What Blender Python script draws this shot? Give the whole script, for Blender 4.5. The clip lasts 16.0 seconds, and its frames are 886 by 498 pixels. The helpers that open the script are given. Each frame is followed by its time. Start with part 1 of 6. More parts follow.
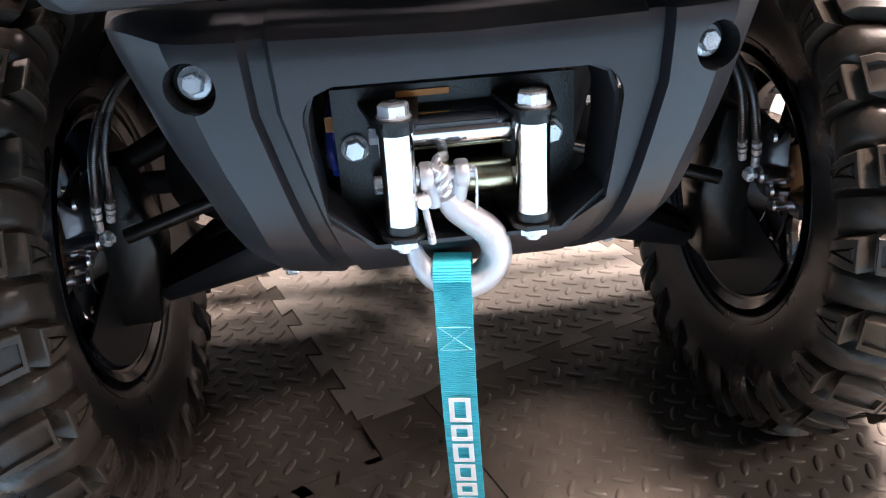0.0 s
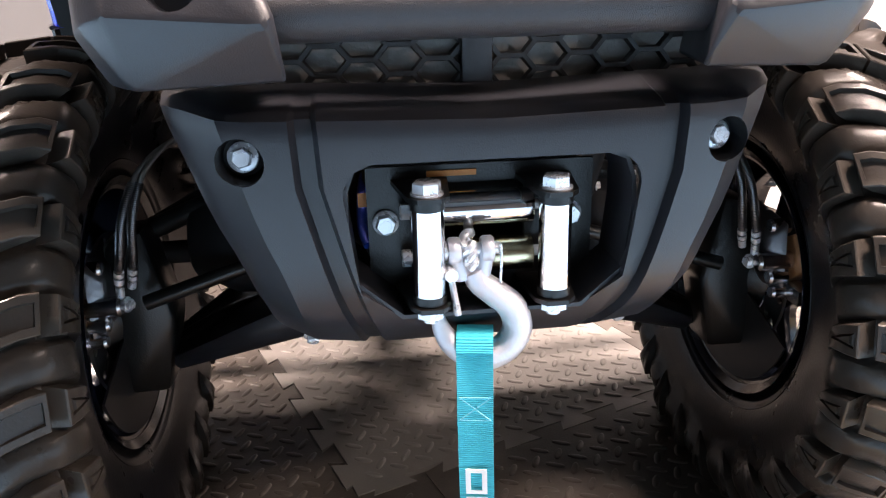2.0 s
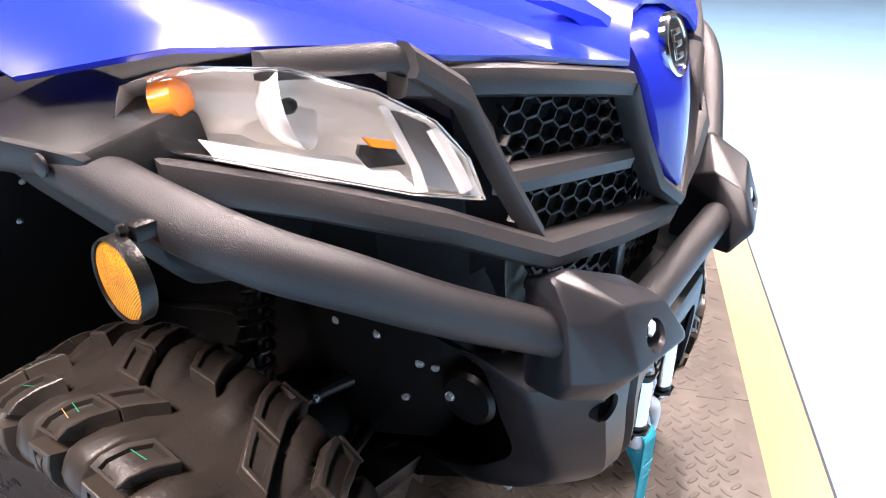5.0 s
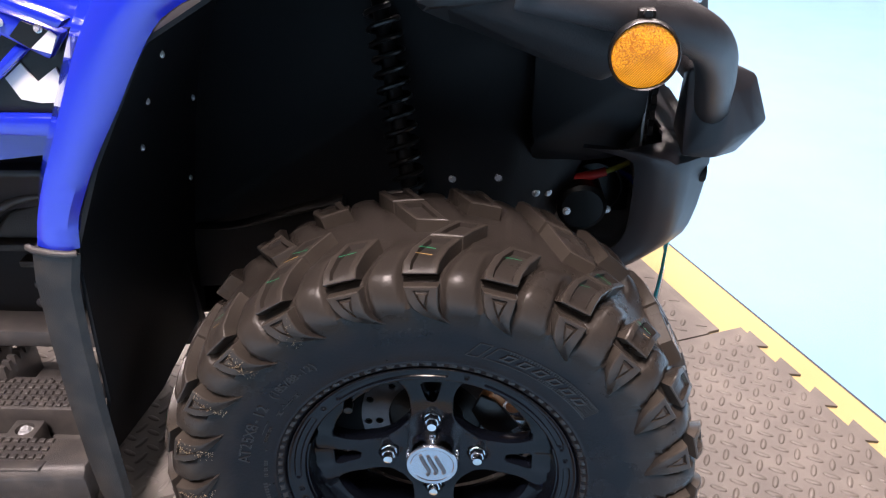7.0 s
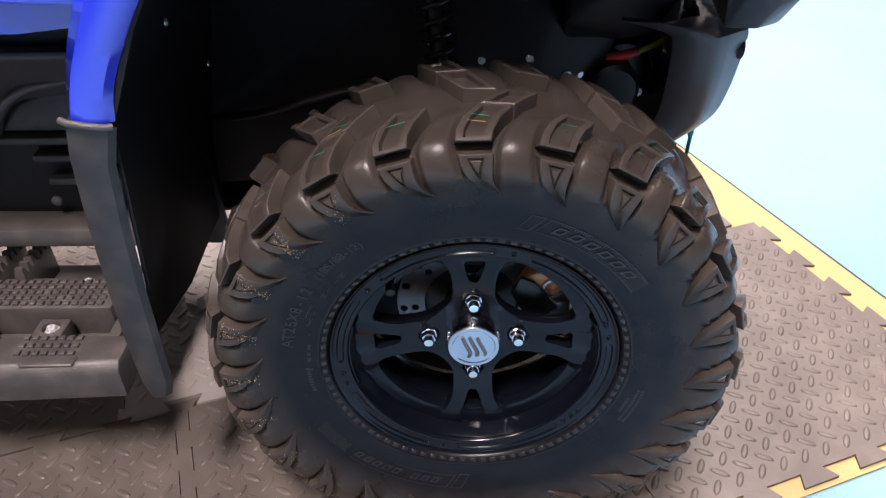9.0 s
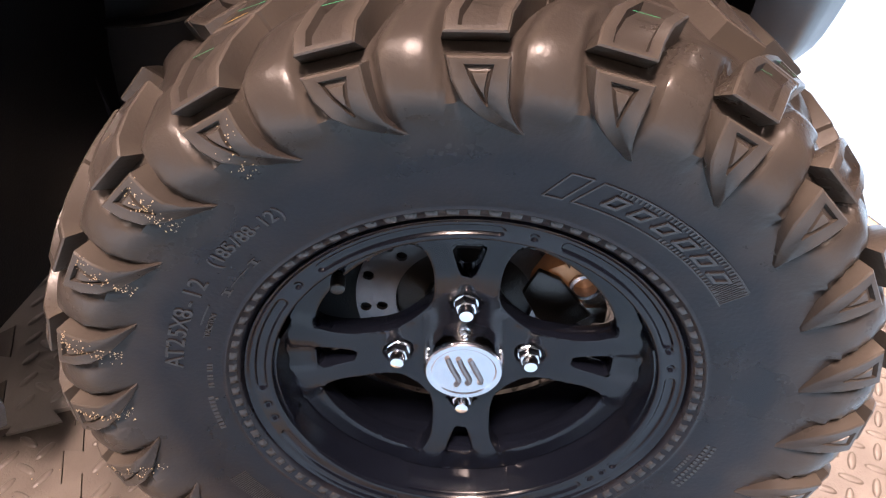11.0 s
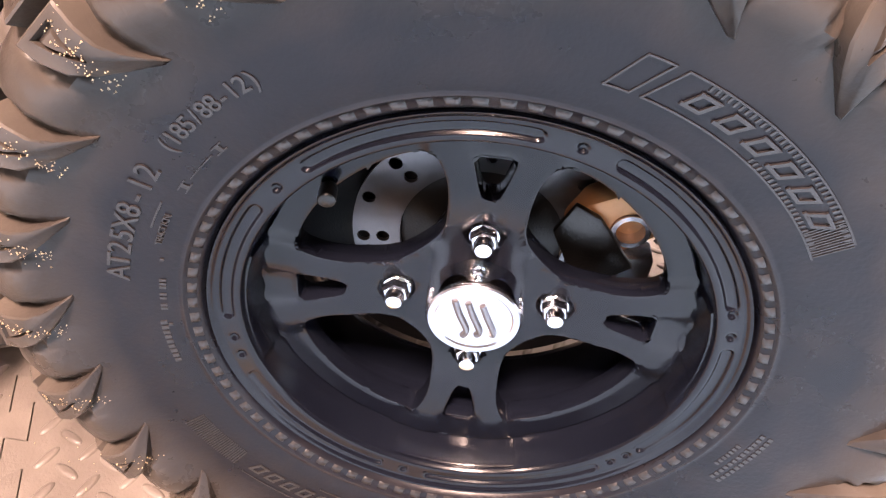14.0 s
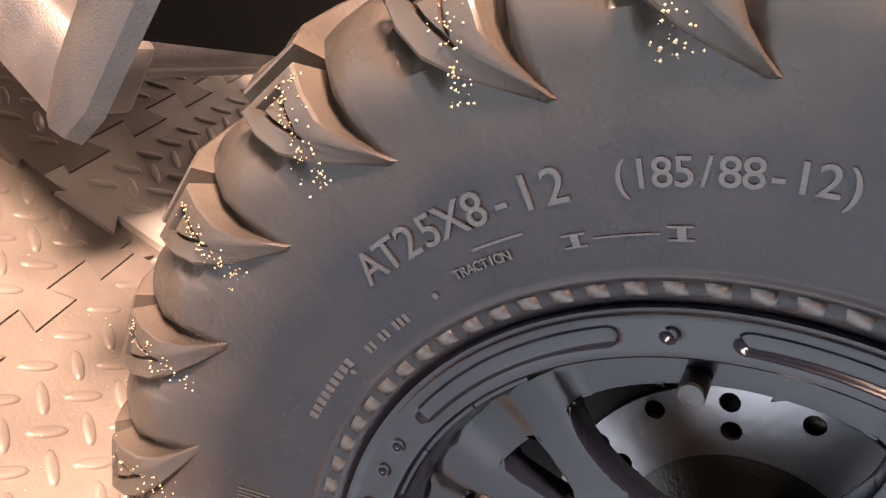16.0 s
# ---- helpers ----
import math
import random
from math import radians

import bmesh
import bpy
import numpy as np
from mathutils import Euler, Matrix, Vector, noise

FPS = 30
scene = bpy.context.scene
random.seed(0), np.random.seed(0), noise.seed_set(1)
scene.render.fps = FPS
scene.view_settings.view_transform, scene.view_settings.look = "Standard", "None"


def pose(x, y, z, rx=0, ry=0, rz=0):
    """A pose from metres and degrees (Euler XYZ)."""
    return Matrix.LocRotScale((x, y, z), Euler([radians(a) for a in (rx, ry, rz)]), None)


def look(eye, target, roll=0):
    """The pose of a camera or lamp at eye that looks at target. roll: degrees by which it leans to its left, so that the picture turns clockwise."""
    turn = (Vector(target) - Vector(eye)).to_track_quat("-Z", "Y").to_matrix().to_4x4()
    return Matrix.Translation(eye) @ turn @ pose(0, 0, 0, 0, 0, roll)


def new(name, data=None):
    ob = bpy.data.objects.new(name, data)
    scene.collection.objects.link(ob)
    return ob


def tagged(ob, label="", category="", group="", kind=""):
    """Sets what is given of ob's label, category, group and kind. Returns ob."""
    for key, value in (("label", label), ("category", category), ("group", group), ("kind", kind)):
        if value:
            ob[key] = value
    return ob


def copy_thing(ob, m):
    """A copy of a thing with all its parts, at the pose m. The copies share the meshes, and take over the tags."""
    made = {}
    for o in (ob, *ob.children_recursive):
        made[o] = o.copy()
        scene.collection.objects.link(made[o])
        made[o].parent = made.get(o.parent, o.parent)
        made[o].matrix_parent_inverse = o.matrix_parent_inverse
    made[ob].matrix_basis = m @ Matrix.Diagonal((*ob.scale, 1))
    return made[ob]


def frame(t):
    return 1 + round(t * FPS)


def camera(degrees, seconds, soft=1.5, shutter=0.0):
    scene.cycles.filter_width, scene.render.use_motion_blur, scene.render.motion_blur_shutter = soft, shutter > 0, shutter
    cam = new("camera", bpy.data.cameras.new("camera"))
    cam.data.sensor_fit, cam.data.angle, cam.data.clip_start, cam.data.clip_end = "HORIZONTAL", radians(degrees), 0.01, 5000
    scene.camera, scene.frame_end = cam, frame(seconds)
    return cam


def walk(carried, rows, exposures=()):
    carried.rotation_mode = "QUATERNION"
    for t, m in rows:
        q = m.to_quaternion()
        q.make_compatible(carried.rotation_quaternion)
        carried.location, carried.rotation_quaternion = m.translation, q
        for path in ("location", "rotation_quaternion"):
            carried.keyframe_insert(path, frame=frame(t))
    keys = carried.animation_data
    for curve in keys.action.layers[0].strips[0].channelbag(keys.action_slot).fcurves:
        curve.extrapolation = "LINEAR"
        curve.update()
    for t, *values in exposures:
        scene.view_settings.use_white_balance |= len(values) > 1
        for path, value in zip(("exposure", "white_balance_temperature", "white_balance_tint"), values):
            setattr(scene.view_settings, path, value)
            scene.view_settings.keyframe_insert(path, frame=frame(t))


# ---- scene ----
cam = camera(62.7, 16.0, soft=1.2)
PATH = [
    (0, (-0.063, -0.915, 0.649), (0.104, 0.874, -0.228), -3.7),
    (0.5, (-0.062, -0.893, 0.597), (0.052, 0.973, -0.114), -4.0),
    (1, (-0.066, -0.892, 0.594), (0.059, 0.999, -0.045), -3.2),
    (1.5, (-0.07, -0.911, 0.593), (0.072, 0.989, -0.014), -2.2),
    (2, (-0.092, -0.938, 0.654), (0.123, 0.934, -0.017), -1.5),
    (2.5, (-0.157, -1.018, 0.821), (0.314, 0.707, -0.076), 3.0),
    (3, (-0.229, -1.052, 0.896), (0.511, 0.516, -0.102), 3.8),
    (3.5, (-0.362, -0.94, 0.898), (0.583, 0.468, -0.164), 3.9),
    (4, (-0.503, -0.839, 0.985), (0.602, 0.477, -0.04), 1.2),
    (4.2, (-0.571, -0.809, 1.027), (0.623, 0.477, 0.067), 0.7),
    (6.3, (-0.94, -0.266, 0.961), (0.767, 0.156, 0.008), -1.5),
    (6.5, (-0.989, -0.214, 0.951), (0.73, 0.128, -0.013), -1.4),
    (7, (-1.119, -0.128, 0.965), (0.611, -0.045, -0.035), -0.7),
    (7.5, (-1.133, -0.084, 0.936), (0.559, -0.115, -0.13), -1.0),
    (8, (-1.12, -0.061, 0.924), (0.528, -0.098, -0.208), -0.8),
    (8.5, (-1.125, -0.055, 0.921), (0.501, -0.062, -0.244), -1.4),
    (8.7, (-1.133, -0.056, 0.916), (0.488, -0.04, -0.256), -1.5),
    (10.8, (-0.939, -0.073, 0.794), (0.667, -0.02, -0.396), 0.3),
    (11, (-0.886, -0.067, 0.739), (0.681, -0.047, -0.505), 1.3),
    (11.5, (-0.822, -0.069, 0.653), (0.671, -0.075, -0.678), 1.3),
    (12, (-0.812, -0.075, 0.637), (0.623, -0.115, -0.756), 3.0),
    (12.5, (-0.808, -0.077, 0.641), (0.615, -0.127, -0.763), 3.9),
    (13, (-0.819, -0.079, 0.642), (0.635, -0.105, -0.731), 3.8),
    (13.5, (-0.827, -0.078, 0.647), (0.655, -0.067, -0.697), 3.7),
    (14, (-0.823, -0.067, 0.645), (0.689, -0.018, -0.662), 5.7),
    (14.5, (-0.79, -0.005, 0.623), (0.829, 0.093, -0.547), 19.1),
    (15, (-0.759, 0.047, 0.552), (0.895, 0.261, -0.552), 32.0),
    (15.5, (-0.75, 0.062, 0.511), (0.915, 0.367, -0.555), 40.6),
    (16, (-0.749, 0.065, 0.5), (0.941, 0.448, -0.499), 40.6),
]
EXPOSURES = [(0, 1.42, 6950, 11), (1.8, 1.38, 7000, 12), (2.5, 1.8, 7000, 13), (3.0, 1.5, 6800, 13), (3.5, 1.3, 6700, 13), (4.2, 1.18, 6600, 12), (6.3, 0.5, 6500, 12), (8.7, 0.42, 6400, 13), (10.8, 1.2, 7400, 20), (12, 2.27, 8400, 28), (14, 2.3, 8500, 30), (15, 2.6, 9200, 29), (16, 2.55, 9600, 28)]
walk(cam, [(t, look(eye, target, roll)) for t, eye, target, roll in PATH], EXPOSURES)

# ---- world and lamps ----
world = bpy.data.worlds.new("hall_air")
scene.world = world
world.use_nodes = True
world.node_tree.nodes["Background"].inputs[0].default_value = (1.0, 0.92, 0.9, 1)
world.node_tree.nodes["Background"].inputs[1].default_value = 0.015


def ceiling_lamp(x, y, sx, sy, watts, colour):
    data = bpy.data.lights.new("ceiling_lamp_light", "AREA")
    data.shape, data.size, data.size_y, data.energy, data.color = "RECTANGLE", sx, sy, watts, colour
    ob = new("ceiling_lamp_light", data)
    ob.matrix_world = pose(x, y, 4.55)
    return ob


LAMPS = [(-2.5, 0.3, 340), (1.6, -1.0, 270), (2.6, 0.4, 290), (-1.9, 2.6, 60), (1.8, 2.6, 150), (3.5, -4.5, 50), (-5.6, 0.6, 40), (5.6, -3.0, 120)]
for lx, ly, lw in LAMPS:
    ceiling_lamp(lx, ly, 1.2, 0.5, lw, (1.0, 0.83, 0.79))

# ---- materials ----
def mat(name, colour, rough=0.5, metal=0.0, coat=0.0, grain=0.0, grain_scale=400.0, vary=0.0, vary_scale=8.0, dust=None, dust_amount=0.0, rough_vary=0.0, ior=1.5):
    """A principled surface with fine relief, slow variation of colour and gloss, and an optional layer of dust."""
    m = bpy.data.materials.new(name)
    m.use_nodes = True
    t = m.node_tree
    n, l = t.nodes, t.links
    b = n["Principled BSDF"]
    b.inputs["Base Color"].default_value = (*colour, 1)
    b.inputs["Roughness"].default_value = rough
    b.inputs["Metallic"].default_value = metal
    b.inputs["Coat Weight"].default_value = coat
    b.inputs["Coat Roughness"].default_value = 0.04
    b.inputs["IOR"].default_value = ior
    tc = n.new("ShaderNodeTexCoord")
    if grain:
        g = n.new("ShaderNodeTexNoise")
        g.inputs["Scale"].default_value, g.inputs["Detail"].default_value = grain_scale, 3
        l.new(tc.outputs["Object"], g.inputs["Vector"])
        bp = n.new("ShaderNodeBump")
        bp.inputs["Strength"].default_value, bp.inputs["Distance"].default_value = grain, 0.001
        l.new(g.outputs["Fac"], bp.inputs["Height"])
        l.new(bp.outputs["Normal"], b.inputs["Normal"])
    if vary or dust or rough_vary:
        v = n.new("ShaderNodeTexNoise")
        v.inputs["Scale"].default_value, v.inputs["Detail"].default_value = vary_scale, 6
        v.inputs["Roughness"].default_value = 0.65
        l.new(tc.outputs["Object"], v.inputs["Vector"])
        mx = n.new("ShaderNodeMix")
        mx.data_type = "RGBA"
        mx.inputs[6].default_value = (*[c * (1 - vary) for c in colour], 1)
        mx.inputs[7].default_value = (*[min(1, c * (1 + vary)) for c in colour], 1)
        l.new(v.outputs["Fac"], mx.inputs[0])
        last = mx.outputs[2]
        if dust:
            r = n.new("ShaderNodeValToRGB")
            r.color_ramp.elements[0].position, r.color_ramp.elements[1].position = 0.45, 0.75
            v2 = n.new("ShaderNodeTexNoise")
            v2.inputs["Scale"].default_value, v2.inputs["Detail"].default_value = vary_scale * 3, 8
            l.new(tc.outputs["Object"], v2.inputs["Vector"])
            l.new(v2.outputs["Fac"], r.inputs[0])
            sc = n.new("ShaderNodeMath")
            sc.operation = "MULTIPLY"
            sc.inputs[1].default_value = dust_amount
            l.new(r.outputs[0], sc.inputs[0])
            m2 = n.new("ShaderNodeMix")
            m2.data_type = "RGBA"
            m2.inputs[7].default_value = (*dust, 1)
            l.new(sc.outputs[0], m2.inputs[0])
            l.new(last, m2.inputs[6])
            last = m2.outputs[2]
        l.new(last, b.inputs["Base Color"])
        if rough_vary:
            mr = n.new("ShaderNodeMapRange")
            mr.inputs[3].default_value, mr.inputs[4].default_value = rough - rough_vary, min(1, rough + rough_vary)
            l.new(v.outputs["Fac"], mr.inputs[0])
            l.new(mr.outputs[0], b.inputs["Roughness"])
    return m


PLASTIC = mat("black_moulded_plastic", (0.015, 0.0155, 0.019), 0.36, grain=0.16, grain_scale=900, vary=0.25, vary_scale=9, rough_vary=0.08)
NOSE = mat("grey_black_nose_plastic", (0.042, 0.040, 0.041), 0.36, grain=0.4, grain_scale=800, vary=0.2, vary_scale=9, rough_vary=0.06)
PLASTIC_DARK = mat("matt_black_liner", (0.0085, 0.0085, 0.0095), 0.55, grain=0.3, grain_scale=500, vary=0.3, vary_scale=6, ior=1.33)
GRILLE = mat("black_grille_plastic", (0.010, 0.010, 0.011), 0.45, grain=0.2, grain_scale=700, vary=0.2, vary_scale=20)
GUARD = mat("grey_black_guard_plastic", (0.014, 0.0125, 0.0115), 0.43, grain=0.5, grain_scale=700, vary=0.2, vary_scale=12, dust=(0.12, 0.10, 0.08), dust_amount=0.18)
FOOT = mat("grey_footboard_plastic", (0.052, 0.048, 0.047), 0.42, grain=0.5, grain_scale=700, vary=0.2, vary_scale=12, dust=(0.22, 0.19, 0.16), dust_amount=0.2)
TUBE = mat("textured_powder_coat", (0.032, 0.031, 0.034), 0.38, metal=0.3, grain=0.5, grain_scale=1400, vary=0.2, vary_scale=20)
BLUE = mat("blue_gloss_panel", (0.012, 0.03, 0.55), 0.22, coat=1.0, vary=0.06, vary_scale=4)
RUBBER = mat("tyre_rubber", (0.0042, 0.0048, 0.0075), 0.30, grain=0.24, grain_scale=300, vary=0.35, vary_scale=11, dust=(0.040, 0.029, 0.024), dust_amount=0.12, rough_vary=0.16, ior=1.30)


def road_dust(m, r0, r1, colour, amount):
    """Brown dust on the running surface of the tyre, thinning out towards the side wall."""
    t = m.node_tree
    n, l = t.nodes, t.links
    b = n["Principled BSDF"]
    old = b.inputs["Base Color"].links[0].from_socket
    tc, sep, sq, ramp = n.new("ShaderNodeTexCoord"), n.new("ShaderNodeSeparateXYZ"), n.new("ShaderNodeCombineXYZ"), n.new("ShaderNodeValToRGB")
    ln = n.new("ShaderNodeVectorMath")
    ln.operation = "LENGTH"
    l.new(tc.outputs["Object"], sep.inputs[0])
    l.new(sep.outputs[1], sq.inputs[1])
    l.new(sep.outputs[2], sq.inputs[2])
    l.new(sq.outputs[0], ln.inputs[0])
    noise = n.new("ShaderNodeTexNoise")
    noise.inputs["Scale"].default_value, noise.inputs["Detail"].default_value = 28, 7
    l.new(tc.outputs["Object"], noise.inputs["Vector"])
    wob = n.new("ShaderNodeMath")
    wob.operation = "MULTIPLY_ADD"
    wob.inputs[1].default_value, wob.inputs[2].default_value = 0.03, -0.015
    l.new(noise.outputs["Fac"], wob.inputs[0])
    add = n.new("ShaderNodeMath")
    l.new(ln.outputs["Value"], add.inputs[0])
    l.new(wob.outputs[0], add.inputs[1])
    for e, (pos, q) in zip([ramp.color_ramp.elements.new(0.5), ramp.color_ramp.elements.new(0.6), ramp.color_ramp.elements[0], ramp.color_ramp.elements[-1]], ((r1, 1.0), (0.297, 0.9), (r0, 0.0), (0.317, 0.8))):
        e.position, e.color = pos, (q * amount, q * amount, q * amount, 1)
    l.new(add.outputs[0], ramp.inputs[0])
    mx = n.new("ShaderNodeMix")
    mx.data_type = "RGBA"
    mx.inputs[7].default_value = (*colour, 1)
    l.new(ramp.outputs[0], mx.inputs[0])
    l.new(old, mx.inputs[6])
    # rubbed, dusty edges of the lugs, with their highlights painted in too
    geo, edge, worn = n.new("ShaderNodeNewGeometry"), n.new("ShaderNodeMapRange"), n.new("ShaderNodeMix")
    edge.inputs[1].default_value, edge.inputs[2].default_value, edge.inputs[4].default_value = 0.52, 0.62, 0.3
    l.new(geo.outputs["Pointiness"], edge.inputs[0])
    worn.data_type = "RGBA"
    worn.inputs[7].default_value = (0.105, 0.088, 0.072, 1)
    l.new(edge.outputs[0], worn.inputs[0])
    l.new(mx.outputs[2], worn.inputs[6])
    l.new(worn.outputs[2], b.inputs["Base Color"])
    return m


road_dust(RUBBER, 0.226, 0.276, (0.040, 0.0335, 0.028), 0.85)
LETTER = mat("raised_rubber_lettering", (0.012, 0.0115, 0.012), 0.36, grain=0.3, grain_scale=500)
RIM = mat("satin_black_alloy", (0.0030, 0.0040, 0.0070), 0.18, vary=0.2, vary_scale=14, rough_vary=0.05, ior=1.36)
CHROME = mat("polished_chrome", (0.85, 0.86, 0.88), 0.1, metal=1.0, vary=0.04, vary_scale=30, rough_vary=0.05)
ZINC = mat("zinc_plated_steel", (0.78, 0.79, 0.82), 0.28, metal=0.55, vary=0.12, vary_scale=60, rough_vary=0.12)
CAST = mat("galvanised_cast_steel", (0.60, 0.60, 0.64), 0.36, metal=0.35, grain=0.5, grain_scale=260, vary=0.12, vary_scale=40)
ALU = mat("brushed_alloy", (0.55, 0.55, 0.58), 0.26, metal=1.0, grain=0.3, grain_scale=150, vary=0.2, vary_scale=30)
CAPFACE = mat("satin_chrome_disc", (0.60, 0.62, 0.68), 0.22, metal=1.0, vary=0.15, vary_scale=60, rough_vary=0.08)
DISC = mat("worn_disc_steel", (0.17, 0.17, 0.18), 0.34, metal=0.9, grain=0.3, grain_scale=150, vary=0.3, vary_scale=30)
BRONZE = mat("orange_bronze_caliper", (0.40, 0.19, 0.085), 0.42, metal=0.3, grain=0.3, grain_scale=200, vary=0.3, vary_scale=50)
GOLD = mat("yellow_passivated_steel", (0.72, 0.62, 0.4), 0.25, metal=1.0, vary=0.1, vary_scale=40)
BLACKSTEEL = mat("black_coated_steel", (0.008, 0.008, 0.008), 0.3, metal=0.2, grain=0.3, grain_scale=500, vary=0.3, vary_scale=30)
STRAP = mat("turquoise_webbing", (0.025, 0.5, 0.62), 0.75, vary=0.12, vary_scale=60)


def weave(m, scale):
    """Fine cross ribs of woven webbing."""
    t = m.node_tree
    n, l = t.nodes, t.links
    tc, w, bp = n.new("ShaderNodeTexCoord"), n.new("ShaderNodeTexWave"), n.new("ShaderNodeBump")
    w.bands_direction = "Z"
    w.inputs["Scale"].default_value, w.inputs["Distortion"].default_value = scale, 0.6
    bp.inputs["Strength"].default_value, bp.inputs["Distance"].default_value = 0.9, 0.0008
    l.new(tc.outputs["Object"], w.inputs["Vector"])
    l.new(w.outputs["Fac"], bp.inputs["Height"])
    l.new(bp.outputs["Normal"], n["Principled BSDF"].inputs["Normal"])


weave(STRAP, 170)
THREAD = mat("pale_turquoise_thread", (0.16, 0.58, 0.68), 0.7, vary=0.1, vary_scale=60)
WHITE = mat("white_print", (0.85, 0.86, 0.85), 0.55, vary=0.05, vary_scale=80)
ORANGE_LABEL = mat("orange_label", (0.6, 0.2, 0.03), 0.5, vary=0.2, vary_scale=90)
RED = mat("red_rubber_boot", (0.6, 0.015, 0.01), 0.45, vary=0.15, vary_scale=60)
WIRE = mat("yellow_wire_sleeve", (0.35, 0.3, 0.02), 0.5, vary=0.2, vary_scale=60)
BLUEWIRE = mat("blue_cable", (0.01, 0.05, 0.4), 0.4, vary=0.2, vary_scale=60)
HOSE = mat("braided_hose", (0.22, 0.2, 0.18), 0.4, metal=0.7, grain=0.8, grain_scale=700, vary=0.3, vary_scale=80)
REFLECTOR = mat("reflector_silver", (0.95, 0.94, 0.92), 0.22, metal=0.6, vary=0.04, vary_scale=30)
STRIPE_GREEN = mat("green_tyre_paint", (0.02, 0.35, 0.16), 0.5, vary=0.3, vary_scale=40)
STRIPE_GOLD = mat("ochre_tyre_paint", (0.55, 0.33, 0.1), 0.5, vary=0.3, vary_scale=40)
GRIT = mat("pale_grit", (0.42, 0.32, 0.2), 0.35, vary=0.3, vary_scale=200)
RADIATOR = mat("grey_radiator_fins", (0.25, 0.24, 0.225), 0.5, metal=0.2, grain=0.6, grain_scale=300, vary=0.2, vary_scale=30)
JOINT = mat("dark_carpet_seam", (0.03, 0.035, 0.05), 0.9, vary=0.3, vary_scale=30)
CLOTH = mat("white_table_drape", (0.82, 0.82, 0.83), 0.85, grain=0.3, grain_scale=500, vary=0.05, vary_scale=5)
MAT_DARK = mat("dark_brown_foam_mat", (0.078, 0.067, 0.058), 0.45, grain=0.4, grain_scale=300, vary=0.35, vary_scale=5, dust=(0.24, 0.21, 0.18), dust_amount=0.25, rough_vary=0.1)
MAT_GREY = mat("grey_foam_mat", (0.22, 0.205, 0.19), 0.5, grain=0.4, grain_scale=300, vary=0.25, vary_scale=5, dust=(0.36, 0.33, 0.3), dust_amount=0.22, rough_vary=0.08)
CARPET = mat("light_blue_carpet", (0.165, 0.31, 0.46), 0.95, grain=1.0, grain_scale=420, vary=0.1, vary_scale=3)
YELLOW = mat("pale_yellow_border", (0.345, 0.27, 0.12), 0.85, grain=0.8, grain_scale=420, vary=0.08, vary_scale=6)
WALL = mat("hall_wall_paint", (0.30, 0.29, 0.285), 0.8, grain=0.2, grain_scale=60, vary=0.06, vary_scale=1)
# near-black for two unseen walls, added to cut reflections and front fill
WALL_DARK = mat("dark_unseen_wall", (0.06, 0.058, 0.06), 0.9, grain=0.3, grain_scale=60, vary=0.15, vary_scale=1)
CEIL = mat("hall_ceiling_paint", (0.16, 0.155, 0.15), 0.9, vary=0.1, vary_scale=1)


def glass_mat():
    m = bpy.data.materials.new("clear_lamp_lens")
    m.use_nodes = True
    b = m.node_tree.nodes["Principled BSDF"]
    b.inputs["Base Color"].default_value = (0.98, 0.98, 0.98, 1)
    b.inputs["Roughness"].default_value = 0.03
    b.inputs["Transmission Weight"].default_value = 1.0
    b.inputs["IOR"].default_value = 1.45
    return m


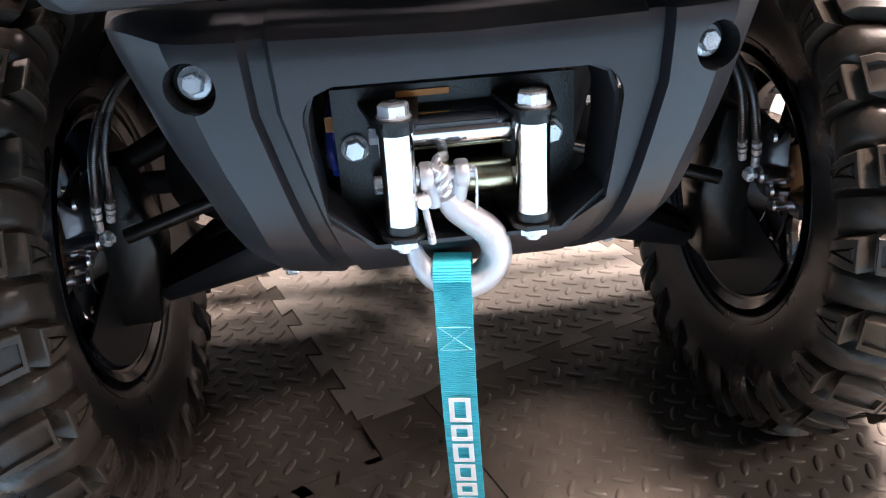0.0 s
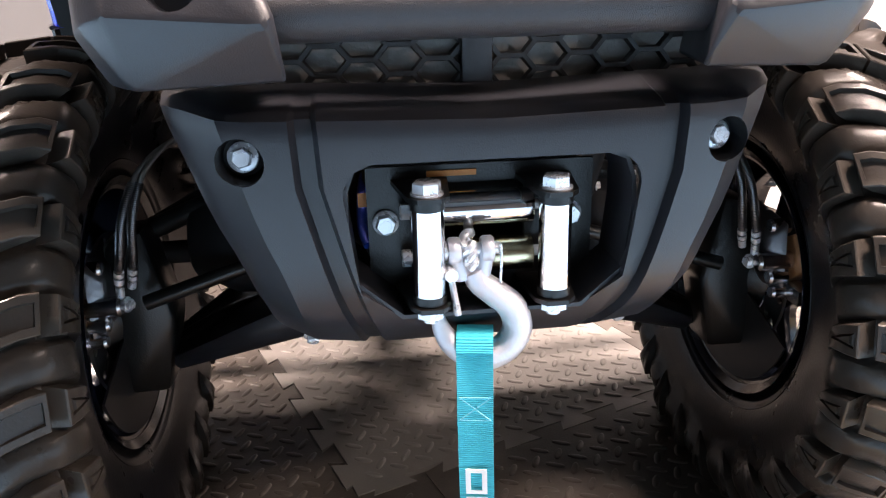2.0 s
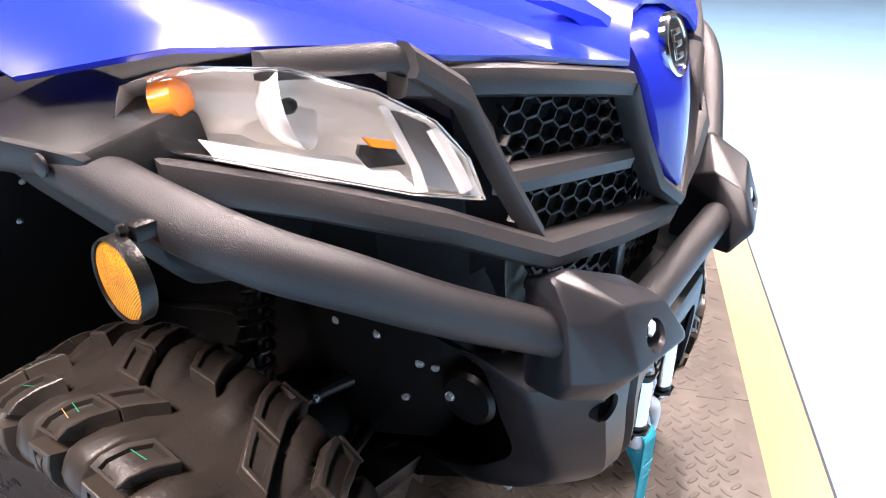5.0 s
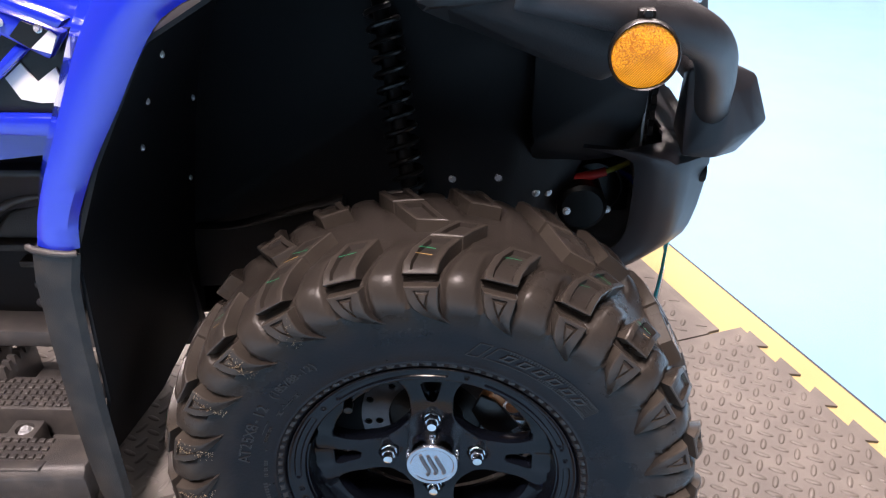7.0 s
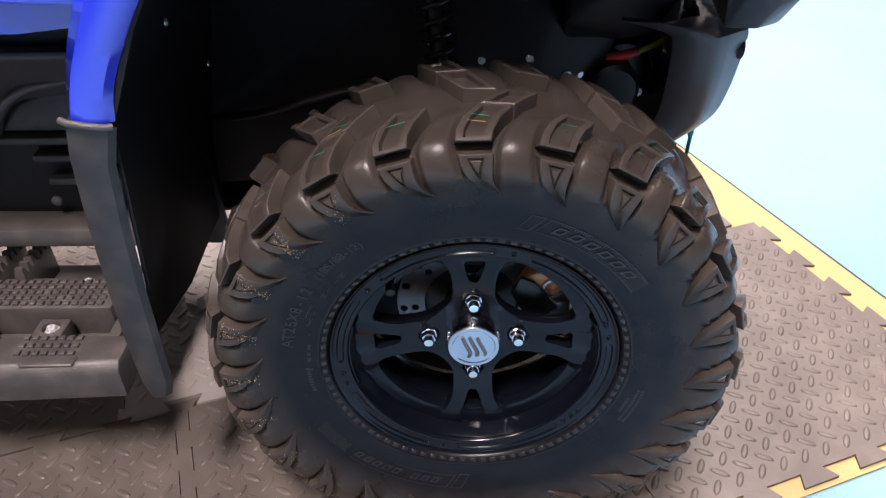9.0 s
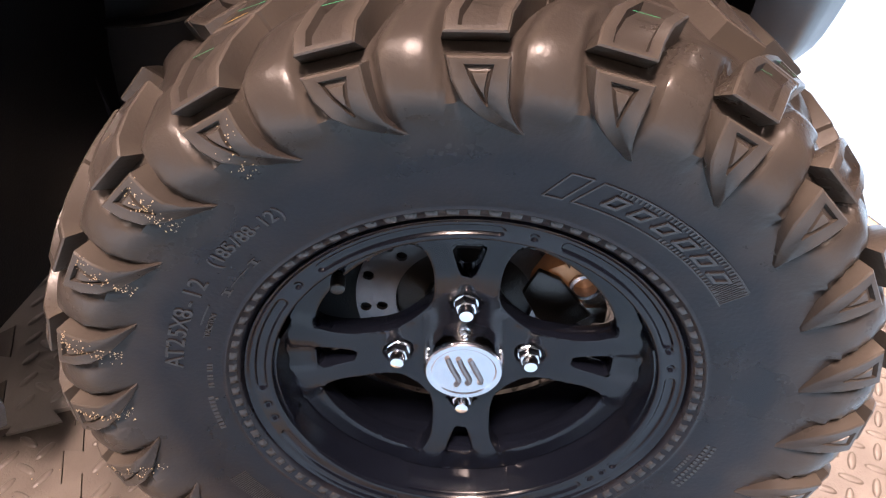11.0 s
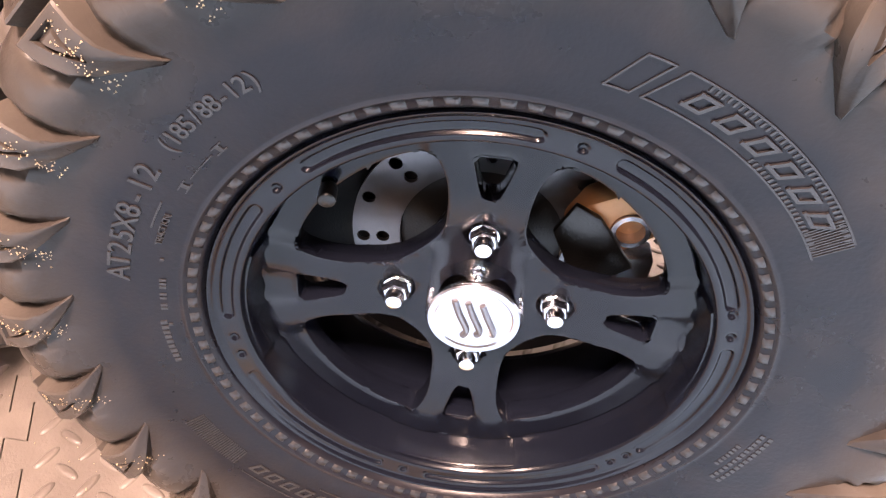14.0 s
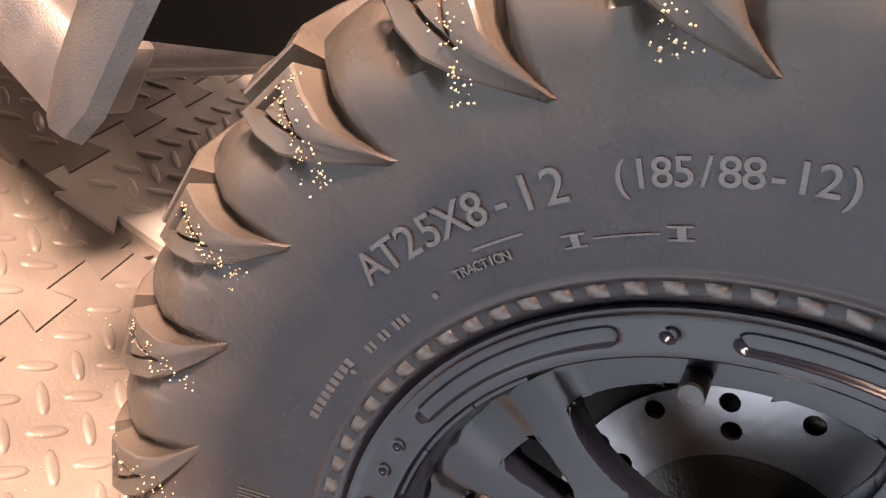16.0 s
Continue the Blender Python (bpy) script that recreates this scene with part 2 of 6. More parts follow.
def amber_mat():
    """Amber prism plastic: fine ribs in one half of the lens, small facets in the other, parted by a slanting line."""
    m = mat("amber_reflector_prisms", (0.85, 0.3, 0.005), 0.28)
    t = m.node_tree
    n, l = t.nodes, t.links
    tc, v, bp = n.new("ShaderNodeTexCoord"), n.new("ShaderNodeTexVoronoi"), n.new("ShaderNodeBump")
    w, soft = n.new("ShaderNodeTexWave"), n.new("ShaderNodeTexNoise")
    v.inputs["Scale"].default_value = 700
    w.bands_direction, w.wave_type = "DIAGONAL", "BANDS"
    w.inputs["Scale"].default_value = 280
    soft.inputs["Scale"].default_value = 55
    sep, side, mask = n.new("ShaderNodeSeparateXYZ"), n.new("ShaderNodeMath"), n.new("ShaderNodeMath")
    l.new(tc.outputs["Object"], sep.inputs[0])
    side.operation, mask.operation = "MULTIPLY_ADD", "GREATER_THAN"
    side.inputs[1].default_value = 0.55
    l.new(sep.outputs[1], side.inputs[0])
    l.new(sep.outputs[2], side.inputs[2])
    mask.inputs[1].default_value = 0.8075 - 0.55 * 0.2475
    l.new(side.outputs[0], mask.inputs[0])
    for q in (v, w, soft):
        l.new(tc.outputs["Object"], q.inputs["Vector"])
    pick = n.new("ShaderNodeMix")
    l.new(mask.outputs[0], pick.inputs[0])
    l.new(w.outputs["Fac"], pick.inputs[2])
    l.new(v.outputs["Distance"], pick.inputs[3])
    bp.inputs["Strength"].default_value, bp.inputs["Distance"].default_value = 0.8, 0.001
    l.new(pick.outputs[0], bp.inputs["Height"])
    l.new(bp.outputs["Normal"], n["Principled BSDF"].inputs["Normal"])
    ramp, deep, mul = n.new("ShaderNodeValToRGB"), n.new("ShaderNodeValToRGB"), n.new("ShaderNodeMix")
    ramp.color_ramp.elements[0].color, ramp.color_ramp.elements[1].color = (0.95, 0.44, 0.01, 1), (0.55, 0.17, 0.0, 1)
    ramp.color_ramp.elements[0].position, ramp.color_ramp.elements[1].position = 0.2, 0.75
    l.new(pick.outputs[0], ramp.inputs[0])
    deep.color_ramp.elements[0].color, deep.color_ramp.elements[1].color = (0.7, 0.64, 0.5, 1), (1, 1, 1, 1)
    deep.color_ramp.elements[0].position, deep.color_ramp.elements[1].position = 0.35, 0.6
    l.new(soft.outputs["Fac"], deep.inputs[0])
    mul.data_type, mul.blend_type = "RGBA", "MULTIPLY"
    mul.inputs[0].default_value = 1.0
    l.new(ramp.outputs[0], mul.inputs[6])
    l.new(deep.outputs[0], mul.inputs[7])
    l.new(mul.outputs[2], n["Principled BSDF"].inputs["Base Color"])
    return m


def lamp_mat():
    m = bpy.data.materials.new("lit_lamp_panel")
    m.use_nodes = True
    b = m.node_tree.nodes["Principled BSDF"]
    b.inputs["Emission Color"].default_value = (1.0, 0.95, 0.88, 1)
    b.inputs["Emission Strength"].default_value = 9.0
    return m


GLASS, AMBER, LIT = glass_mat(), amber_mat(), lamp_mat()
SMOKE = mat("smoky_grey_plastic", (0.10, 0.095, 0.095), 0.25, vary=0.15, vary_scale=40)
AMBER_BULB = mat("amber_marker_lens", (0.8, 0.22, 0.01), 0.2, coat=1.0)

# ---- mesh helpers ----
def part(name, bm, material, parent=None, label="", smooth=40):
    """Links a bmesh as one mesh object, smooth but for edges sharper than the angle."""
    bmesh.ops.recalc_face_normals(bm, faces=bm.faces)
    for f in bm.faces:
        f.smooth = True
    lim = radians(smooth)
    for e in bm.edges:
        e.smooth = not (len(e.link_faces) == 2 and e.calc_face_angle(0) > lim)
    me = bpy.data.meshes.new(name)
    bm.to_mesh(me)
    bm.free()
    me.materials.append(material)
    ob = new(name, me)
    ob.parent = parent
    if label:
        tagged(ob, label)
    return ob


def thing(name, label, category, at=(0, 0, 0), group="", kind=""):
    ob = new(name)
    ob.location = at
    return tagged(ob, label, category, group, kind)


def put(bm, m):
    bmesh.ops.transform(bm, matrix=m, verts=bm.verts)
    return bm


def join(*bms):
    out = bmesh.new()
    for b in bms:
        me = bpy.data.meshes.new("t")
        b.to_mesh(me)
        b.free()
        out.from_mesh(me)
        bpy.data.meshes.remove(me)
    return out


def box(x0, x1, y0, y1, z0, z1, bevel=0.0, seg=2):
    bm = bmesh.new()
    bmesh.ops.create_cube(bm, size=1)
    bmesh.ops.scale(bm, vec=(x1 - x0, y1 - y0, z1 - z0), verts=bm.verts)
    bmesh.ops.translate(bm, vec=((x0 + x1) / 2, (y0 + y1) / 2, (z0 + z1) / 2), verts=bm.verts)
    if bevel:
        bmesh.ops.bevel(bm, geom=bm.edges[:], offset=bevel, segments=seg, affect="EDGES", profile=0.5)
    return bm


def lathe(profile, n=48, axis="X", closed=False, caps=True):
    """Turns (along, radius) rows round an axis."""
    bm = bmesh.new()
    rings = []
    for a, r in profile:
        ring = []
        for k in range(n):
            c, s = math.cos(2 * math.pi * k / n) * r, math.sin(2 * math.pi * k / n) * r
            ring.append(bm.verts.new({"X": (a, c, s), "Y": (c, a, s), "Z": (c, s, a)}[axis]))
        rings.append(ring)
    pairs = list(zip(rings, rings[1:])) + ([(rings[-1], rings[0])] if closed else [])
    for p, q in pairs:
        for k in range(n):
            bm.faces.new((p[k], p[(k + 1) % n], q[(k + 1) % n], q[k]))
    if not closed and caps:
        for ring, r in ((rings[0], profile[0][1]), (rings[-1], profile[-1][1])):
            if r > 1e-6:
                bm.faces.new(ring)
    bmesh.ops.remove_doubles(bm, verts=bm.verts, dist=1e-6)
    return bm


def smooth_path(points, steps=8):
    """Catmull-Rom points through the given ones."""
    p = [Vector(q) for q in points]
    p = [2 * p[0] - p[1]] + p + [2 * p[-1] - p[-2]]
    out = []
    for i in range(1, len(p) - 2):
        for k in range(steps):
            t = k / steps
            out.append(0.5 * (2 * p[i] + (p[i + 1] - p[i - 1]) * t + (2 * p[i - 1] - 5 * p[i] + 4 * p[i + 1] - p[i + 2]) * t * t
                              + (3 * p[i] - p[i - 1] - 3 * p[i + 1] + p[i + 2]) * t ** 3))
    return out + [p[-2]]


def sweep(path, radius, n=14, caps=True, squash=1.0, side=None):
    """A round rod along a path; radius may be a function of 0..1."""
    bm = bmesh.new()
    path = [Vector(q) for q in path]
    rings, ref = [], None
    for i, c in enumerate(path):
        d = (path[min(i + 1, len(path) - 1)] - path[max(i - 1, 0)]).normalized()
        if ref is None:
            ref = Vector(side) if side else (Vector((0, 0, 1)) if abs(d.z) < 0.9 else Vector((1, 0, 0)))
        a = (ref - d * ref.dot(d)).normalized()
        b = d.cross(a)
        ref = a
        r = radius(i / (len(path) - 1)) if callable(radius) else radius
        rings.append([bm.verts.new(c + (a * math.cos(2 * math.pi * k / n) * squash + b * math.sin(2 * math.pi * k / n)) * r) for k in range(n)])
    for p, q in zip(rings, rings[1:]):
        for k in range(n):
            bm.faces.new((p[k], p[(k + 1) % n], q[(k + 1) % n], q[k]))
    if caps:
        bm.faces.new(rings[0])
        bm.faces.new(rings[-1])
    return bm


def prism(outline, d0, d1, axis="Y"):
    """Extrudes a flat outline of (u, v) between two depths: along Y it is (x, z), along X (y, z), along Z (x, y)."""
    bm = bmesh.new()
    def at(u, v, d):
        return {"Y": (u, d, v), "X": (d, u, v), "Z": (u, v, d)}[axis]
    a = [bm.verts.new(at(u, v, d0)) for u, v in outline]
    b = [bm.verts.new(at(u, v, d1)) for u, v in outline]
    k = len(outline)
    bm.faces.new(a)
    bm.faces.new(list(reversed(b)))
    for i in range(k):
        bm.faces.new((a[i], a[(i + 1) % k], b[(i + 1) % k], b[i]))
    return bm


def hull(points, bevel=0.0, seg=2):
    bm = bmesh.new()
    for p in points:
        bm.verts.new(p)
    r = bmesh.ops.convex_hull(bm, input=bm.verts)
    loose = [v for v in bm.verts if not v.link_faces]
    bmesh.ops.delete(bm, geom=loose, context="VERTS")
    bmesh.ops.dissolve_limit(bm, angle_limit=radians(3), verts=bm.verts, edges=bm.edges)
    if bevel:
        bmesh.ops.bevel(bm, geom=bm.edges[:], offset=bevel, segments=seg, affect="EDGES", profile=0.5)
    return bm


def skin(rows, thick=0.004, flip=False):
    """A sheet through rows of points, given thickness."""
    bm = bmesh.new()
    vs = [[bm.verts.new(p) for p in r] for r in rows]
    for p, q in zip(vs, vs[1:]):
        for i in range(len(p) - 1):
            bm.faces.new((p[i], p[i + 1], q[i + 1], q[i]))
    bmesh.ops.recalc_face_normals(bm, faces=bm.faces)
    bmesh.ops.solidify(bm, geom=bm.faces[:], thickness=-thick if flip else thick)
    return bm


def cut(bm, *tools):
    """Takes the tools' volumes out of bm with exact booleans."""
    me = bpy.data.meshes.new("t")
    bmesh.ops.recalc_face_normals(bm, faces=bm.faces)
    bm.to_mesh(me)
    bm.free()
    ob = new("t", me)
    trash = [ob]
    for tb in tools:
        bmesh.ops.recalc_face_normals(tb, faces=tb.faces)
        tm = bpy.data.meshes.new("t")
        tb.to_mesh(tm)
        tb.free()
        to = new("t", tm)
        trash.append(to)
        md = ob.modifiers.new("b", "BOOLEAN")
        md.operation, md.solver, md.object = "DIFFERENCE", "EXACT", to
    dg = bpy.context.evaluated_depsgraph_get()
    ev = ob.evaluated_get(dg)
    out = bmesh.new()
    em = ev.to_mesh()
    out.from_mesh(em)
    ev.to_mesh_clear()
    meshes = [o.data for o in trash]
    for o in trash:
        bpy.data.objects.remove(o)
    for x in meshes:
        bpy.data.meshes.remove(x)
    return out


def hexagon(r, d0, d1, axis="Y", turn=0.0, chamfer=0.15):
    """A hexagonal bolt head with a chamfered crown at d1."""
    rows = [(d0, 1.0), (d0 + (d1 - d0) * (1 - chamfer), 1.0), (d1, 0.86)]
    bm = lathe([(a, r * q) for a, q in rows], 6, axis)
    return put(bm, Matrix.Rotation(turn, 4, axis))


def flip_x(bm):
    return put(bm, Matrix.Diagonal((-1, 1, 1, 1)))


def lerp(a, b, t):
    return a + (b - a) * t


def table(rows, z):
    """Linear look-up in rows of (key, value)."""
    rows = sorted(rows)
    for (a, p), (b, q) in zip(rows, rows[1:]):
        if z <= b:
            return lerp(p, q, max(0.0, min(1.0, (z - a) / (b - a))))
    return rows[-1][1]


def step(a, b, x):
    t = max(0.0, min(1.0, (x - a) / (b - a)))
    return t * t * (3 - 2 * t)


def flange_bolt(name, at, r, parent, out=(0, -1, 0), material=ZINC, turn=0.2, washer=1.45):
    """A hexagonal bolt with its washer, standing out along a direction."""
    bm = join(lathe([(0.0, r * washer), (r * 0.28, r * washer), (r * 0.36, r * washer * 0.86)], 24, "Z"), hexagon(r, r * 0.2, r * 1.25, "Z", turn),
              lathe([(r * 1.2, r * 0.55), (r * 1.27, r * 0.5), (r * 1.27, 0.0)], 16, "Z"))
    put(bm, Matrix.Translation(at) @ Vector((0, 0, 1)).rotation_difference(Vector(out)).to_matrix().to_4x4())
    return part(name, bm, material, parent, "", 30)


# ---- the hall ----
TILT = math.atan(0.375)
UX, VX = Vector((math.cos(TILT), math.sin(TILT), 0)), Vector((-math.sin(TILT), math.cos(TILT), 0))
FLOOR_Z = -0.012


def uv(u, v, z=0.0):
    return UX * u + VX * v + Vector((0, 0, z))


def floor_sheet(name, u0, u1, v0, v1, z0, z1, material, label, category):
    bm = bmesh.new()
    bmesh.ops.create_cube(bm, size=1)
    for w in bm.verts:
        w.co = uv(u0 if w.co.x < 0 else u1, v0 if w.co.y < 0 else v1, z0 if w.co.z < 0 else z1)
    ob = part(name, bm, material)
    return tagged(ob, label, category, "", "structure")


floor_sheet("floor", -9, 9, -9, 9, FLOOR_Z - 0.15, FLOOR_Z, CARPET, "light blue exhibition carpet covering the hall floor", "floor")
floor_sheet("floor_border", -0.650, 9, -0.822, -0.60, FLOOR_Z, FLOOR_Z + 0.004, YELLOW, "pale yellow carpet border beside blue carpet", "floor strip")
floor_sheet("floor_side_border", -0.650, -0.60, -0.60, 4.5, FLOOR_Z, FLOOR_Z + 0.004, YELLOW, "pale yellow carpet border along the mats' side", "floor strip")
floor_sheet("floor_underlay", -0.60, 9, -0.60, 4.5, FLOOR_Z, FLOOR_Z + 0.0035, MAT_DARK, "dark underlay beneath the foam mats", "underlay")
floor_sheet("floor_seam", -0.656, 9, -0.829, -0.822, FLOOR_Z, FLOOR_Z + 0.003, JOINT, "dark seam between yellow border and blue carpet", "floor seam")
floor_sheet("ceiling", -9, 9, -9, 9, 4.6, 4.75, CEIL, "plain dark grey ceiling of the exhibition hall", "ceiling")
floor_sheet("wall_north", -9, 9, 9, 9.2, FLOOR_Z, 4.6, WALL, "plain grey hall wall", "wall")
floor_sheet("wall_south", -9, 9, -9.2, -9, FLOOR_Z, 4.6, WALL_DARK, "unseen dark hall wall, added to keep reflections dark", "wall")
floor_sheet("wall_east", 9, 9.2, -9, 9, FLOOR_Z, 4.6, WALL, "plain grey hall wall", "wall")
floor_sheet("wall_west", -9.2, -9, -9, 9, FLOOR_Z, 4.6, WALL_DARK, "unseen dark hall wall, added to keep reflections dark", "wall")


def lamp_panel(x, y):
    ob = thing("ceiling_lamp", "long white fluorescent ceiling lamp, switched on", "lamp", (x, y, 4.6), "ceiling lamps")
    part("housing", box(-0.66, 0.66, -0.31, 0.31, -0.03, 0.0, 0.006), WHITE, ob)
    part("diffuser", box(-0.62, 0.62, -0.27, 0.27, -0.036, -0.03), LIT, ob, "glowing white diffuser")
    return ob


for lx, ly, lw in LAMPS:
    lamp_panel(lx, ly)

# foam mats with dovetail teeth
PITCH_U, PITCH_V, U0, V0 = 0.636, 0.628, -0.148, -0.048
TEETH = 11


def edge_run(sign, straight):
    """Offsets along one side of a tile from 0 to 1: (along, out) pairs of a dovetailed edge."""
    if straight:
        return [(0.0, 0.0)]
    out, w = [(0.0, 0.0)], 0.92 / TEETH
    for k in range(TEETH):
        a, d = 0.04 + k * w, 0.011 * (1 if k % 2 == 0 else -1) * sign
        lean = 0.22 * w
        if k == 0:
            out.append((a, 0.0))
        out += [(a - lean * 0.5, d), (a + w + lean * 0.5, d)]
        if k == TEETH - 1:
            out.append((a + w, 0.0))
    return out


def mat_tile(u, v, w, h, material, label, cuts=(), trim=0.0):
    """One mat tile from its corner. cuts: sides with a plain straight edge; trim: width cut off its near side."""
    pts = []
    g = 0.0008
    sides = ((Vector((0, 0)), Vector((1, 0)), Vector((0, -1)), 1), (Vector((1, 0)), Vector((0, 1)), Vector((1, 0)), -1),
             (Vector((1, 1)), Vector((-1, 0)), Vector((0, 1)), -1), (Vector((0, 1)), Vector((0, -1)), Vector((-1, 0)), 1))
    for n, (o, d, nrm, sg) in enumerate(sides):
        for a, off in edge_run(sg, n in cuts):
            q = o + d * a
            pts.append((q.x * w + nrm.x * (off - g), q.y * h + nrm.y * (off - g)))
    if trim:
        pts = [(trim, 0.0)] + [q for q in pts if q[0] > trim] + [(trim, h)]
    ob = part("mat_tile", prism(pts, FLOOR_Z + 0.004, 0.0, "Z"), material, None, "", 30)
    ob.matrix_world = Matrix.Translation(uv(u, v)) @ Matrix.Rotation(TILT, 4, "Z")
    tagged(ob, label, "floor mat", "foam floor mats")
    rel = new("tread_relief", relief_mesh(w, h, material, trim))
    rel.parent = ob
    rel["kind"] = "stuff"
    return ob


RELIEFS = {}


def relief_mesh(w, h, material, trim=0.0):
    """Raised lozenges of checker plate; each one points at the flank of the next."""
    key = (round(w, 3), round(h, 3), trim, material.name)
    if key in RELIEFS:
        return RELIEFS[key]
    q = 0.0282
    verts, faces = [], []
    reach = int((w + h) / q) + 2
    for a in range(-reach, reach):
        for b in range(-reach, reach):
            cx, cy = (a - b) * q * 0.7071 + 0.016, (a + b) * q * 0.7071 + 0.012
            if not (0.024 + trim < cx < w - 0.024 and 0.024 < cy < h - 0.024):
                continue
            turn = radians(45) + (math.pi / 2 if (a + b) % 2 else 0)
            c, s = math.cos(turn), math.sin(turn)
            base = len(verts)
            angles = [2 * math.pi * k / 12 for k in range(12)]
            for rx, ry, z in ((0.0152, 0.0056, -0.0006), (0.0140, 0.0046, 0.0011), (0.0108, 0.0026, 0.0020)):
                for t in angles:
                    x, y = rx * math.copysign(abs(math.cos(t)) ** 0.9, math.cos(t)), ry * math.sin(t)
                    verts.append((cx + x * c - y * s, cy + x * s + y * c, z))
            for ring in (0, 12):
                for k in range(12):
                    faces.append((base + ring + k, base + ring + (k + 1) % 12, base + ring + 12 + (k + 1) % 12, base + ring + 12 + k))
            faces.append(tuple(base + 24 + k for k in range(12)))
    me = bpy.data.meshes.new("tread_relief")
    me.from_pydata(verts, [], faces)
    for f in me.polygons:
        f.use_smooth = True
    me.materials.append(material)
    RELIEFS[key] = me
    return me


DARK_MAT, GREY_MAT = "dark brown foam mat with checker plate relief", "lighter grey foam mat with checker plate relief"
for i in range(0, 7):
    for j in range(-1, 5):
        if i + j > 6 and j > 1:
            continue
        grey = (i, j) == (0, 0)
        trim = 0.103 if (i, j) == (0, -1) else 0.0
        mat_tile(U0 + i * PITCH_U, V0 + j * PITCH_V, PITCH_U, PITCH_V, MAT_GREY if grey else MAT_DARK, GREY_MAT if grey else DARK_MAT, [3] if trim else [], trim)
# the outer column is cut narrower and lies lower
mat_tile(-0.632, -0.758, 0.587, 0.618, MAT_DARK, DARK_MAT, [1]).location.z -= 0.0028
for j in range(3):
    mat_tile(-0.632, -0.140 + j * 0.622, 0.484, 0.622, MAT_DARK, DARK_MAT).location.z -= 0.0028
mat_tile(-0.1472, -0.140, 0.1016, 0.0918, MAT_DARK, "small dark brown offcut of foam mat between larger mats", [0, 1, 2, 3]).location.z -= 0.0014

# thin straight edging along the mats beside the yellow strip
for i in range(0, 7):
    a = U0 + i * PITCH_U if i else -0.04
    b = U0 + (i + 1) * PITCH_U
    bm = prism([(0.001, -0.030), (b - a - 0.001, -0.030), (b - a - 0.001, 0.0125), (0.001, 0.0125)], FLOOR_Z + 0.004, -0.0012, "Z")
    ob = part("mat_edging", bm, MAT_DARK)
    ob.matrix_world = Matrix.Translation(uv(a, V0 - PITCH_V)) @ Matrix.Rotation(TILT, 4, "Z")
    tagged(ob, "dark brown straight edging strip of foam mat", "mat edging", "foam mat edging")


def draped_table(cx, cy, turn):
    """A long table under a white cloth that falls to the floor in soft folds."""
    ob = thing("draped_table", "long table under a white cloth falling to the floor", "table", (cx, cy, 0))
    ob.rotation_euler = (0, 0, turn)
    rng = random.Random(4)
    hx, hy, h = 1.5, 0.38, 0.74
    loop, n = [], 220
    per = 4 * (hx + hy)
    for k in range(n):
        d = per * k / n
        if d < 2 * hx:
            p, nn = (-hx + d, -hy), (0, -1)
        elif d < 2 * hx + 2 * hy:
            p, nn = (hx, -hy + d - 2 * hx), (1, 0)
        elif d < 4 * hx + 2 * hy:
            p, nn = (hx - (d - 2 * hx - 2 * hy), hy), (0, 1)
        else:
            p, nn = (-hx, hy - (d - 4 * hx - 2 * hy)), (-1, 0)
        fold = 0.022 * math.sin(d * 8 + 1.6 * math.sin(d * 2.3)) + 0.007 * math.sin(d * 21 + 2 * math.sin(d * 4))
        loop.append((p, nn, fold))
    bm = bmesh.new()
    rings = []
    for z, flare in ((h, 0.0), (h - 0.02, 0.004), (h * 0.6, 0.35), (h * 0.25, 0.8), (0.004, 1.2)):
        rings.append([bm.verts.new((p[0] + nn[0] * (fold * flare + 0.02 * flare), p[1] + nn[1] * (fold * flare + 0.02 * flare), z)) for p, nn, fold in loop])
    for a, b in zip(rings, rings[1:]):
        for k in range(n):
            bm.faces.new((a[k], a[(k + 1) % n], b[(k + 1) % n], b[k]))
    bm.faces.new(rings[0])
    part("cloth", bm, CLOTH, ob)
    part("tabletop", box(-hx + 0.02, hx - 0.02, -hy + 0.02, hy - 0.02, h - 0.035, h - 0.004, 0.004), WHITE, ob)
    return ob


draped_table(2.55, 1.62, TILT)


def grit_mesh(rng, spots, count, spread, size):
    """Loose crumbs scattered round some spots."""
    verts, faces = [], []
    for _ in range(count):
        cx, cy, cz = spots[rng.randrange(len(spots))]
        p = Vector((cx + rng.gauss(0, spread), cy + rng.gauss(0, spread), cz))
        r = size * rng.uniform(0.4, 1.0)
        b = len(verts)
        a = rng.uniform(0, 6.28)
        for k in range(4):
            verts.append((p.x + r * math.cos(a + k * 1.57), p.y + 0.7 * r * math.sin(a + k * 1.57), p.z))
        verts.append((p.x, p.y, p.z + r))
        faces += [(b + k, b + (k + 1) % 4, b + 4) for k in range(4)]
    me = bpy.data.meshes.new("grit")
    me.from_pydata(verts, [], faces)
    me.materials.append(GRIT)
    return me


grit = new("floor_grit", grit_mesh(random.Random(11), [(-0.45, 0.22, 0.0), (-0.55, 0.35, 0.0), (-0.70, 0.20, 0.0), (-0.62, -0.1, 0.0)], 260, 0.09, 0.0014))
tagged(grit, "pale crumbs of dirt scattered on foam mats", "grit", "", "stuff")

# ---- wheel ----
HUB = (-0.45, -0.081, 0.293)
GROUND = -HUB[2] + 0.0015


def polar(r, a, x):
    """A point at radius r and angle a (from the top, towards the rear), x outboard."""
    return Vector((-x, math.sin(a) * r, math.cos(a) * r))


